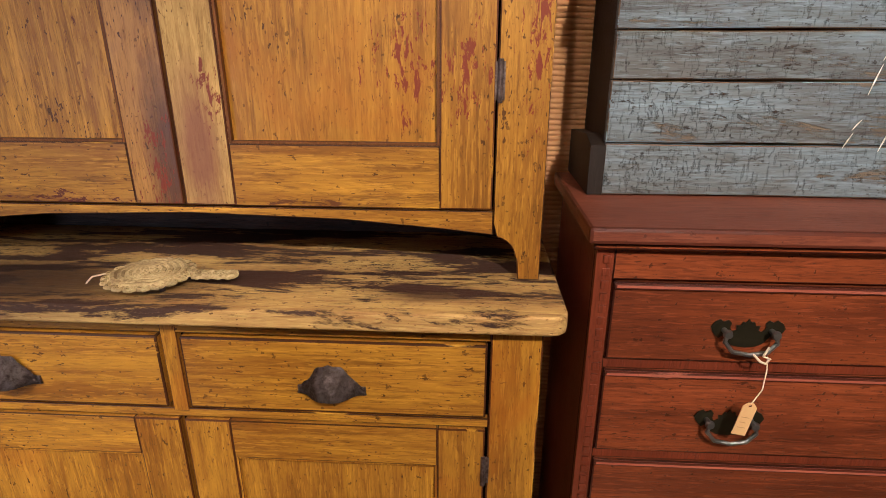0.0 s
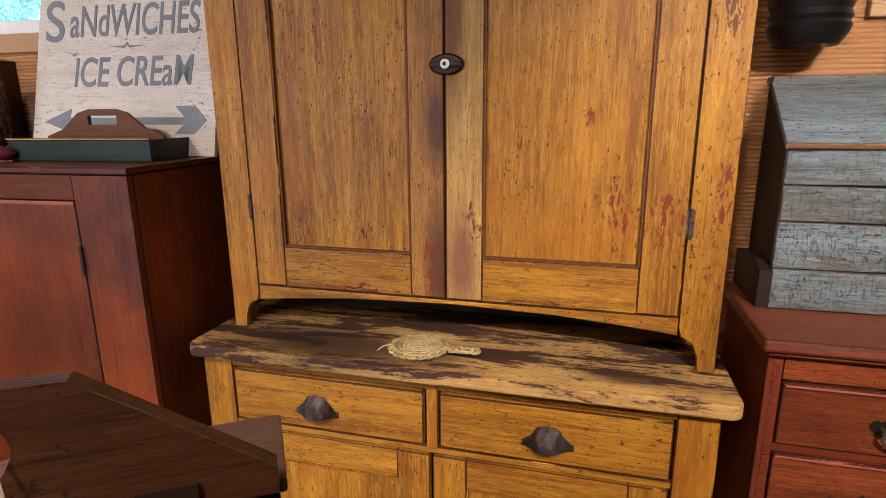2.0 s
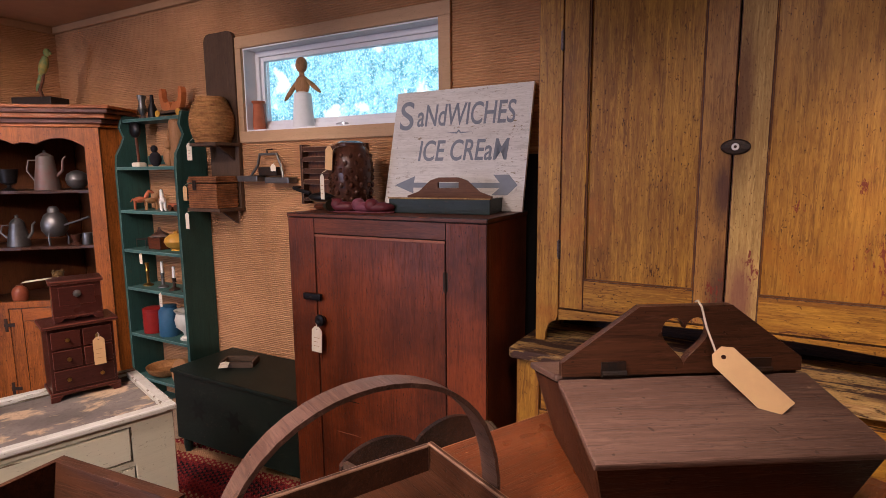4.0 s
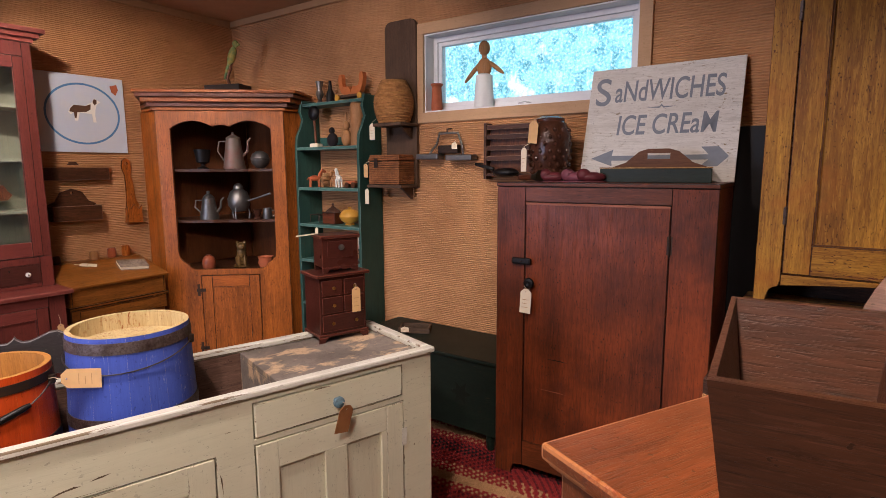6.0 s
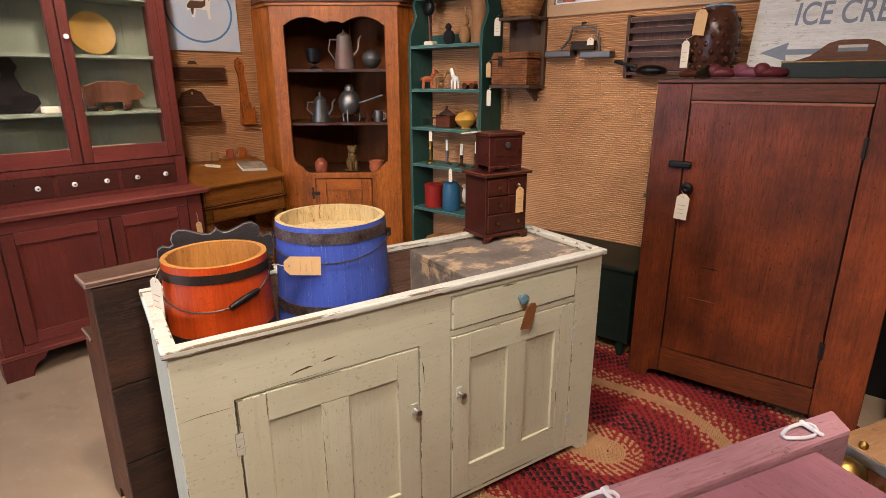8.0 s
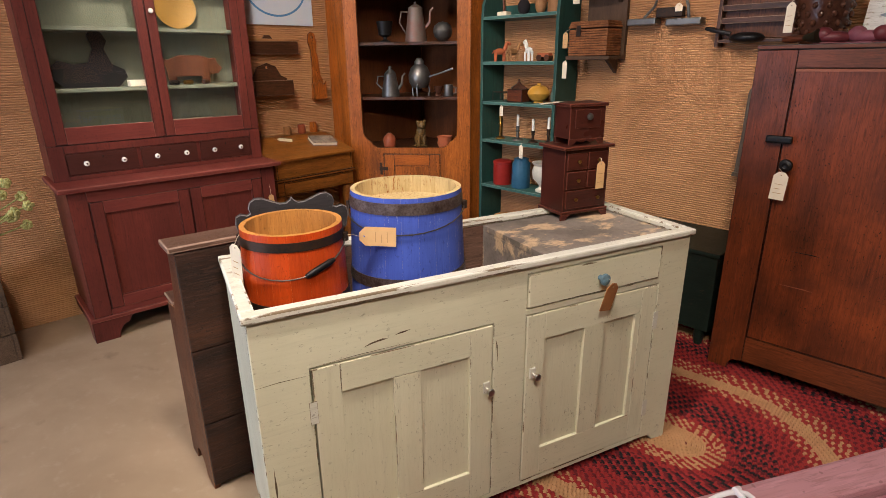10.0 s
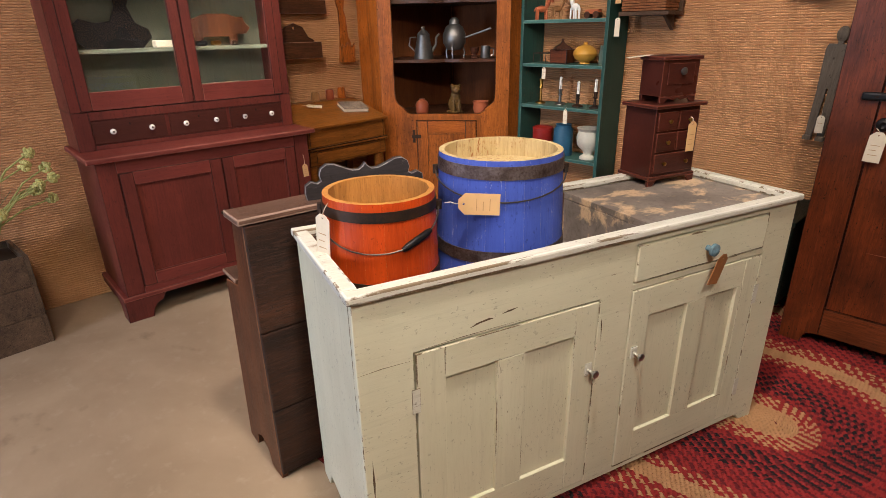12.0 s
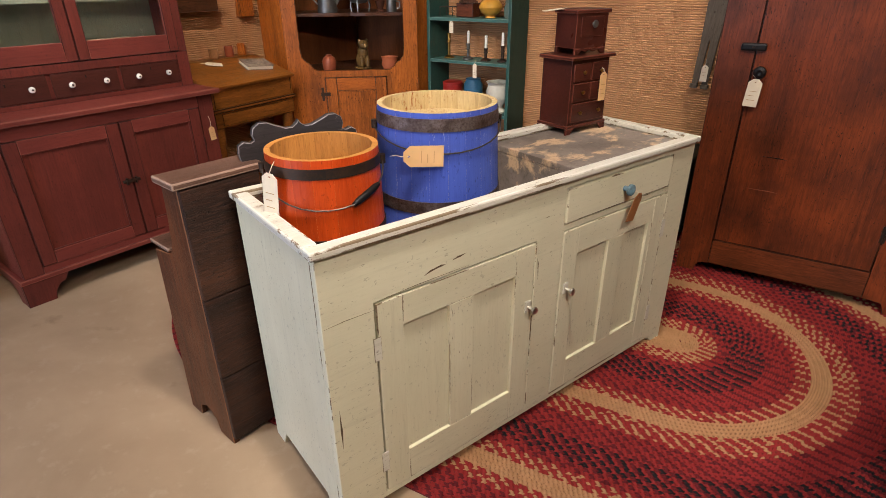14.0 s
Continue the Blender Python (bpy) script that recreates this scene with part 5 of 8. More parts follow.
# ---- corner cupboard ----
CC = pose(-0.74, 3.25, 0, 0, 0, 45)


def corner_cupboard():
    t = thing("corner_cupboard", "honey-brown pine corner cupboard with scalloped open shelves", "cupboard", CC)
    a, T = 0.44, 1.98
    for s in (-1, 1):
        p = [(s * a, 0.0225), (s * (a + 0.18), 0.2025), (s * (a + 0.166), 0.2165), (s * (a - 0.014), 0.0365)]
        plan("canted_side", p, 0, T, pine_v, t)
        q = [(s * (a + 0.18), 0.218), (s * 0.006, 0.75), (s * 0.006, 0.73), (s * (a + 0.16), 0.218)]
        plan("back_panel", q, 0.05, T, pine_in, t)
    for z, nm in ((0.832, "deck"), (1.202, "shelf"), (1.573, "shelf"), (T - 0.005, "roof")):
        front = [(-0.41, 0.03), (-0.25, 0.045), (-0.1, 0.03), (0, 0.06), (0.1, 0.03), (0.25, 0.045), (0.41, 0.03)] if nm == "shelf" else [(-0.41, 0.0225), (0.41, 0.0225)]
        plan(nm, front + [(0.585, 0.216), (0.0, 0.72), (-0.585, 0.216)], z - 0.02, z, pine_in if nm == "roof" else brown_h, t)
    # front with scalloped opening and a door hole
    scal = []
    for i in range(0, 21):
        x = 0.325 - 0.31 * i / 20
        scal.append((x, 1.868 + 0.042 * math.sin(math.pi * min(1, i / 17)) ** 0.9 + 0.014 * math.exp(-((i - 20) / 2.0) ** 2)))
    right = [(0.345, 0.98), (0.345, 1.855)] + scal
    low = [(0.345, 0.98), (0.338, 0.93), (0.31, 0.90), (0.285, 0.885), (0.27, 0.86), (0.24, 0.845)]
    hole = low[::-1] + right[1:] + [(-x, z) for x, z in scal[::-1]] + [(-0.345, 1.855)] + [(-x, z) for x, z in low]
    door = (-0.20, 0.22, 0.13, 0.80)
    dh = [(door[0], door[2]), (door[1], door[2]), (door[1], door[3]), (door[0], door[3])]
    board("front", [(-a, 0), (-a + 0.09, 0), (-a + 0.12, 0.06), (a - 0.12, 0.06), (a - 0.09, 0), (a, 0), (a, T), (-a, T)], 0, 0.022, pine_v, t, holes=[hole, dh])
    d = framed(t, "door", door[0] + 0.003, door[1] - 0.003, door[2] + 0.003, door[3] - 0.003, -0.002, 0.022, 0.075, 0.085, pine_v, pine_h, pine_v, sink=0.004, bead=0.01)
    for z in (0.25, 0.69):
        boxes("hinge", [(door[0] - 0.035, door[0] + 0.03, -0.006, -0.0025, z - 0.012, z + 0.012), (door[0] - 0.03, door[0] - 0.012, -0.0062, -0.0005, z - 0.045, z + 0.045)], iron, d, 0.002, "black wrought H hinge")
    for i, (e, z, h) in enumerate(((0.015, T + 0.0005, 0.022), (0.035, T + 0.023, 0.03), (0.065, T + 0.0535, 0.03), (0.09, T + 0.084, 0.028), (0.105, T + 0.1125, 0.02))):
        p = [(-a - e, -e), (a + e, -e), (a + 0.17 + e * 0.1, 0.2), (0.0, 0.75), (-a - 0.17 - e * 0.1, 0.2)]
        plan("cornice", p, z, z + h, pine_h if i % 2 == 0 else rust_h, t, bev=0.004)
    return t


corner_cupboard()


def vessel(name, profile, material, m, label, category, handle=None, spout=None, extra=None):
    t = thing(name, label, category, m)
    body = lathe("body", profile, material, t, n=24)
    if handle:
        tube("handle", handle, 0.005, material, t, 7)
    if spout:
        tube("spout", spout, [0.011, 0.009, 0.007, 0.006][:len(spout)], material, t, 8)
    if extra:
        extra(t)
    return t


def on_cc(x, y, z, r=0):
    return CC @ pose(x, y, z, 0, 0, r)


S1, S2, S3 = 1.5735, 1.2025, 0.8325
vessel("goblet", [(0.04, 0), (0.042, 0.005), (0.012, 0.02), (0.012, 0.035), (0.045, 0.05), (0.058, 0.14), (0.054, 0.14), (0.0, 0.06)], black_p, on_cc(-0.18, 0.14, S1), "black tin beaker on the top shelf", "beaker")
redflower = plain("toleware_red_flower", srgb(122, 112, 102), 0.45, 0.5, dirt=srgb(150, 60, 44), scale=14, amount=0.45)
vessel("coffee_pot", [(0.075, 0), (0.078, 0.01), (0.05, 0.22), (0.052, 0.225), (0.03, 0.24), (0.008, 0.25), (0.01, 0.262), (0, 0.268)], redflower, on_cc(0.04, 0.16, S1), "tapered tin coffee pot with painted red flower", "coffee pot",
       [(-0.055, 0, 0.2), (-0.10, 0, 0.2), (-0.115, 0, 0.13), (-0.072, 0, 0.06)], [(0.06, 0, 0.09), (0.10, 0, 0.13), (0.105, 0, 0.2), (0.125, 0, 0.225)])
single(lathe("tin_ball", [(0, 0), (0.03, 0.006), (0.06, 0.035), (0.068, 0.066), (0.066, 0.07), (0.068, 0.074), (0.058, 0.105), (0.03, 0.126), (0, 0.132)], pewter), on_cc(0.235, 0.13, S1), "round grey metal ball with a seam", "ball")
vessel("coffee_pot", [(0.066, 0), (0.068, 0.012), (0.042, 0.15), (0.044, 0.155), (0.03, 0.175), (0.01, 0.19), (0.012, 0.205), (0, 0.212)], pewter, on_cc(-0.15, 0.12, S2), "small grey pewter coffee pot with spout", "coffee pot",
       [(-0.05, 0, 0.14), (-0.09, 0, 0.14), (-0.1, 0, 0.09), (-0.06, 0, 0.05)], [(0.058, 0, 0.05), (0.085, 0, 0.09), (0.09, 0, 0.14), (0.11, 0, 0.16)])


def legs3(t):
    for i in range(3):
        k = 2 * math.pi * i / 3 + 0.4
        tube("leg", [(0.06 * math.cos(k), 0.06 * math.sin(k), 0.09), (0.075 * math.cos(k), 0.075 * math.sin(k), 0.04), (0.068 * math.cos(k), 0.068 * math.sin(k), 0.0)], 0.006, pewter, t, 6)
    tube("long_handle", [(0.06, -0.02, 0.13), (0.16, -0.06, 0.16), (0.25, -0.09, 0.19)], [0.007, 0.006, 0.008], pewter, t, 7)


vessel("chocolate_kettle", [(0.0, 0.05), (0.05, 0.058), (0.078, 0.1), (0.08, 0.15), (0.06, 0.2), (0.035, 0.22), (0.035, 0.24), (0.02, 0.26), (0, 0.265)], pewter, on_cc(0.06, 0.15, S2), "round pewter kettle on three legs with long handle", "kettle", extra=legs3)
vessel("salt_cup", [(0.03, 0), (0.03, 0.006), (0.018, 0.02), (0.03, 0.05), (0.034, 0.07), (0.03, 0.07), (0, 0.03)], brown_glaze, on_cc(0.20, 0.11, S2), "small dark footed cup", "cup")
vessel("mug", [(0.032, 0), (0.034, 0.005), (0.031, 0.08), (0.028, 0.08), (0.028, 0.01), (0, 0.01)], pewter, on_cc(0.275, 0.10, S2), "small dented pewter mug", "mug", [(0.032, 0, 0.065), (0.055, 0, 0.06), (0.055, 0, 0.025), (0.033, 0, 0.015)])
single(lathe("redware_jug", [(0.04, 0), (0.046, 0.02), (0.048, 0.06), (0.038, 0.085), (0.02, 0.098), (0.02, 0.105), (0, 0.105)], redware), on_cc(-0.17, 0.10, S3), "squat brown redware jug", "jug")
bm = bmesh.new()
for c, r in (((0, 0.01, 0.06), (0.045, 0.06, 0.06)), ((0, -0.02, 0.11), (0.036, 0.036, 0.055)), ((0, -0.035, 0.165), (0.034, 0.036, 0.032)), ((0, -0.065, 0.157), (0.016, 0.018, 0.014)), ((-0.025, -0.03, 0.185), (0.012, 0.01, 0.018)), ((0.025, -0.03, 0.185), (0.012, 0.01, 0.018)),
             ((-0.02, -0.045, 0.05), (0.014, 0.016, 0.05)), ((0.02, -0.045, 0.05), (0.014, 0.016, 0.05)), ((0, 0, 0.012), (0.06, 0.075, 0.012))):
    blob(bm, c, r)
single(part("ceramic_dog", bm, plain("mottled_ochre_glaze", srgb(112, 84, 46), 0.25, dirt=srgb(48, 40, 28), scale=60, bump=0.8, amount=0.9), smooth=True), on_cc(0.06, 0.13, S3, 20), "seated ceramic dog with mottled brown glaze", "figurine")
vessel("pink_pot", [(0.042, 0), (0.045, 0.008), (0.056, 0.035), (0.05, 0.06), (0.053, 0.072), (0.058, 0.085), (0.053, 0.085), (0.046, 0.06), (0, 0.03)], clay, on_cc(0.245, 0.10, S3), "pink clay pot with a rolled rim", "pot")
# bird on a block above
t = thing("bird_stand", "painted wooden bird on a branch above the cupboard", "carving", CC @ pose(-0.02, 0.33, 2.1135, 0, 0, -20))
box("block", (-0.15, 0.15, -0.08, 0.08, 0, 0.085), dark_side, t, 0.004)
tube("branch", [(0.02, 0, 0.085), (0.0, 0, 0.14), (0.03, 0, 0.2), (0.05, 0, 0.26)], [0.014, 0.012, 0.01, 0.006], brown_v, t, 7)
bm = blob(bmesh.new(), (0.05, 0, 0.30), (0.03, 0.03, 0.075), (0, 22, 0))
blob(bm, (0.085, 0, 0.385), (0.024, 0.022, 0.028))
blob(bm, (0.108, 0, 0.378), (0.014, 0.008, 0.012))
blob(bm, (0.0, 0, 0.2), (0.012, 0.008, 0.075), (0, 20, 0))
part("bird", bm, plain("green_gold_bird", srgb(84, 112, 70), 0.4, dirt=srgb(190, 150, 60), scale=18, amount=0.8), t, smooth=True)


# ---- green open shelves ----


def green_shelves():
    t = thing("open_shelves", "narrow green painted open shelves with tapering sides", "shelves", RM)
    u0, u1 = 1.015, 1.655
    for x in (u0, u1 - 0.022):
        side = [(-0.235, 0.0), (-0.008, 0.0), (-0.008, 2.06), (-0.17, 2.06), (-0.19, 1.98), (-0.165, 1.92), (-0.19, 1.86), (-0.225, 1.8), (-0.235, 1.7)]
        board("side", side, -x - 0.022, -x, green_v, t, turn=Matrix.Rotation(radians(90), 4, "Z"))
    for z, d in ((2.035, 0.168), (1.722, 0.232), (1.436, 0.232), (1.172, 0.232), (0.91, 0.232), (0.585, 0.232), (0.28, 0.232), (0.08, 0.232)):
        box("shelf", (u0 + 0.0225, u1 - 0.0225, -d, -0.008, z - 0.02, z), green_h, t, 0.003)
    box("back_slat", (u0 + 0.0225, u1 - 0.0225, -0.007, -0.0045, 1.74, 1.8), green_v, t, 0)
    return t


green_shelves()


def rm(u, v, z, r=0):
    return RM @ pose(u, -v, z, 0, 0, r)


def horse(name, m, s, material, label, cat="toy"):
    bm = bmesh.new()
    blob(bm, (0, 0, 0.062), (0.042, 0.017, 0.02))
    blob(bm, (0.042, 0, 0.09), (0.014, 0.012, 0.032), (0, 25, 0))
    blob(bm, (0.066, 0, 0.112), (0.022, 0.01, 0.011), (0, 25, 0))
    for x in (-0.03, 0.03):
        for y in (-0.01, 0.01):
            tube_bm([(x, y, 0.055), (x * 1.1, y, 0.0)], [0.007, 0.005], 6, bm)
    tube_bm([(-0.04, 0, 0.07), (-0.056, 0, 0.05)], [0.005, 0.003], 6, bm)
    bmesh.ops.scale(bm, vec=(s, s, s), verts=bm.verts)
    return single(part(name, bm, material, smooth=True), m, label, cat)


G1, G2, G3, G4, G5 = 1.7225, 1.4365, 1.1725, 0.9105, 0.5855
# top of the shelves
t = thing("pull_toy", "pair of orange wooden roosters on a wheeled pull toy", "toy", rm(1.47, 0.09, 2.0355, -4))
box("platform", (-0.15, 0.15, -0.035, 0.035, 0.024, 0.04), post_m, t, 0.003, "grey wooden platform")
orange_m = plain("orange_carving", srgb(196, 112, 62), 0.5)
for sx in (-1, 1):
    body = [(0.0, 0.042), (0.06, 0.042), (0.1, 0.06), (0.118, 0.1), (0.128, 0.15), (0.118, 0.182), (0.098, 0.186), (0.088, 0.165), (0.09, 0.13), (0.075, 0.1), (0.05, 0.092), (0.025, 0.1), (0.006, 0.075)]
    board("rooster", [(sx * x, z - 0.0015) for x, z in body], -0.017, 0.017, orange_m, t, "orange carved rooster")
    for y in (-0.046, 0.036):
        bm = lathe_bm([(0.0, 0), (0.022, 0), (0.023, 0.005), (0.022, 0.01), (0, 0.01)], 16, (0, 0, 0))
        bmesh.ops.transform(bm, matrix=pose(sx * 0.115, y + 0.01, 0.0235, 90, 0, 0), verts=bm.verts)
        part("wheel", bm, yellowware, t, "yellow painted wheel", True)
vessel("bottle", [(0.028, 0), (0.03, 0.06), (0.014, 0.1), (0.01, 0.15), (0.013, 0.155), (0, 0.156)], black_p, rm(1.24, 0.08, 2.0355), "dark slender bottle above the shelves", "bottle")
vessel("glass_lamp", [(0.03, 0), (0.012, 0.03), (0.03, 0.07), (0.018, 0.11), (0.03, 0.16), (0.0, 0.16)], pewter, rm(1.13, 0.08, 2.0355), "small grey glass lamp above the shelves", "lamp")
# first shelf
t = thing("wooden_scoop", "long-handled dark scoop standing on the shelf", "scoop", rm(1.14, 0.14, G1))
box("foot", (-0.04, 0.04, -0.03, 0.03, 0, 0.03), paper_w, t, 0.01, "pale block foot")
tube("handle", [(0, 0, 0.03), (-0.01, 0, 0.2)], 0.009, brown_v, t, 8)
part("bowl", blob(bmesh.new(), (-0.015, 0, 0.245), (0.05, 0.03, 0.055)), black_p, t, smooth=True)
single(part("rag_doll", blob(blob(bmesh.new(), (0, 0, 0.05), (0.045, 0.035, 0.05)), (0, -0.005, 0.115), (0.022, 0.022, 0.024)), plain("black_cloth", srgb(36, 32, 34), 0.9), smooth=True), rm(1.29, 0.12, G1), "small dark cloth doll", "doll")
single(part("goat_figure", blob(blob(blob(bmesh.new(), (0, 0, 0.06), (0.04, 0.035, 0.06)), (0.01, -0.01, 0.145), (0.026, 0.026, 0.035)), (0.0, 0, 0.205), (0.012, 0.008, 0.035)), tan_wood, smooth=True), rm(1.42, 0.11, G1), "tan carved seated goat figure", "figurine")
single(lathe("carved_post", [(0.05, 0), (0.052, 0.05), (0.046, 0.12), (0.054, 0.2), (0.05, 0.28), (0.03, 0.3), (0, 0.305)], tan_wood, n=14), rm(1.55, 0.13, G1), "tall rough tan carved head post", "carving")
# second shelf
horse("toy_horse", rm(1.10, 0.13, G2, 70), 1.05, clay, "orange-brown wooden toy horse")
horse("toy_horse", rm(1.22, 0.13, G2, 80), 1.0, tan_wood, "tan wooden toy donkey")
horse("toy_horse", rm(1.36, 0.14, G2, 150), 1.1, china, "white painted toy horse pulling a cart")
t = thing("toy_cart", "small orange wooden toy cart behind the white horse", "toy", rm(1.49, 0.14, G2))
box("bed", (-0.045, 0.045, -0.02, 0.02, 0.026, 0.05), clay, t, 0.003)
for x in (-0.03, 0.03):
    bm = lathe_bm([(0.0, -0.024), (0.02, -0.024), (0.02, 0.024), (0, 0.024)], 14)
    bmesh.ops.transform(bm, matrix=pose(x, 0, 0.02, 90, 0, 0), verts=bm.verts)
    part("wheel", bm, brown_h, t)
single(part("toy_driver", blob(blob(bmesh.new(), (0, 0, 0.05), (0.018, 0.018, 0.05)), (0, 0, 0.115), (0.016, 0.016, 0.018)), tan_wood, smooth=True), rm(1.585, 0.12, G2), "small carved toy figure with a cap", "toy")
# third shelf
t = thing("wire_rack", "small black bent-wire rack", "rack", rm(1.12, 0.12, G3))
for y in (-0.04, 0.04):
    tube("wire", [(-0.05, y, 0.003), (-0.05, y, 0.06), (0.05, y, 0.06), (0.05, y, 0.003)], 0.003, wire_m, t, 6)
for x in (-0.05, 0.0, 0.05):
    tube("wire", [(x, -0.04, 0.06), (x, 0.04, 0.06)], 0.003, wire_m, t, 6)
t = thing("tea_caddy", "small dark wooden caddy with a peaked lid", "box", rm(1.27, 0.12, G3))
box("body", (-0.065, 0.065, -0.045, 0.045, 0, 0.085), rust_h, t, 0.004)
lathe("lid", [(0.075, 0.0855), (0.07, 0.095), (0.02, 0.12), (0.01, 0.135), (0.012, 0.145), (0, 0.15)], brown_h, t, n=4)
vessel("lidded_bowl", [(0.035, 0), (0.03, 0.012), (0.06, 0.03), (0.075, 0.06), (0.07, 0.08), (0.045, 0.105), (0.012, 0.115), (0.015, 0.128), (0, 0.132)], yellowware, rm(1.44, 0.12, G3), "yellow-ware lidded sugar bowl", "bowl")
vessel("glass_jar", [(0.036, 0), (0.038, 0.06), (0.03, 0.085), (0.032, 0.09), (0.032, 0.11), (0, 0.11)], plain("grey_green_glass", srgb(92, 108, 98), 0.2), rm(1.575, 0.11, G3), "small grey-green glass jar on shelf", "jar")
tag(rm(1.21, 0.225, 1.15) @ pose(0, -0.003, 0), 0.03, 0.07, paper_w, "cream price tag hanging from the shelf edge", cord=((0, 0.002, 0.01), (0, 0.012, 0.02)))


def candlestick(m, h, material, candle=True):
    t = thing("candlestick", "small turned metal candlestick with a white candle stub" if candle else "turned brass candlestick without a candle", "candlestick", m, "candlesticks on the green shelf")
    lathe("stick", [(0.036, 0), (0.034, 0.008), (0.01, 0.02), (0.009, h * 0.6), (0.016, h * 0.65), (0.01, h * 0.72), (0.014, h), (0, h)], material, t, n=18)
    if candle:
        lathe("candle", [(0.0095, h + 0.0002), (0.0095, h + 0.075), (0.003, h + 0.08), (0, h + 0.08)], china, t, n=12, label="white wax candle stub")
    return t


candlestick(rm(1.13, 0.14, G4), 0.16, brass, False)
candlestick(rm(1.28, 0.13, G4), 0.10, pewter)
candlestick(rm(1.43, 0.15, G4), 0.08, iron)
candlestick(rm(1.55, 0.14, G4), 0.10, iron)
tag(rm(1.40, 0.236, 0.90), 0.03, 0.09, paper_w, "cream tag on string hanging from the shelf", cord=((0, 0.001, 0.004), (0, 0.01, 0.012)))
vessel("canister", [(0.066, 0), (0.068, 0.006), (0.068, 0.15), (0.07, 0.152), (0.07, 0.168), (0.05, 0.176), (0, 0.176)], tin_red, rm(1.16, 0.14, G5), "red lettered tin canister", "canister")
vessel("canister", [(0.064, 0), (0.066, 0.006), (0.064, 0.17), (0.05, 0.19), (0.05, 0.2), (0.053, 0.205), (0, 0.212)], tin_blue, rm(1.33, 0.14, G5), "blue tin canister with a shouldered lid", "canister")
vessel("urn", [(0.055, 0), (0.056, 0.012), (0.03, 0.03), (0.035, 0.05), (0.075, 0.09), (0.082, 0.14), (0.07, 0.18), (0.085, 0.2), (0.078, 0.2), (0.06, 0.17), (0, 0.12)], creamware, rm(1.53, 0.14, G5), "cream stoneware footed urn", "urn")
single(lathe("wooden_bowl", [(0.06, 0), (0.11, 0.03), (0.13, 0.07), (0.122, 0.07), (0.09, 0.03), (0, 0.02)], straw), rm(1.24, 0.13, 0.2805), "shallow straw bowl on a low shelf", "bowl")
t = thing("cut_log_slice", "round slice of wood leaning on the low shelf", "log", rm(1.50, 0.19, 0.2805) @ pose(0, 0, 0.09, 78, 0, 0))
lathe("slice", [(0, -0.02), (0.085, -0.02), (0.09, 0), (0.085, 0.02), (0, 0.02)], tan_wood, t, n=18)

# grey board with two bracket shelves
t = thing("wall_shelf", "grey-brown board on the wall with two small bracket shelves", "shelf", RM)
top = [(1.725, 1.44), (1.985, 1.44), (1.985, 2.47), *arc(1.935, 2.47, 0.05, 0, 90, 5), *arc(1.775, 2.47, 0.05, 90, 180, 5), (1.725, 2.47)]
board("back_board", top, -0.034, -0.0085, post_m, t)
for z, u in ((1.858, 1.755), (1.464, 1.695)):
    box("shelf", (u, 1.99, -0.205, -0.0345, z - 0.02, z), post_m, t, 0.003)
    board("bracket", [(-0.15, z - 0.0205), (-0.0345, z - 0.0205), (-0.0345, z - 0.1)], -1.95, -1.93, post_m, t, turn=Matrix.Rotation(radians(90), 4, "Z"))


def coiled(profile_r, h, n, material, rr, t):
    """Stacked coils of straw round a vessel."""
    for i in range(n):
        bm = bmesh.new()
        z = rr + (h - 2 * rr) * i / (n - 1)
        r = profile_r(z / h)
        ring = []
        seg = 28
        for k in range(seg):
            a = 2 * math.pi * k / seg
            ring.append([bm.verts.new(((r + rr * math.cos(b)) * math.cos(a), (r + rr * math.cos(b)) * math.sin(a), z + rr * 1.15 * math.sin(b))) for b in (0, 1.05, 2.1, 3.14, 4.2, 5.25)])
        for k in range(seg):
            for b in range(6):
                bm.faces.new((ring[k][b], ring[(k + 1) % seg][b], ring[(k + 1) % seg][(b + 1) % 6], ring[k][(b + 1) % 6]))
        part("coil", bm, material, t, smooth=True)


t = thing("coil_basket", "round coiled straw basket on the upper bracket shelf", "basket", rm(1.865, 0.118, 1.8585))
coiled(lambda f: 0.062 + 0.072 * math.sin(math.pi * (f * 0.72 + 0.14)) - 0.02 * f, 0.27, 17, straw, 0.0085, t)
lathe("inner", [(0.06, 0.004), (0.128, 0.13), (0.055, 0.262)], straw, t)
tag(rm(1.745, 0.2, 1.86) @ pose(0, 0, 0), 0.045, 0.105, paper_w, "cream price tag hanging by the bracket shelf", cord=((0, 0, 0.006), (0.02, 0.02, 0.03)))
t = thing("wicker_hamper", "brown woven wicker box with a hinged lid", "basket", rm(1.84, 0.125, 1.4645))
bm = bmesh.new()
for i in range(11):
    z = 0.008 + 0.0135 * i
    e = 0.002 * (i % 2)
    cuboid(bm, -0.13 - e, 0.13 + e, -0.078 - e, 0.078 + e, z - 0.006, z + 0.006, 0.004)
part("weave", bm, wicker, t)
bm = bmesh.new()
for i in range(3):
    z = 0.162 + 0.0125 * i
    cuboid(bm, -0.134 + 0.004 * i, 0.134 - 0.004 * i, -0.082 + 0.004 * i, 0.082 - 0.004 * i, z - 0.006, z + 0.006, 0.005)
part("lid", bm, wicker, t)
box("hasp", (-0.075, -0.045, -0.088, -0.083, 0.11, 0.17), iron, t, 0.003)
tag(rm(1.70, 0.215, 1.435), 0.032, 0.1, paper_w, "curled cream tag below the wicker hamper", cord=((0, 0.002, 0.004), (0.01, 0.02, 0.012)), bars=0)
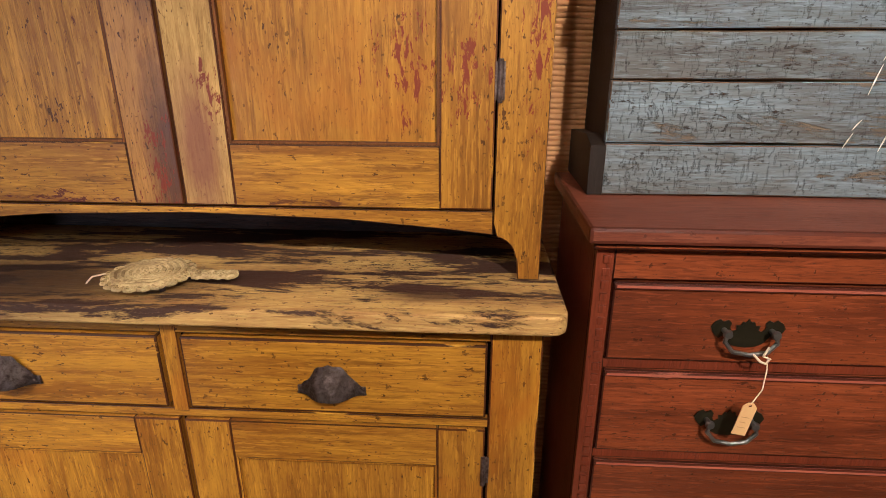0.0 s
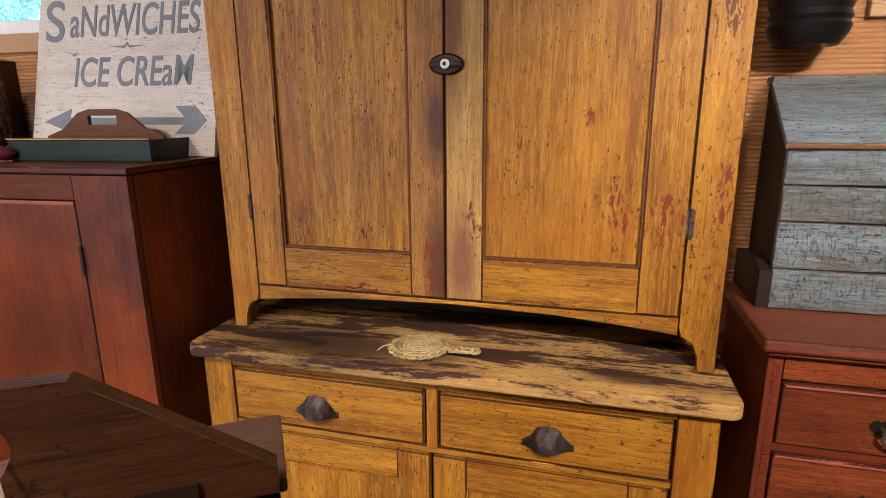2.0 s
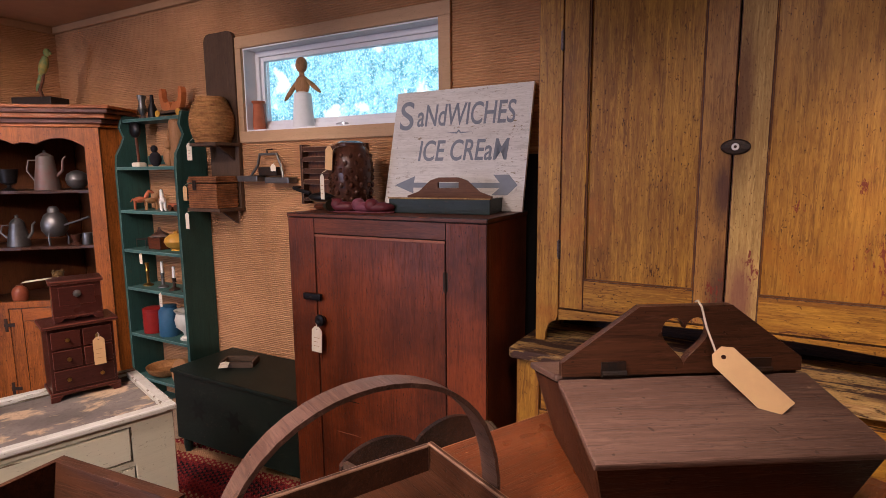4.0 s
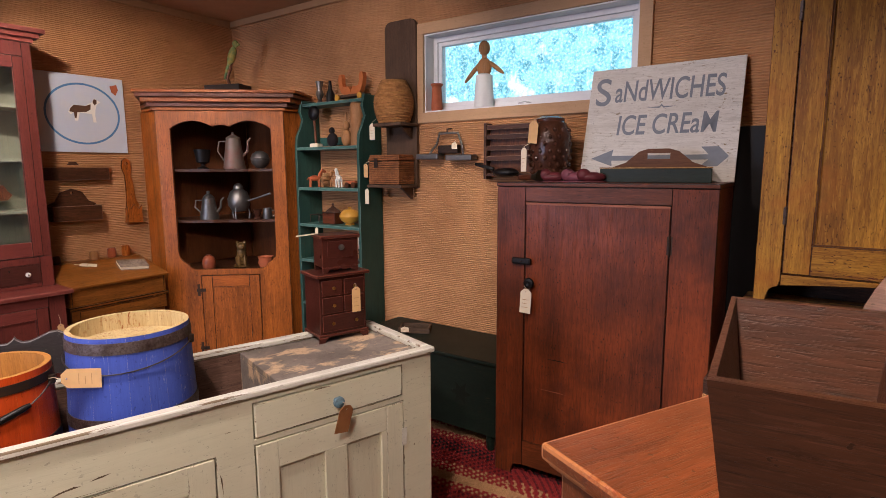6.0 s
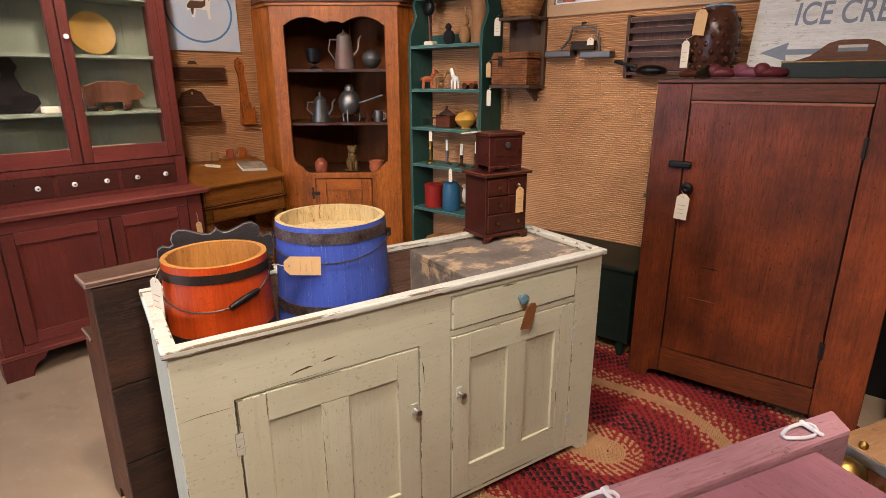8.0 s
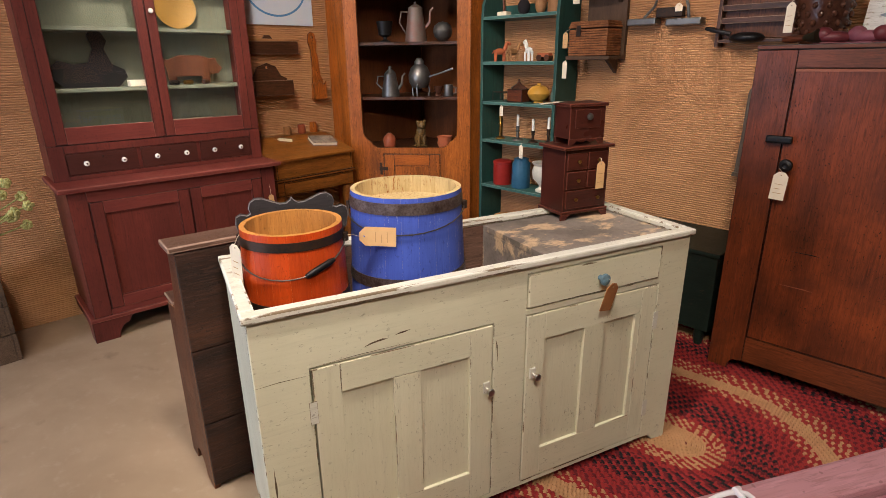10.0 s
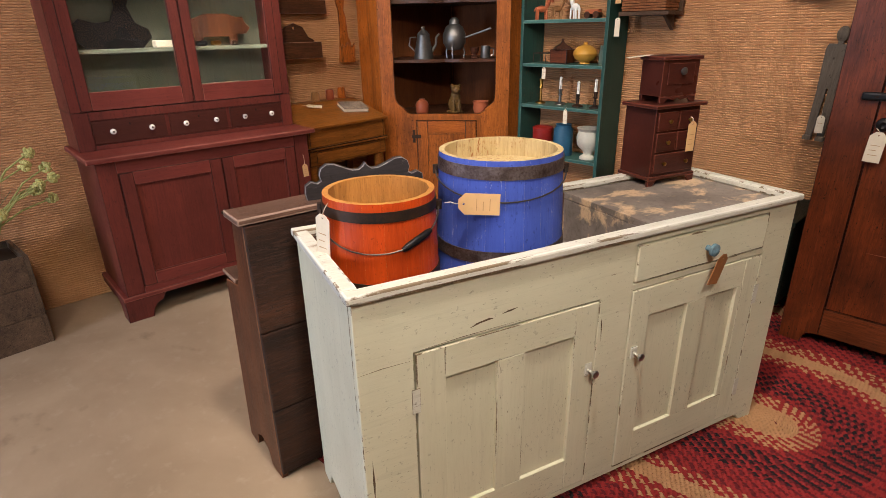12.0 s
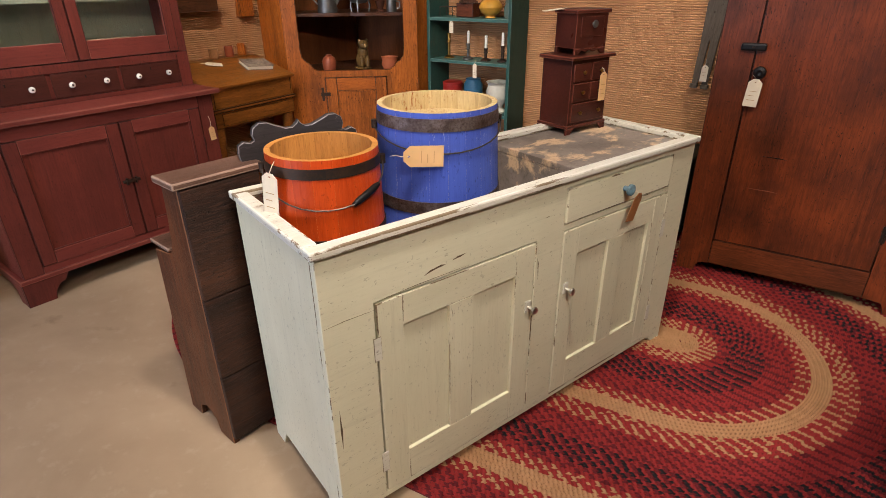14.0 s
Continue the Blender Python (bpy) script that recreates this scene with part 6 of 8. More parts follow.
tag(rm(1.69, 0.21, 1.60), 0.035, 0.09, paper, "manila tag hung beside the wicker hamper", cord=((0, 0.002, 0.006), (0.02, 0.02, 0.02)))

# window sill things
bm = bmesh.new()
for c, r, q in (((0, 0, 0.35), (0.036, 0.034, 0.045), (0, 0, 0)), ((0, 0, 0.30), (0.016, 0.016, 0.03), (0, 0, 0)), ((0, 0, 0.235), (0.05, 0.03, 0.06), (0, 0, 0)),
                ((-0.082, 0, 0.215), (0.014, 0.013, 0.085), (0, 46, 0)), ((0.082, 0, 0.23), (0.014, 0.013, 0.07), (0, -52, 0))):
    blob(bm, c, r, q)
for f in bm.faces:
    f.material_index = 0
n0 = len(bm.faces)
lathe_bm([(0.058, 0.0), (0.062, 0.008), (0.05, 0.19), (0.03, 0.2), (0, 0.2)], 20, (0, 0, 0), bm)
bm.faces.ensure_lookup_table()
for f in bm.faces[n0:]:
    f.material_index = 1
ob = part("wooden_doll", bm, tan_wood, smooth=True)
ob.data.materials.append(cloth)
single(ob, rm(2.45, -0.045, WZ0 + 0.0105), "jointed wooden doll in a white cloth skirt on the sill", "doll")
single(lathe("terracotta_vase", [(0.034, 0), (0.038, 0.02), (0.034, 0.1), (0.03, 0.15), (0.042, 0.165), (0.04, 0.17), (0.028, 0.15), (0, 0.12)], clay, n=14), rm(2.10, -0.035, WZ0 + 0.0105), "rough terracotta vase on the window sill", "vase")

# wall-hung scale, plate rack and pan
t = thing("hanging_scale", "grey painted iron balance hung on the wall", "scale", rm(2.02, 0.0, 1.6))
boxes("pan", [(0.0, 0.17, -0.09, -0.015, 0.025, 0.06)], pewter, t, 0.006)
boxes("pan", [(0.23, 0.42, -0.09, -0.015, 0.015, 0.05)], pewter, t, 0.006)
tube("beam", [(0.08, -0.05, 0.06), (0.14, -0.05, 0.12), (0.16, -0.05, 0.185), (0.3, -0.05, 0.185), (0.33, -0.05, 0.11), (0.34, -0.05, 0.05)], 0.008, pewter, t, 8)
tube("hook", [(0.22, -0.006, 0.215), (0.22, -0.05, 0.21), (0.22, -0.05, 0.185)], 0.005, iron, t, 6)
boxes("dial_block", [(0.16, 0.31, -0.07, -0.03, 0.06, 0.11)], iron, t, 0.006)
tag(rm(2.31, 0.075, 1.725), 0.04, 0.04, paper_w, "small square cream tag on the scale", cord=((0, 0.004, 0.006), (0.0, 0.02, 0.015)), bars=0)
t = thing("plate_rack", "dark wooden slatted plate rack on the wall", "rack", rm(2.52, 0.0, 1.5))
boxes("end_board", [(0.0, 0.018, -0.075, -0.0045, 0.0, 0.33)], brown_h, t)
boxes("end_board", [(0.41, 0.428, -0.075, -0.0045, 0.0, 0.33)], brown_h, t)
for z in (0.29, 0.235, 0.17, 0.11):
    box("slat", (0.0185, 0.4095, -0.07, -0.05, z, z + 0.028), brown_h, t, 0.003)
box("back_board", (0.0185, 0.4095, -0.03, -0.0045, 0.04, 0.322), brown_v, t, 0.002)
box("rack_shelf", (0.0185, 0.4095, -0.07, -0.0045, 0.02, 0.035), brown_h, t, 0.002)
t = thing("iron_ladle", "black long-handled iron pan hanging below the rack", "pan", rm(2.50, 0.06, 1.56) @ pose(0, 0, 0, 0, 0, 0))
part("bowl", blob(bmesh.new(), (0.18, -0.03, -0.02), (0.085, 0.05, 0.028)), black_p, t, smooth=True)
tube("handle", [(0.1, -0.03, 0.0), (0.02, -0.035, 0.02), (-0.02, -0.03, 0.03), (-0.02, 0.055, 0.035)], [0.012, 0.011, 0.01, 0.005], black_p, t, 8)

# ---- things on the rust cupboard ----
RC = pose(1.452, 3.448, 0.007, 0, 0, 7)


def sign():
    t = thing("painted_sign", "white painted board lettered SANDWICHES ICE CREAM with arrow", "sign", RM @ pose(3.165, -0.185, 1.4985, -13.5, 0, 1.5))
    W, H = 0.715, 0.585
    board("sign_board", [(0.0, 0.012), (W, 0.0), (W + 0.004, H), (0.012, H - 0.006)], 0.0, 0.016, sign_m, t)
    for txt, x, z, size, sx, sh in (("S", 0.035, 0.392, 0.20, 0.95, 0.0), ("aNdWICHES", 0.138, 0.405, 0.15, 0.625, 0.05), ("ICE CREaM", 0.16, 0.235, 0.14, 0.70, 0.1)):
        cu = bpy.data.curves.new("lettering", "FONT")
        cu.body, cu.size, cu.extrude, cu.shear, cu.offset = txt, size, 0.0006, sh, 0.0016
        ob = new("lettering", cu)
        cu.materials.append(sign_ink)
        ob.parent = t
        ob.matrix_basis = pose(x, -0.0012, z, 90, 0, 0) @ Matrix.Diagonal((sx, 1, 1, 1))
    arrow = [(0.05, 0.115), (0.16, 0.16), (0.155, 0.128), (0.60, 0.128), (0.565, 0.165), (0.64, 0.165), (0.685, 0.118), (0.64, 0.072), (0.565, 0.072), (0.60, 0.104), (0.155, 0.104), (0.16, 0.075)]
    board("arrow", arrow, -0.0012, -0.0003, sign_ink, t, "grey painted arrow pointing left")
    board("flourish", [(0.30, 0.368), (0.36, 0.362), (0.37, 0.372), (0.38, 0.362), (0.44, 0.368), (0.38, 0.37), (0.37, 0.382), (0.36, 0.37)], -0.0012, -0.0003, sign_ink, t)
    return t


sign()
jar = thing("pressed_glass_jar", "dark brown embossed glass jar on the rust cupboard", "jar", RC @ pose(0.2, 0.26, 1.4905) @ Matrix.Diagonal((0.88, 0.88, 1.0, 1.0)))
lathe("body", [(0.075, 0), (0.085, 0.012), (0.11, 0.09), (0.122, 0.17), (0.118, 0.24), (0.092, 0.29), (0.08, 0.30), (0.082, 0.315), (0.06, 0.325), (0, 0.325)], brown_glaze, jar, n=20)
bm = bmesh.new()
for i in range(7):
    for k in range(13):
        a = 2 * math.pi * (k + 0.5 * (i % 2)) / 13
        z = 0.05 + 0.034 * i
        r = 0.088 + 0.028 * math.sin(math.pi * (z + 0.01) / 0.34)
        blob(bm, (r * math.cos(a), r * math.sin(a), z), (0.013, 0.013, 0.014), (0, 0, 0), 8)
part("boss", bm, brown_glaze, jar, "rows of round glass bosses", True)
tag(RC @ pose(0.16, 0.145, 1.79, 0, 6, -20), 0.06, 0.11, paper, "manila tag tied to the brown jar", bars=0, cord=((0, 0, 0.006), (0.03, 0.04, 0.02)))
tag(RC @ pose(0.10, 0.16, 1.66, 0, 0, -30), 0.045, 0.12, paper_w, "cream tag hanging beside the brown jar", cord=((0, 0.0, 0.006), (0.03, 0.03, 0.03)))
# carrier tray with a cut-out handle
t = thing("carrier_tray", "shallow green and brown tray with a peaked cut-out handle", "tray", RC @ pose(0.53, 0.10, 1.4905, 0, 0, 2))
TW, TD, TH = 0.43, 0.24, 0.062
for sx in (0, 1):
    x0 = 0 if sx == 0 else TW
    s = 1 if sx == 0 else -1
    bm = cuboid(bmesh.new(), x0, x0 + s * 0.012, 0.0125, TD - 0.0125, 0, TH)
    part("end_board", bm, dkgreen, t)
box("side_board", (-0.02, TW + 0.02, 0, 0.012, 0, TH), dkgreen, t, 0.003, "flaked dark green side")
box("side_board", (-0.02, TW + 0.02, TD - 0.012, TD, 0, TH), dkgreen, t, 0.003)
box("tray_bottom", (0.0125, TW - 0.0125, 0.0125, TD - 0.0125, 0, 0.01), brown_h, t, 0)
box("rim_strip", (-0.022, TW + 0.022, -0.003, 0.0125, TH + 0.0003, TH + 0.006), yellow_pale, t, 0.001)
hp = [(0.013, 0.0105), (TW - 0.013, 0.0105), (TW - 0.013, 0.07), (0.36, 0.09), (0.30, 0.14), (0.26, 0.152), (0.17, 0.152), (0.13, 0.14), (0.07, 0.09), (0.013, 0.07)]
board("handle_board", hp, TD / 2 - 0.007, TD / 2 + 0.007, wood("flaking_brown_handle", srgb(112, 72, 48), srgb(70, 42, 28), "x", 0.6, worn=srgb(176, 150, 108), wear=0.2), t, holes=[[(0.165, 0.105), (0.265, 0.105), (0.265, 0.132), (0.165, 0.132)]])
# little shoes and cloth
for i, (x, r, mm) in enumerate(((0.29, 12, leather), (0.40, -8, plain("pink_leather", srgb(120, 64, 74), 0.5)), (0.48, 20, leather))):
    bm = blob(bmesh.new(), (0, 0, 0.024), (0.068, 0.03, 0.024))
    blob(bm, (-0.035, 0, 0.034), (0.034, 0.028, 0.03))
    cuboid(bm, -0.066, 0.066, -0.024, 0.024, 0.0, 0.006, 0.002)
    single(part("child_shoe", bm, mm, smooth=True), RC @ pose(x, 0.07, 1.4905, 0, 0, r), "small old maroon leather child's shoe", "shoe", "shoes on the rust cupboard")
t = thing("hand_bell", "small brown wooden-handled bell lying down", "bell", RC @ pose(0.19, 0.06, 1.4905, 0, 0, -25))
part("handle", tube_bm([(-0.09, 0, 0.02), (-0.05, 0, 0.022), (0.0, 0, 0.024)], [0.012, 0.018, 0.012], 10), rust_h, t, smooth=True)
part("cup", tube_bm([(0.0005, 0, 0.024), (0.04, 0, 0.026), (0.06, 0, 0.03)], [0.012, 0.022, 0.028], 14), bronze, t, smooth=True)

# ---- trivet on the ochre worktop ----
t = thing("braided_trivet", "pale scalloped round trivet with a looped handle", "trivet", pose(3.205, 3.735, 0.9855, 0, 0, 6) @ Matrix.Scale(0.84, 4))
pale_straw = plain("pale_straw_braid", srgb(190, 168, 122), 0.8, dirt=srgb(116, 92, 60), scale=120, bump=0.8, amount=0.8)
bm = bmesh.new()
for i in range(5):
    r = 0.014 + 0.0155 * i
    tube_bm([(r * math.cos(2 * math.pi * k / 24), r * math.sin(2 * math.pi * k / 24), 0.022 + 0.002 * math.sin(k * 2.1)) for k in range(25)], 0.009, 7, bm)
part("plate", bm, pale_straw, t, smooth=True)
for k in range(20):
    a = 2 * math.pi * k / 20
    tube("scallop", [(0.088 * math.cos(a) + 0.011 * math.cos(b), 0.088 * math.sin(a) + 0.011 * math.sin(b), 0.021) for b in (0, 1, 2, 3, 4, 5, 6.28)], 0.005, pale_straw, t, 6)
bm = bmesh.new()
for j in range(4):
    tube_bm([(0.115 + 0.024 * j + 0.014 * math.cos(b), 0.017 * math.sin(b), 0.02) for b in (0, 0.8, 1.6, 2.4, 3.2, 4, 4.8, 5.6, 6.28)], 0.0065, 6, bm)
part("loop_handle", bm, pale_straw, t, smooth=True)
for x, y in ((0.05, -0.05), (-0.06, -0.02), (0.0, 0.06)):
    lathe("foot", [(0.006, 0), (0.009, 0.014), (0, 0.015)], iron_rust, t, (x, y, 0.0), 8)
tube("tag_string", [(-0.09, -0.02, 0.03), (-0.11, -0.04, 0.03), (-0.13, -0.035, 0.012)], 0.002, string_m, t, 5)

# ---- red chest of drawers ----
YC = pose(2.535, 3.592, 0, 0, 0, 3)
CB = YC @ pose(1.502, 0.03, 0)


def brass_pull(parent, x, y, z):
    """A batwing plate with a hanging bail."""
    w = 0.062
    half = [(0, 0.026), (0.005, 0.018), (0.01, 0.02), (0.013, 0.012), (0.021, 0.012), (0.019, 0.003), (0.027, 0.0), (0.032, 0.008), (0.03, 0.017), (0.036, 0.023), (0.044, 0.019), (0.05, 0.024), (0.06, 0.018), (w + 0.004, 0.008), (w - 0.002, -0.003), (0.056, -0.008), (0.05, -0.014), (0.042, -0.008), (0.036, -0.016), (0.03, -0.024), (0.018, -0.03), (0, -0.032)]
    pts = [(x + a, z + b) for a, b in half] + [(x - a, z + b) for a, b in half[::-1][1:-1]]
    pl = board("pull_plate", pts, y - 0.003, y - 0.0005, bronze, parent, "dark pierced batwing brass plate")
    for s in (-1, 1):
        bm = lathe_bm([(0.005, 0), (0.005, 0.012), (0.009, 0.016), (0.007, 0.022), (0, 0.023)], 12)
        bmesh.ops.transform(bm, matrix=Matrix.Translation((x + s * 0.042, y - 0.003, z + 0.003)) @ Matrix.Rotation(radians(90), 4, "X"), verts=bm.verts)
        part("post", bm, pewter, pl, "", True)
    tube("bail", [(x - 0.042, y - 0.02, z + 0.003), (x - 0.046, y - 0.022, z - 0.012), (x - 0.03, y - 0.024, z - 0.03), (x, y - 0.025, z - 0.035), (x + 0.03, y - 0.024, z - 0.03), (x + 0.046, y - 0.022, z - 0.012), (x + 0.042, y - 0.02, z + 0.003)], 0.0042, pewter, pl, 8, "worn metal bail")
    return pl


def chest_of_drawers():
    t = thing("chest_of_drawers", "red-brown cherry chest of drawers with batwing brasses", "chest of drawers", CB)
    W, D, H = 1.05, 0.44, 1.14
    box("case", (0.022, W - 0.022, 0.045, D, 0.1, H - 0.0305), chest_v, t, 0.003)
    box("top", (0, W, 0, D + 0.01, H - 0.03, H), chest_top, t, 0.007, "rubbed red top with rounded edge")
    box("top_moulding", (0.012, W - 0.012, 0.012, D, H - 0.043, H - 0.0305), chest_h, t, 0.004)
    box("frieze", (0.055, W - 0.055, 0.032, 0.0445, 1.035, H - 0.0435), chest_h, t, 0.002)
    for x0 in (0.022, W - 0.054):
        bm = cuboid(bmesh.new(), x0, x0 + 0.032, 0.03, 0.0445, 0.1, H - 0.0435, 0.003)
        for i in range(40):
            z = 0.13 + i * 0.024
            cuboid(bm, x0 + 0.012, x0 + 0.026, 0.0265, 0.0305, z, z + 0.015, 0.002)
        part("reeded_stile", bm, chest_v, t, "carved notched corner strip")
    for i, (z0, z1) in enumerate(((0.873, 1.03), (0.665, 0.85), (0.44, 0.642), (0.19, 0.418))):
        dr = box("drawer", (0.058, W - 0.058, 0.03, 0.0445, z0, z1), chest_h, t, 0.004)
        boxes("drawer_lip", [(0.06, W - 0.06, 0.0245, 0.031, z1 - 0.012, z1 - 0.001)], chest_lip, dr, 0.003, "pink rubbed upper lip")
        box("divider", (0.0545, W - 0.0545, 0.036, 0.0445, z0 - 0.0225, z0 - 0.0005), chest_v, t, 0.002)
        for x in (0.305, W - 0.305):
            brass_pull(dr, x, 0.03, (z0 + z1) / 2 - 0.012)
    for x0, x1 in ((0.02, 0.14), (W - 0.14, W - 0.02)):
        board("bracket_foot", [(x0, 0.0995), (x0, 0), (x1, 0), (x1, 0.05), ((x0 + x1) / 2, 0.0995)] if x0 < 0.5 else [(x0, 0.0), (x1, 0), (x1, 0.0995), ((x0 + x1) / 2, 0.0995), (x0, 0.05)], 0.035, 0.06, chest_v, t)
    box("back_foot", (0.03, W - 0.03, D - 0.03, D - 0.01, 0, 0.0995), chest_v, t)
    return t


chest_of_drawers()
tag(CB @ pose(0.318, -0.012, 0.815, 0, 10, 0), 0.026, 0.07, paper, "manila tag on knotted string hanging from a drawer pull", cord=((0, 0, 0.0), (0.01, 0.003, 0.03), (0.004, 0.005, 0.07), (0.0, 0.012, 0.092)))
single(part("string_bow", tube_bm([(-0.012, 0, 0.012), (0, -0.003, 0), (0.012, 0, -0.006), (0.018, 0, 0.004), (0.004, -0.002, 0.01), (0.012, 0, 0.028)], 0.0022, 5), string_m, smooth=True), CB @ pose(0.318, -0.006, 0.90), "cotton string knotted on the drawer pull", "string")


def slant_box():
    t = thing("slant_front_box", "weathered blue-grey painted plank box with a slanted lid", "box", YC @ pose(1.566, 0.255, 1.1405))
    W, D = 1.02, 0.27
    zs = (0.0, 0.105, 0.225, 0.315, 0.412)
    for i, (z0, z1) in enumerate(zip(zs, zs[1:])):
        d = (0.0, 0.004, 0.001, 0.005)[i]
        board("plank", [(0.0, z0 + 0.001), (0.3, z0 + 0.003), (0.62, z0 + 0.0005), (W, z0 + 0.002), (W, z1 - 0.002), (0.55, z1 - 0.0005), (0.22, z1 - 0.003), (0.0, z1 - 0.001)], d, 0.02 + d, blue_box, t)
    for x in (0.003, W - 0.025):
        board("end_board", [(0.026, 0.0), (D, 0.0), (D, 0.56), (0.20, 0.56), (0.026, 0.41)], -x - 0.022, -x, dark_side, t, "near-black end board", turn=Matrix.Rotation(radians(90), 4, "Z"))
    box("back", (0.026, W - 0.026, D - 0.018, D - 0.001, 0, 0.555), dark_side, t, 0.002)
    bm = cuboid(bmesh.new(), -0.012, W + 0.01, -0.022, 0.215, 0, 0.018, 0.004)
    bmesh.ops.transform(bm, matrix=pose(0, 0.012, 0.418, 38, 0, 0), verts=bm.verts)
    part("slant_lid", bm, blue_box, t)
    bm = cuboid(bmesh.new(), -0.012, W + 0.01, -0.0255, -0.0215, 0.001, 0.012)
    bmesh.ops.transform(bm, matrix=pose(0, 0.012, 0.418, 38, 0, 0), verts=bm.verts)
    part("raw_edge", bm, blue_edge, t, "broken raw wood edge of the lid")
    box("top_board", (-0.004, W + 0.004, 0.185, D, 0.5605, 0.578), blue_box, t, 0.003)
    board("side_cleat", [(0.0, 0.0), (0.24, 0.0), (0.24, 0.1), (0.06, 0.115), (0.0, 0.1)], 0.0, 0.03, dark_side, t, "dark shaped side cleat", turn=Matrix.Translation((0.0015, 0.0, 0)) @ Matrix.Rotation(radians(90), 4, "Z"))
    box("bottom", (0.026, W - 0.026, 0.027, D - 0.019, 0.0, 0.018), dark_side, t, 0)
    for x, z, h in ((0.50, 0.31, 0.05), (0.487, 0.262, 0.03), (0.475, 0.2, 0.055), (0.462, 0.135, 0.02), (0.452, 0.1, 0.03), (0.52, 0.095, 0.045), (0.535, 0.385, 0.04)):
        tube("paint_drip", [(x, -0.0015, z), (x + 0.006, -0.002, z + h * 0.5), (x + 0.014, -0.0012, z + h)], [0.0006, 0.0017, 0.0006], china, t, 5, "white paint drip")
    return t


slant_box()
# black bottle-shaped vessel and frame edge on the wall
t = thing("hanging_lantern", "black glossy ringed tin lantern hung on the wall", "lantern", RM @ pose(5.56, -0.105, 1.785))
lathe("body", [(0.0, 0), (0.07, 0.0), (0.088, 0.03), (0.092, 0.045), (0.086, 0.055), (0.092, 0.065), (0.086, 0.08), (0.094, 0.1), (0.092, 0.22), (0.05, 0.3), (0.02, 0.34), (0, 0.34)], black_p, t)
tube("hook", [(0, 0, 0.33), (0, 0.0, 0.37), (0, 0.06, 0.38), (0, 0.1, 0.375)], 0.006, iron, t, 6)
t = thing("wall_frame", "pale wooden picture frame on the corrugated wall", "frame", RM @ pose(5.72, -0.006, 1.86))
boxes("moulding", [(0, 0.36, -0.025, 0, 0, 0.03), (0, 0.36, -0.025, 0, 0.4, 0.43), (0, 0.03, -0.025, 0, 0.03, 0.4), (0.33, 0.36, -0.025, 0, 0.03, 0.4)], trim_m, t, 0.004)
box("mat_board", (0.03, 0.33, -0.01, -0.001, 0.03, 0.4), paper_w, t, 0)

# ---- west wall things ----
WW = RM @ pose(0, 0, 0, 0, 0, 90)


def dog_painting():
    t = thing("dog_painting", "pale blue-grey panel with a spotted dog in a blue oval", "painting", WW @ pose(-1.48, -0.008, 1.69))
    W, H = 0.545, 0.515
    box("panel", (0, W, -0.014, 0, 0, H), plain("pale_grey_blue_panel", srgb(188, 197, 210), 0.6, dirt=srgb(206, 204, 198), scale=9, amount=0.5), t, 0.002)
    bm = bmesh.new()
    seg = 64
    a = [(W / 2 + 0.235 * math.cos(2 * math.pi * k / seg), H / 2 + 0.205 * math.sin(2 * math.pi * k / seg)) for k in range(seg)]
    b = [(W / 2 + 0.222 * math.cos(2 * math.pi * k / seg), H / 2 + 0.192 * math.sin(2 * math.pi * k / seg)) for k in range(seg)]
    board("oval_line", a, -0.0152, -0.0144, plain("blue_oval_paint", srgb(84, 132, 178), 0.6), t, "blue painted oval", [b])
    white = [(0.19, 0.29), (0.215, 0.315), (0.29, 0.315), (0.33, 0.34), (0.345, 0.365), (0.36, 0.36), (0.385, 0.345), (0.36, 0.325), (0.35, 0.29), (0.345, 0.25), (0.35, 0.205), (0.33, 0.205), (0.325, 0.26), (0.25, 0.265), (0.235, 0.21), (0.215, 0.21), (0.215, 0.265), (0.195, 0.25), (0.18, 0.265)]
    board("dog_shape", white, -0.0153, -0.0144, china, t, "white dog body")
    spot_m = plain("brown_dog_patch", srgb(96, 66, 46), 0.7)
    board("dog_patch", [(0.186, 0.268), (0.192, 0.288), (0.215, 0.313), (0.29, 0.313), (0.322, 0.326), (0.318, 0.29), (0.29, 0.272), (0.235, 0.266), (0.226, 0.225), (0.216, 0.228), (0.213, 0.264)], -0.0157, -0.0153, spot_m, t)
    board("dog_patch", [(0.335, 0.342), (0.345, 0.363), (0.362, 0.358), (0.36, 0.332), (0.345, 0.32)], -0.0157, -0.0153, spot_m, t)
    board("corner_flake", [(0.455, 0.46), (0.5, 0.475), (0.51, 0.44), (0.49, 0.40), (0.465, 0.42)], -0.0152, -0.0144, clay, t, "flaked orange corner patch")
    return t


dog_painting()
t = thing("peg_rail", "dark wooden wall rail with a pale top strip", "rail", WW @ pose(-1.50, -0.006, 1.50))
box("rail_board", (0, 0.41, -0.05, 0, 0.0, 0.085), brown_h, t, 0.004)
box("top_strip", (-0.01, 0.42, -0.055, 0, 0.0855, 0.1), tan_wood, t, 0.003)
board("hanging_plate", [(0.16, 0.1005), (0.24, 0.1005), (0.22, 0.125), (0.18, 0.125)], -0.012, -0.003, brown_h, t)
t = thing("wall_box", "small dark wooden wall pocket with an arched back", "wall box", WW @ pose(-1.475, -0.006, 1.23))
board("back", [(0, 0), (0.295, 0), (0.295, 0.11), (0.25, 0.13), (0.215, 0.19), (0.15, 0.215), (0.08, 0.19), (0.045, 0.13), (0, 0.11)], -0.012, 0, brown_h, t, holes=[arc(0.148, 0.185, 0.01, 0, 330, 10)])
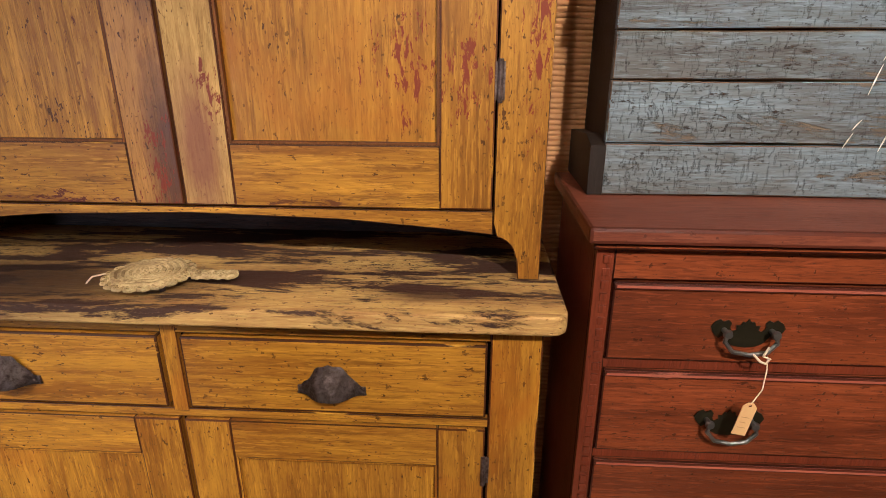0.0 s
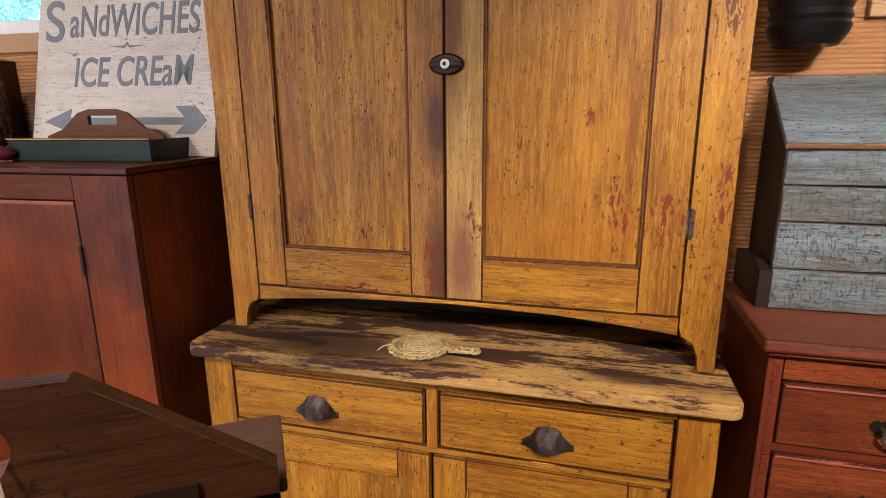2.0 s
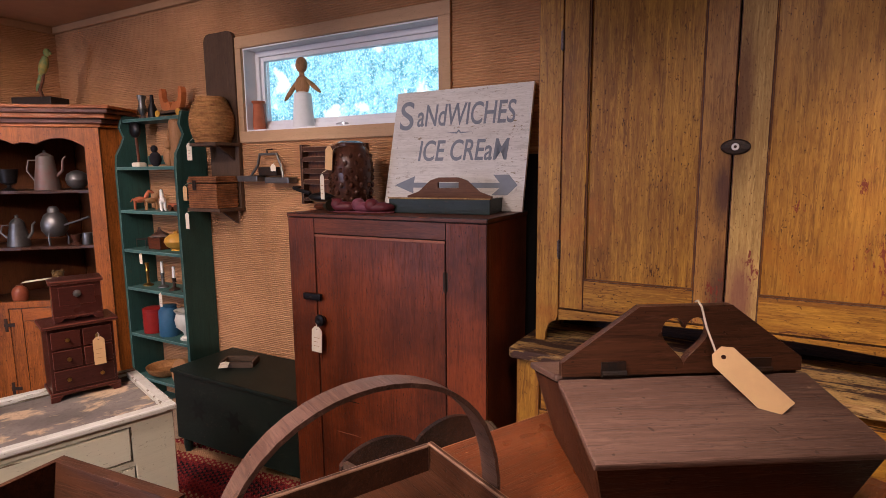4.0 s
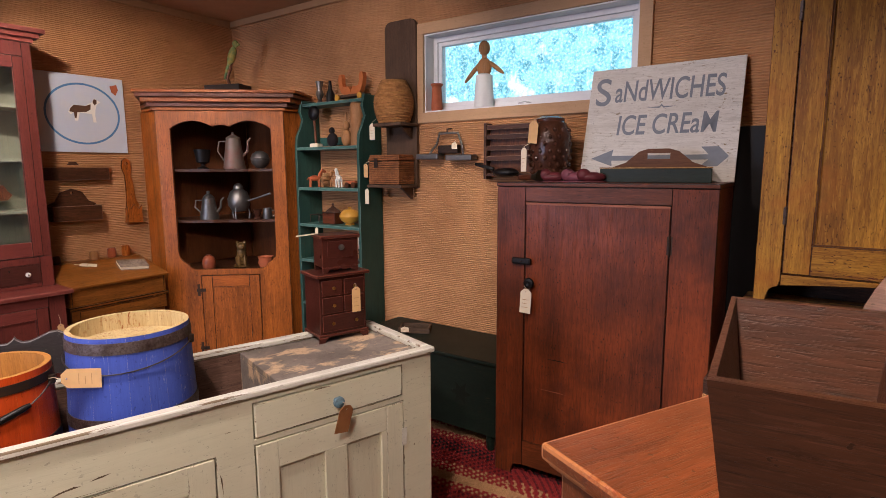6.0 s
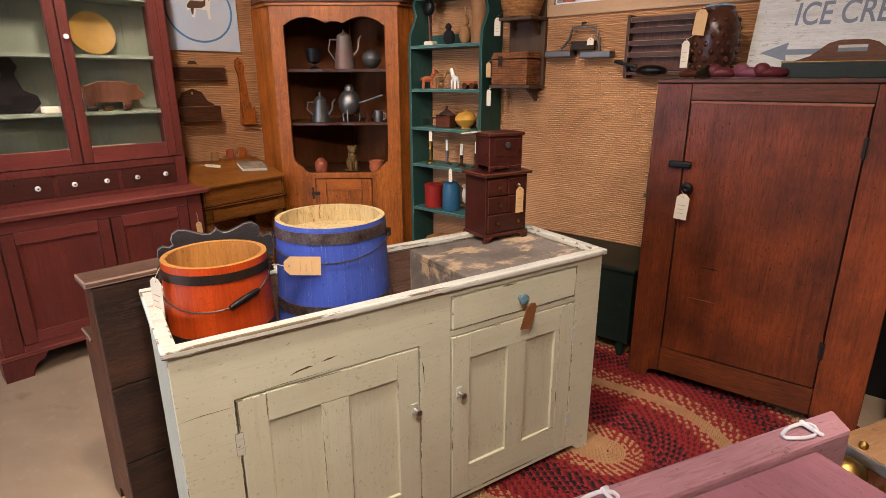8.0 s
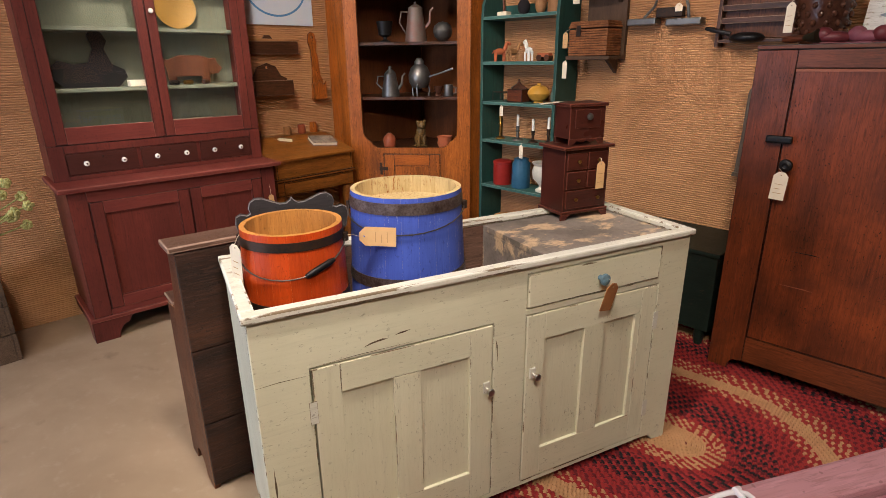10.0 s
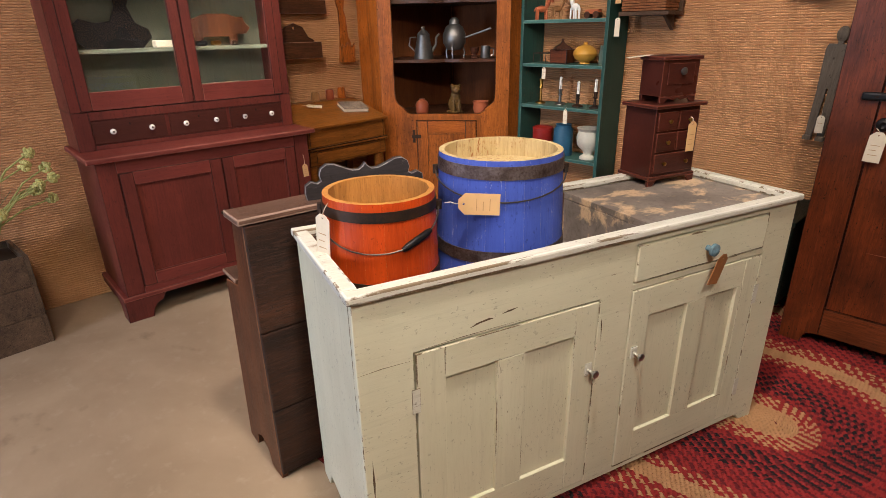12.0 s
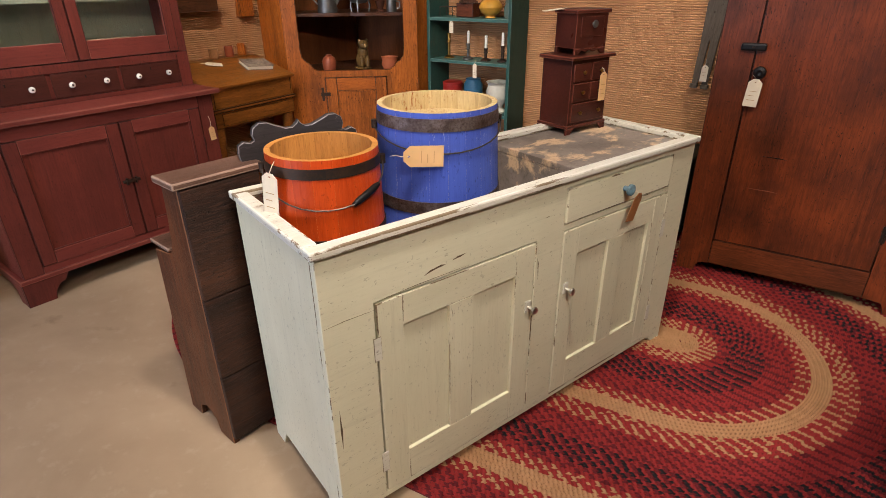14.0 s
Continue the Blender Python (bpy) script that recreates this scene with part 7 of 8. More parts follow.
box("front", (0, 0.295, -0.1, -0.088, 0, 0.1), brown_h, t, 0.003)
box("side", (0, 0.011, -0.0875, -0.0125, 0, 0.1), brown_h, t, 0.002)
box("side", (0.284, 0.295, -0.0875, -0.0125, 0, 0.1), brown_h, t, 0.002)
box("bottom", (0.0115, 0.2835, -0.0875, -0.0125, 0, 0.01), brown_h, t, 0)
t = thing("scrub_board", "orange-brown shaped wooden board hung on the wall", "board", WW @ pose(-0.99, -0.006, 1.185))
board("board_back", [(0.0, 0), (0.105, 0), (0.105, 0.13), (0.085, 0.17), (0.075, 0.3), (0.062, 0.34), (0.072, 0.40), (0.06, 0.455), (0.03, 0.47), (0.005, 0.45), (0.0, 0.40), (0.018, 0.34), (0.02, 0.2)], -0.014, 0, pine_v, t, holes=[arc(0.034, 0.43, 0.009, 0, 330, 10)])
board("pocket", [(0.0, 0), (0.105, 0), (0.105, 0.13), (0.08, 0.1), (0.05, 0.135), (0.02, 0.1), (0.0, 0.125)], -0.055, -0.043, pine_v, t)
boxes("pocket_side", [(0, 0.01, -0.0425, -0.0145, 0, 0.11)], pine_v, t)
boxes("pocket_side", [(0.095, 0.105, -0.0425, -0.0145, 0, 0.11)], pine_v, t)

# ---- slant desk ----
DK = pose(-0.865, 2.262, 0, 0, 0, 97)


def slant_desk():
    t = thing("slant_desk", "small mustard-painted slant-top desk on turned legs", "desk", DK)
    W, D = 0.62, 0.42
    for x in (0.012, W - 0.062):
        for y in (0.015, D - 0.065):
            lathe("leg", [(0.02, 0), (0.026, 0.03), (0.02, 0.06), (0.03, 0.12), (0.033, 0.3), (0.028, 0.5), (0.036, 0.52), (0.036, 0.605), (0, 0.605)], desk_m, t, (x + 0.025, y + 0.025, 0), 14)
    box("frame", (0.0, W, 0.0, D, 0.606, 0.70), desk_m, t, 0.004)
    box("moulding", (-0.012, W + 0.012, -0.014, D + 0.004, 0.7005, 0.722), desk_m, t, 0.006)
    box("drawer", (0.05, W - 0.05, -0.005, -0.0005, 0.62, 0.69), desk_m, t, 0.002)
    board("desk_side", [(0.0, 0.7225), (D, 0.7225), (D, 0.93), (D - 0.09, 0.93), (0.0, 0.835)], -0.014, 0, desk_m, t, turn=Matrix.Rotation(radians(90), 4, "Z"))
    board("desk_side", [(0.0, 0.7225), (D, 0.7225), (D, 0.93), (D - 0.09, 0.93), (0.0, 0.835)], -W, -W + 0.014, desk_m, t, turn=Matrix.Rotation(radians(90), 4, "Z"))
    box("desk_front", (0.0145, W - 0.0145, 0.0, 0.014, 0.7225, 0.835), desk_m, t, 0.002)
    box("desk_back", (0.0145, W - 0.0145, D - 0.014, D, 0.7225, 0.93), desk_m, t, 0.002)
    box("inner_floor", (0.0145, W - 0.0145, 0.0145, D - 0.0145, 0.7225, 0.73), desk_m, t, 0)
    bm = cuboid(bmesh.new(), -0.014, W + 0.014, -0.02, 0.345, 0, 0.016, 0.003)
    bmesh.ops.transform(bm, matrix=pose(0, 0, 0.8385, 16.2, 0, 0), verts=bm.verts)
    part("lid", bm, desk_m, t, "sloping desk lid")
    box("ledge", (-0.012, W + 0.012, D - 0.095, D + 0.004, 0.9345, 0.95), desk_m, t, 0.003)
    return t


slant_desk()
DT = DK @ pose(0, 0, 0.8385, 16.2, 0, 0) @ pose(0, 0, 0.0165)
t = thing("old_book", "worn pale marbled book lying on the desk lid", "book", DT @ pose(0.38, 0.13, 0, 0, 0, -14))
box("pages", (0.004, 0.176, 0.004, 0.126, 0.0035, 0.022), paper_w, t, 0)
boxes("cover", [(0, 0.18, 0, 0.13, 0, 0.003)], plain("marbled_grey_cover", srgb(150, 134, 116), 0.7, dirt=srgb(90, 76, 66), scale=70, amount=0.9), t, 0.001)
boxes("cover", [(0, 0.18, 0, 0.13, 0.0225, 0.0255)], plain("marbled_grey_board", srgb(158, 142, 124), 0.7, dirt=srgb(90, 76, 66), scale=70, amount=0.9), t, 0.001)
tag(DT @ pose(0.2, 0.30, 0.0045, -90, 0, 60), 0.05, 0.1, paper_w, "cream tag lying on the desk", cord=((0, 0, 0.004), (0, 0.0, 0.03)), bars=1)
for i, (x, mm) in enumerate(((0.1, brown_h), (0.34, tan_wood), (0.46, redware), (0.56, pine_v))):
    single(lathe("wooden_cup", [(0.026, 0), (0.03, 0.01), (0.028, 0.05 + 0.008 * i), (0.024, 0.05 + 0.008 * i), (0.022, 0.012), (0, 0.01)], mm, n=16), DK @ pose(x, 0.375, 0.9505), "small turned wooden cup at the back of the desk", "cup", "cups on the desk")


# ---- bucket bench beside the sink ----


def bucket_bench():
    t = thing("step_bench", "dark brown wooden step-shaped bench backed to the sink", "bench", pose(0.812, 1.225, 0, 0, 0, 88))
    L = 0.235
    # profile: y runs from the back (0) to the front (+), mirrored so that the front faces away from the sink
    prof = [(0.0, 0.0), (0.0, 0.905), (0.09, 0.905), (0.10, 0.80), (0.115, 0.71), (0.14, 0.668), (0.18, 0.66), (0.255, 0.65), (0.29, 0.0), (0.22, 0.0), (0.205, 0.05), (0.155, 0.075), (0.10, 0.05), (0.085, 0.0)]
    for x in (0.0, L - 0.022):
        board("end_board", [(a + 0.02, b) for a, b in prof], -x - 0.022, -x, brown_v, t, "worn brown shaped end board", turn=Matrix.Rotation(radians(90), 4, "Z"))
    box("top_shelf", (-0.018, L + 0.018, -0.004, 0.12, 0.9055, 0.925), brown_grey, t, 0.005, "greyed rounded top shelf")
    box("seat_shelf", (-0.004, L + 0.004, 0.17, 0.29, 0.6705, 0.682), brown_grey, t, 0.004)
    box("lower_shelf", (0.0225, L - 0.0225, 0.021, 0.25, 0.22, 0.24), brown_h, t, 0.003)
    box("front_board", (0.0225, L - 0.0225, 0.262, 0.274, 0.08, 0.64), brown_h, t, 0.003)
    for z0, z1 in ((0.03, 0.28), (0.284, 0.56), (0.564, 0.9)):
        box("back_plank", (0.0, L, -0.002, 0.019, z0, z1), black_rough, t, 0.004, "rough blackened back plank")
    return t


bucket_bench()


# ---- black chair with a scalloped crest ----


def chair():
    t = thing("crest_rail_chair", "black painted chair with a scalloped crest rail", "chair", pose(0.50, 1.80, 0, 0, 0, 188))
    half = [(0.0, 1.024), (0.006, 1.014), (0.02, 1.004), (0.04, 1.004), (0.065, 1.014), (0.095, 1.027), (0.118, 1.028), (0.136, 1.016), (0.142, 0.996), (0.137, 0.98), (0.148, 0.974), (0.168, 0.98), (0.184, 0.97), (0.187, 0.945), (0.178, 0.9), (0.12, 0.878), (0.05, 0.89)]
    pts = [(-x, z) for x, z in half[:0:-1]] + half + [(0.0, 0.9)]
    board("crest_rail", pts, 0.19, 0.212, chair_m, t)
    for x in (-0.16, 0.16):
        tube("back_post", [(x, 0.16, 0.44), (x, 0.19, 0.7), (x, 0.2, 0.88)], 0.014, black_p, t, 8)
    for x in (-0.1, 0, 0.1):
        tube("spindle", [(x, 0.165, 0.44), (x, 0.2, 0.86)], 0.008, black_p, t, 8)
    box("seat", (-0.21, 0.21, -0.2, 0.2, 0.42, 0.445), black_p, t, 0.012)
    for x in (-0.17, 0.17):
        for y in (-0.16, 0.16):
            tube("leg", [(x * 1.1, y * 1.12, 0.0), (x, y, 0.42)], [0.012, 0.017], black_p, t, 8)
    for y in (-0.17, 0.17):
        tube("stretcher", [(-0.18, y, 0.18), (0.18, y, 0.18)], 0.009, black_p, t, 8)
    return t


ch = chair()
ch.matrix_world = pose(0.633, 1.675, 0, 0, 0, 252)

# ---- dark green chest by the wall ----
t = thing("blanket_chest", "low dark green painted blanket chest with faded stars", "chest", RM @ pose(1.79, -0.47, 0))
box("body", (0.012, 1.05, 0.012, 0.45, 0.1, 0.508), dkgreen, t, 0.003)
box("lid", (0.0, 1.06, 0.0, 0.46, 0.5085, 0.53), dkgreen, t, 0.005)
for x in (0.04, 0.98):
    for y in (0.03, 0.4):
        lathe("leg", [(0.018, 0), (0.028, 0.06), (0.024, 0.0995), (0, 0.0995)], dkgreen, t, (x + 0.02, y + 0.015, 0), 12)
star_m = plain("faded_dark_motif", srgb(26, 30, 24), 0.5)
for x in (0.22, 0.52, 0.82):
    pts = [((0.075 if k % 2 == 0 else 0.035) * math.cos(math.pi * k / 6) + x, (0.075 if k % 2 == 0 else 0.035) * math.sin(math.pi * k / 6) + 0.31) for k in range(12)]
    board("painted_motif", pts, 0.0108, 0.0116, star_m, t)
t = thing("wooden_frame_box", "small open wooden frame with a tag on the green chest", "frame", RM @ pose(2.05, -0.33, 0.5305, 0, 0, 30))
boxes("slat", [(0, 0.2, 0, 0.014, 0, 0.035)], plank_old, t)
boxes("slat", [(0, 0.2, 0.116, 0.13, 0, 0.035)], plank_old, t)
boxes("slat", [(0, 0.014, 0.0145, 0.1155, 0, 0.035)], plank_old, t)
boxes("slat", [(0.186, 0.2, 0.0145, 0.1155, 0, 0.035)], plank_old, t)
tag(RM @ pose(2.09, -0.315, 0.572, -84, 0, 40), 0.05, 0.08, paper_w, "cream tag lying on the wooden frame", cord=((0, 0, 0.004), (0, 0.0, 0.02)), bars=1)

# ---- stacked goods in the aisle ----
TR = pose(2.683, 1.765, 0, 0, 0, -23)
t = thing("tall_pine_chest", "orange-brown pine chest with a worn moulded top", "chest", TR)
box("body", (0.02, 0.50, 0.02, 1.23, 0.06, 1.168), trunk_m, t, 0.004)
box("lid", (0.0, 0.52, 0.0, 1.25, 1.1765, 1.2), trunk_m, t, 0.006, "shiny orange-brown lid with chipped edge")
box("moulding", (0.008, 0.512, 0.008, 1.242, 1.1685, 1.1762), trunk_m, t, 0.003)
box("plinth", (0.0, 0.52, 0.0, 1.25, 0.0, 0.0595), trunk_m, t, 0.006)
tube("end_handle", [(-0.002, 0.40, 1.13), (-0.03, 0.41, 1.1), (-0.035, 0.46, 1.09), (-0.03, 0.51, 1.1), (-0.002, 0.52, 1.13)], 0.008, iron, t, 8)


def knife_box():
    t = thing("knife_box", "dark brown lidded knife box with a heart cut-out handle", "box", pose(3.182, 2.475, 1.2, 0, 0, 36.5))
    W = 0.379
    heart = []
    cx, cz, s = 0.19, 0.223, 0.0027
    for k in range(40):
        a = 2 * math.pi * k / 40
        heart.append((cx + s * 16 * math.sin(a) ** 3 * 0.85, cz + s * (13 * math.cos(a) - 5 * math.cos(2 * a) - 2 * math.cos(3 * a) - math.cos(4 * a)) * 0.95))
    board("handle_board", [(0.0, 0.165), (W, 0.165), (W, 0.186), (0.262, 0.272), (0.118, 0.272), (0.0, 0.186)], -0.0075, 0.0075, brown_h, t, "peaked board with heart-shaped hole", [heart])
    for sgn in (-1, 1):
        bm = cuboid(bmesh.new(), -0.006, W + 0.006, 0, 0.178, 0, 0.011, 0.003)
        if sgn < 0:
            m = pose(W, -0.008, 0.152, 0, 0, 180) @ pose(0, 0, 0, -13.5, 0, 0)
        else:
            m = pose(0, 0.008, 0.152, -13.5, 0, 0)
        bmesh.ops.transform(bm, matrix=m, verts=bm.verts)
        lid = part("lid", bm, brown_grey, t, "greyed sloping lid")
        for x in (0.06, W - 0.09):
            bm = cuboid(bmesh.new(), x, x + 0.038, sgn * 0.0095, sgn * 0.0125, 0.172, 0.188)
            tube_bm([(x, sgn * 0.014, 0.17), (x + 0.038, sgn * 0.014, 0.17)], 0.005, 8, bm)
            part("hinge", bm, iron, lid)
    for sgn in (-1, 1):
        bm = bmesh.new()
        q = [(0.0, 0.172, 0.11), (W, 0.172, 0.11), (W - 0.03, 0.135, 0.0), (0.03, 0.135, 0.0)]
        a = [bm.verts.new((x, sgn * y, z)) for x, y, z in q]
        b = [bm.verts.new((x, sgn * (y - 0.011), z)) for x, y, z in q]
        bm.faces.new(a)
        bm.faces.new(b[::-1])
        for i in range(4):
            bm.faces.new((a[i], a[(i + 1) % 4], b[(i + 1) % 4], b[i]))
        part("side_board", bm, brown_h, t)
    for x, dx in ((0.0, 1), (W, -1)):
        bm = bmesh.new()
        q = [(0, -0.16, 0.11), (0, 0.0, 0.15), (0, 0.16, 0.11), (dx * 0.03, 0.123, 0.0), (dx * 0.03, -0.123, 0.0)]
        a = [bm.verts.new((x + px, y, z)) for px, y, z in q]
        b = [bm.verts.new((x + px + dx * 0.011, y, z)) for px, y, z in q]
        bm.faces.new(a)
        bm.faces.new(b[::-1])
        for i in range(5):
            bm.faces.new((a[i], a[(i + 1) % 5], b[(i + 1) % 5], b[i]))
        part("end_board", bm, brown_v, t)
    box("bottom", (0.045, W - 0.045, -0.12, 0.12, 0.0, 0.01), brown_h, t, 0)
    return t


knife_box()
KB = pose(3.182, 2.475, 1.2, 0, 0, 36.5)
t = thing("price_tag", "large manila price tag tied to the heart handle", "tag", KB @ pose(0.225, -0.035, 0.21))
bm = outline([(-0.02, -0.115), (0.02, -0.115), (0.02, -0.012), (0.009, 0), (-0.009, 0), (-0.02, -0.012)], [arc(0, -0.013, 0.0035, 0, 330, 10)])
g = bmesh.ops.extrude_face_region(bm, geom=bm.faces[:])
bmesh.ops.translate(bm, vec=(0, 0.0012, 0), verts=[v for v in g["geom"] if isinstance(v, bmesh.types.BMVert)])
bmesh.ops.transform(bm, matrix=pose(0, 0, 0, -38, -42, 0), verts=bm.verts)
part("card", bm, paper, t)
tube("string", [(0.004, 0.004, -0.01), (-0.006, 0.02, 0.03), (-0.012, 0.026, 0.06), (-0.014, 0.034, 0.068), (-0.012, 0.045, 0.064)], 0.0016, string_m, t, 6)


def bent_carrier():
    t = thing("bentwood_carrier", "dark wooden carrier box with an arched bentwood handle", "box", TR @ pose(0.055, 0.335, 1.2005, 0, 0, 0))
    W, D, H = 0.3, 0.36, 0.05
    for y in (0, D - 0.01):
        box("long_side", (0, W, y, y + 0.01, 0, H), brown_h, t, 0.003)
    for x in (0, W - 0.01):
        box("short_side", (x, x + 0.01, 0.0105, D - 0.0105, 0, H), brown_h, t, 0.003)
    box("bottom", (0.0105, W - 0.0105, 0.0105, D - 0.0105, 0, 0.008), brown_h, t, 0)
    bm = bmesh.new()
    prev = None
    for i in range(25):
        a = math.pi * i / 24
        sn = max(0.0, math.sin(a)) ** 0.72
        y1, z1 = D / 2 + (D / 2 + 0.006) * math.cos(a), 0.012 + 0.223 * sn
        y2, z2 = D / 2 + (D / 2 + 0.001) * math.cos(a), 0.012 + 0.217 * sn
        r = [bm.verts.new((W * 0.49 + dx, yy, zz)) for dx, yy, zz in ((-0.017, y1, z1), (0.017, y1, z1), (0.017, y2, z2), (-0.017, y2, z2))]
        if prev:
            for k in range(4):
                bm.faces.new((prev[k], prev[(k + 1) % 4], r[(k + 1) % 4], r[k]))
        else:
            bm.faces.new(r[::-1])
        prev = r
    bm.faces.new(prev)
    part("bent_handle", bm, brown_grey, t, "greyed bent hoop handle", True)
    return t


bent_carrier()
t = thing("round_sieve", "round tan bentwood sieve lying in the carrier box", "sieve", TR @ pose(0.205, 0.47, 1.2092))
lathe("hoop", [(0.098, 0.0), (0.1, 0.001), (0.1, 0.036), (0.097, 0.038), (0.093, 0.036), (0.093, 0.001), (0.098, 0.0)], tan_wood, t, n=40, cap=False)
lathe("mesh_floor", [(0.0925, 0.006), (0.0925, 0.008), (0, 0.008)], pewter, t, n=32)
t = thing("dough_box", "dark grey-brown open box with flared sides", "box", pose(2.919, 1.60, 1.2005, 0, 0, 9))
for pts in ([(0, 0), (0.17, 0)], [(0.17, 0), (0.17, 0.33)], [(0.17, 0.33), (0, 0.33)], [(0, 0.33), (0, 0)]):
    (xa, ya), (xb, yb) = pts
    cx, cy, e, z1 = 0.085, 0.165, 0.05, 0.195
    f = lambda x, y, k: (cx + (x - cx) * k, cy + (y - cy) * k)
    bm = bmesh.new()
    o = [(*f(xa, ya, 0.72), 0.0), (*f(xb, yb, 0.72), 0.0), (xb, yb, z1), (xa, ya, z1)]
    i_ = [(*f(x, y, 0.93), z) for x, y, z in o]
    va, vb = [bm.verts.new(p) for p in o], [bm.verts.new(p) for p in i_]
    bm.faces.new(va)
    bm.faces.new(vb[::-1])
    for k in range(4):
        bm.faces.new((va[k], va[(k + 1) % 4], vb[(k + 1) % 4], vb[k]))
    part("flared_side", bm, brown_h, t)
box("bottom", (0.033, 0.137, 0.06, 0.27, 0.0, 0.01), brown_h, t, 0)

# mauve chest in front of it
PK = pose(2.537, 1.695, 0, 0, 0, -23 - 90)


def mauve_chest():
    t = thing("mauve_chest", "tall chest with a mauve painted lid and hooked cleats", "chest", PK)
    W, D = 0.5, 0.38
    box("body", (0.06, W - 0.03, 0.03, D - 0.02, 0.0, 0.995), brown_v, t, 0.004)
    box("lid", (0.034, W, 0.036, D, 0.9955, 1.022), pink_m, t, 0.004, "mauve painted lid")
    plan("cleat", [(-0.062, -0.008), (W + 0.02, -0.008), (W + 0.02, 0.0355), (-0.036, 0.0355)], 0.962, 1.034, pink_edge, t, "lighter rubbed lid cleat", 0.005)
    for x in (0.035, 0.372):
        bm = tube_bm([(x + 0.03 * math.cos(a) + 0.004, 0.014 + 0.0125 * math.sin(a), 1.0375 + 0.002 * math.sin(2 * a)) for a in [2 * math.pi * k / 16 for k in range(17)]], 0.0026, 7)
        tube_bm([(x - 0.024, -0.002, 1.036), (x - 0.014, 0.002, 1.041), (x - 0.012, 0.022, 1.041), (x - 0.02, 0.03, 1.036)], 0.003, 7, bm)
        part("hook_latch", bm, zinc_m, t, "bright bent wire latch", True)
    tube("staple", [(0.2, 0.08, 1.0225), (0.205, 0.08, 1.03), (0.22, 0.085, 1.03), (0.225, 0.085, 1.0225)], 0.002, iron, t, 6)
    return t


mauve_chest()
t = thing("bell_board", "pale stained board with brass shop bells along its edge", "bells", pose(2.553, 1.885, 0, 0, 0, -23))
stained = wood("pale_stained_board", srgb(150, 114, 78), srgb(96, 64, 40), "y", 0.5, worn=srgb(84, 54, 34), wear=-0.02, fleck=0.8)
box("shelf_board", (0.0, 0.155, 0.0, 0.40, 0.905, 0.92), stained, t, 0.003)
box("bell_rail", (0.0, 0.155, -0.052, -0.001, 0.852, 0.86), pewter, t, 0.001, "thin grey lower strip")
box("edge_strip", (0.0, 0.155, -0.003, -0.0004, 0.9, 0.919), pewter, t, 0.0008, "thin grey edge strip")
for x in (0.042, 0.118):
    bm = lathe_bm([(0.0, 0.03), (0.012, 0.029), (0.026, 0.018), (0.032, 0.0), (0.0315, -0.004), (0.0, -0.004)], 24, (x, -0.03, 0.884))
    part("bell", bm, brass, t, "round domed brass bell", True)
    part("stud", blob(bmesh.new(), (x - 0.004, 0.012, 0.924), (0.0075, 0.0075, 0.008)), brass, t, "", True)
    part("stud", blob(bmesh.new(), (x + 0.036, -0.032, 0.864), (0.0075, 0.0075, 0.008)), brass, t, "", True)
    tube("post", [(x, -0.03, 0.8602), (x, -0.03, 0.882)], 0.005, brass, t, 8)
box("stand", (0.02, 0.15, 0.02, 0.38, 0.0, 0.9045), brown_v, t, 0.003)
box("front_board", (0.02, 0.15, -0.0005, 0.0195, 0.0, 0.9), brown_v, t, 0.002)
board("rail_bracket", [(-0.05, 0.8515), (-0.001, 0.8515), (-0.001, 0.78)], -0.09, -0.075, brown_v, t, turn=Matrix.Rotation(radians(90), 4, "Z"))

# scalloped tray on a low stand beyond the tall chest
t = thing("scalloped_tray", "dark tray with a scalloped gallery on a brown stand", "tray", TR @ pose(-0.25, 0.66, 0))
box("stand", (0.03, 0.21, 0.03, 0.33, 0.0, 1.0245), brown_v, t, 0.004)
box("tray_bottom", (0.0, 0.235, 0.0, 0.36, 1.025, 1.045), tan_wood, t, 0.004)
turn = Matrix.Rotation(radians(90), 4, "Z")
pts = [(0.0, 1.0455)] + [(0.36 * i / 30, 1.08 + 0.035 * abs(math.sin(math.pi * i / 15)) ** 0.7) for i in range(31)] + [(0.36, 1.0455)]
board("gallery", pts, -0.014, -0.002, black_rough, t, turn=turn)
pts = [(0.015, 1.0455), (0.015, 1.09), (0.06, 1.1), (0.12, 1.075), (0.18, 1.065), (0.23, 1.06), (0.23, 1.0455)]
board("end_rim", pts, 0.004, 0.014, post_m, t)
board("end_rim", pts, 0.346, 0.356, post_m, t)
tube("wire_handle", [(0.02, -0.005, 1.03), (-0.005, -0.05, 1.015), (0.02, -0.09, 1.01), (0.1, -0.1, 1.012), (0.14, -0.05, 1.025), (0.14, -0.005, 1.03)], 0.004, pewter, t, 6)

# black sheet added where the wall between the two cupboards is only in shade
t = thing("leaning_board", "tall black sheet added to darken the unlit gap between the cupboards", "board", RM @ pose(3.80, -0.024, 0))
box("plank", (0, 0.19, 0, 0.014, 0, 1.75), black_p, t, 0.002)

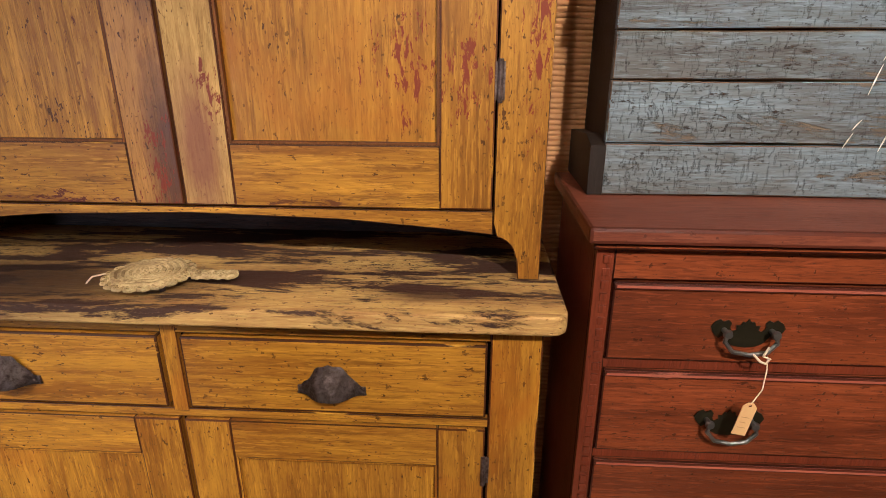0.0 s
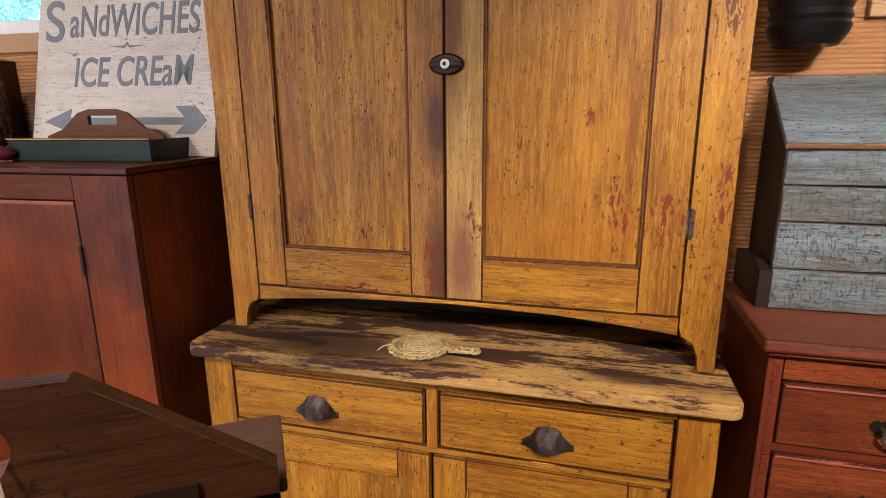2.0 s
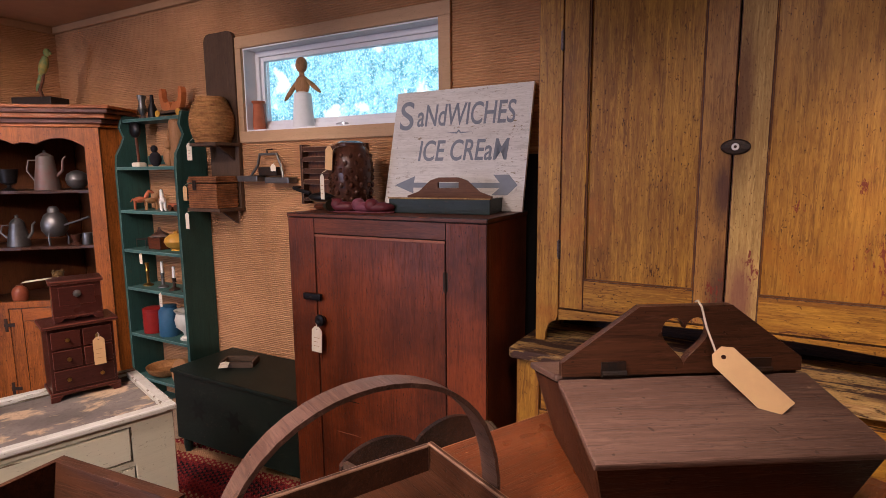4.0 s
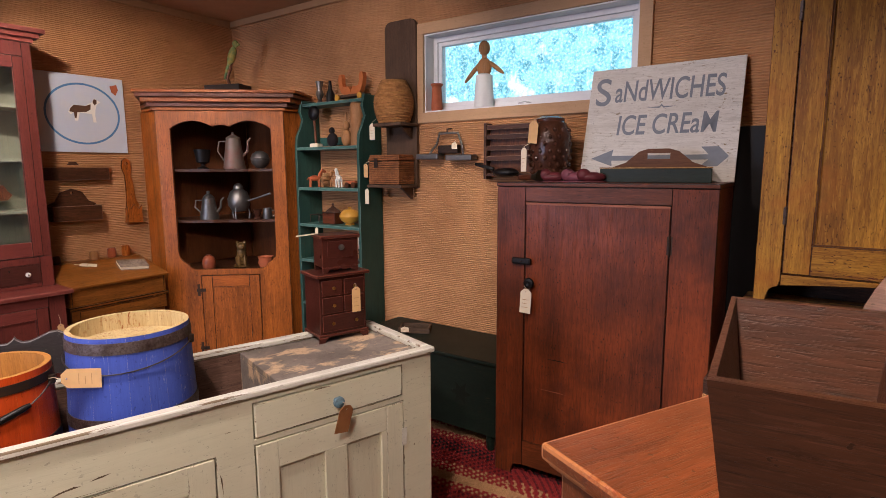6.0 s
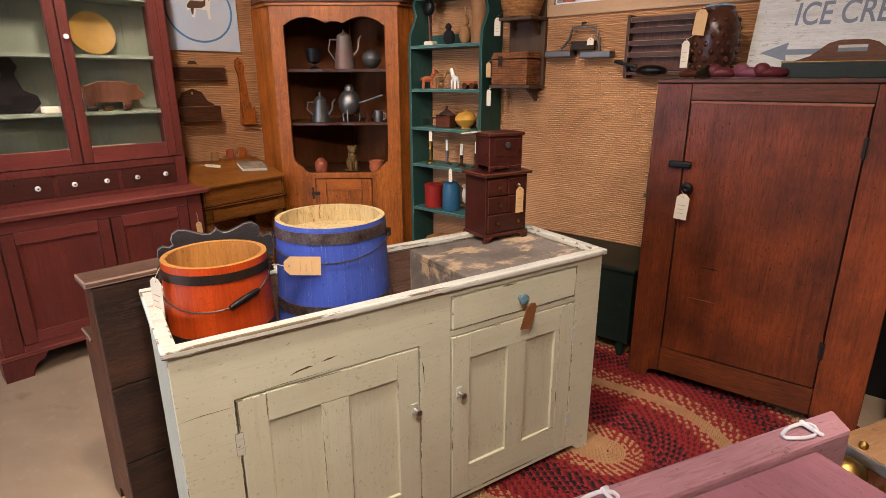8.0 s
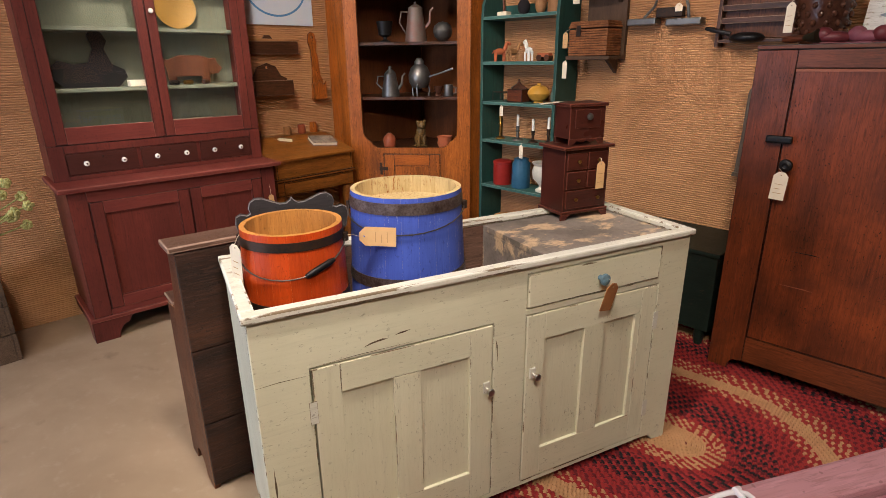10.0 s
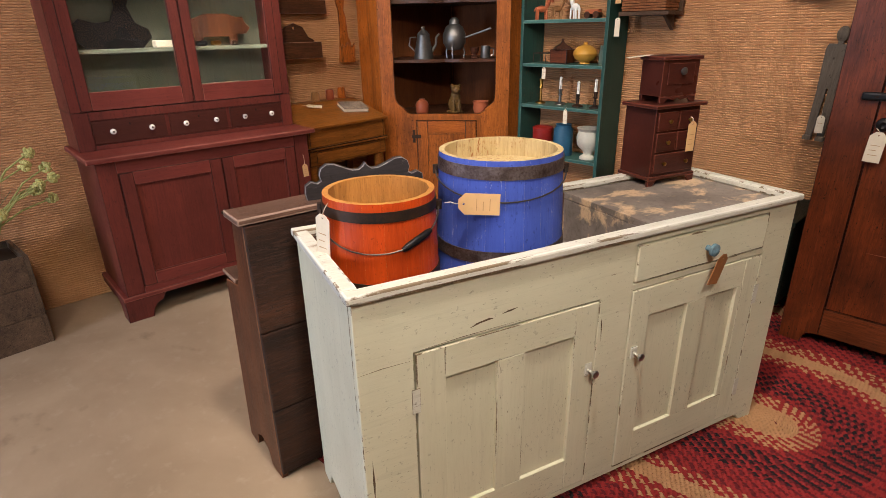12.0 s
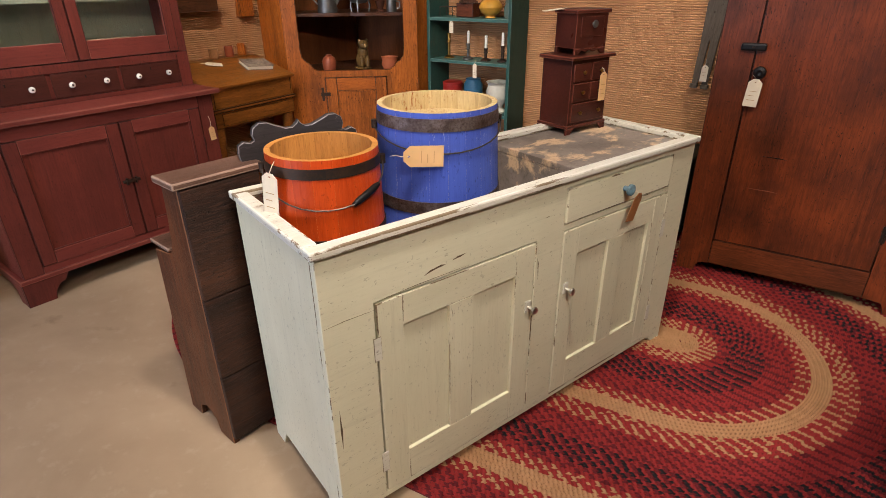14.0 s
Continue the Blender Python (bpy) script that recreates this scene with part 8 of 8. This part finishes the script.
# ---- plant in a crate ----
PL = pose(-0.945, 0.575, 0, 0, 0, 8)
t = thing("plank_planter", "tall weathered plank planter box on the floor", "planter", PL)
for s, (x0, x1, y0, y1) in enumerate(((-0.17, 0.17, -0.17, -0.15), (-0.17, 0.17, 0.15, 0.17), (-0.17, -0.15, -0.1495, 0.1495), (0.15, 0.17, -0.1495, 0.1495))):
    for z in (0.0, 0.152, 0.304):
        box("plank", (x0, x1, y0, y1, z, z + 0.149), plank_old, t, 0.003)
box("soil", (-0.149, 0.149, -0.149, 0.149, 0.02, 0.42), plain("dark_soil", srgb(52, 40, 30), 0.95), t, 0)
t = thing("dried_seed_heads", "tall dried green stems with round seed heads", "plant", PL @ pose(0, 0, 0.42))
rnd = random.Random(9)
for i in range(9):
    x, y = rnd.uniform(-0.08, 0.08), rnd.uniform(-0.08, 0.08)
    dx, dy, h = rnd.uniform(0.0, 0.22), rnd.uniform(0.08, 0.42), rnd.uniform(0.24, 0.52)
    st = tube("stem", [(x, y, -0.02), (x + dx * 0.25, y + dy * 0.25, h * 0.5), (x + dx * 0.65, y + dy * 0.65, h * 0.85), (x + dx, y + dy, h)], [0.006, 0.0055, 0.005, 0.004], stem_m, t, 6)
    bm = bmesh.new()
    for k in range(26):
        a, b = rnd.uniform(0, 6.28), math.acos(rnd.uniform(-1, 1))
        blob(bm, (x + dx + 0.02 * math.sin(b) * math.cos(a), y + dy + 0.02 * math.sin(b) * math.sin(a), h + 0.02 * math.cos(b)), (0.009, 0.009, 0.009), (0, 0, 0), 6)
    part("seed_head", bm, plain("seed_head", srgb(190, 186, 118), 0.8) if i == 0 else bpy.data.materials["seed_head"], st, "round pale green seed head", True)
leaf_m = plain("dry_leaf", srgb(112, 128, 84), 0.7)
for i in range(8):
    a = rnd.uniform(0, 6.28)
    h = rnd.uniform(0.2, 0.45)
    bm = bmesh.new()
    prev = None
    for k in range(7):
        f = k / 6
        w = 0.014 * math.sin(math.pi * (0.15 + 0.85 * f)) + 0.001
        c = Vector((0.05 * math.cos(a) + 0.16 * f * f * math.cos(a), 0.05 * math.sin(a) + 0.16 * f * f * math.sin(a), h * f))
        s = Vector((-math.sin(a), math.cos(a), 0)) * w
        r = (bm.verts.new(c - s), bm.verts.new(c + Vector((0, 0, 0.004))), bm.verts.new(c + s))
        if prev:
            bm.faces.new((prev[0], prev[1], r[1], r[0]))
            bm.faces.new((prev[1], prev[2], r[2], r[1]))
        prev = r
    bmesh.ops.solidify(bm, geom=bm.faces[:], thickness=0.001)
    part("leaf", bm, leaf_m, t, "", True)


# ---- flat carved wooden figure on the north wall ----
bm = bmesh.new()
blob(bm, (0, -0.02, 0.5), (0.027, 0.014, 0.036))
cuboid(bm, -0.012, 0.012, -0.026, -0.012, 0.455, 0.475, 0.003)
for pts, y0, y1 in (([(-0.045, 0.455), (0.045, 0.455), (0.052, 0.43), (0.044, 0.25), (-0.044, 0.25), (-0.052, 0.43)], -0.03, -0.008),
                    ([(-0.043, 0.252), (-0.004, 0.252), (-0.008, 0.1), (-0.012, 0.02), (-0.04, 0.02), (-0.042, 0.1)], -0.028, -0.01),
                    ([(0.004, 0.252), (0.043, 0.252), (0.042, 0.1), (0.04, 0.02), (0.012, 0.02), (0.008, 0.1)], -0.028, -0.01)):
    lo = [bm.verts.new((x, y0, z)) for x, z in pts]
    hi = [bm.verts.new((x, y1, z)) for x, z in pts]
    bm.faces.new(lo)
    bm.faces.new(hi[::-1])
    for k in range(len(pts)):
        bm.faces.new((lo[k], lo[(k + 1) % len(pts)], hi[(k + 1) % len(pts)], hi[k]))
for x in (-0.028, 0.028):
    cuboid(bm, x - 0.018, x + 0.02, -0.045, -0.008, 0.0, 0.022, 0.004)
tube_bm([(0, 0.01, 0.44), (0, -0.012, 0.44)], 0.003, 6, bm)
single(part("carved_figure", bm, wood("grey_worn_carving", srgb(112, 100, 84), srgb(52, 44, 38), "z", 0.6, chip=srgb(60, 44, 34), chips=0.2)), RM @ pose(2.742, -0.004, 0.84, 0, 3, 0), "flat grey-brown carved wooden figure hung on the corrugated wall", "carving")
tag(RM @ pose(2.762, -0.05, 0.965), 0.035, 0.085, paper_w, "cream price tag hanging on the carved figure", cord=((0, 0, 0.0), (-0.004, 0.012, 0.02), (-0.006, 0.018, 0.03)), bars=2)

# ---- log slice beside the green chest ----
t = thing("log_slice", "pale weathered log slice standing on the floor by the chest", "log", RM @ pose(1.62, -0.33, 0, 0, 0, 12))
bm = lathe_bm([(0.0, -0.05), (0.125, -0.05), (0.135, -0.03), (0.135, 0.03), (0.125, 0.05), (0.0, 0.05)], 22, squash=(1.0, 0.92))
bmesh.ops.transform(bm, matrix=Matrix.Translation((0, 0, 0.124)) @ Matrix.Rotation(radians(90), 4, "X"), verts=bm.verts)
part("trunk_slice", bm, wood("weathered_log_end", srgb(168, 140, 108), srgb(104, 78, 54), "y", 0.75, chip=srgb(70, 50, 36), chips=0.4), t, "", True)
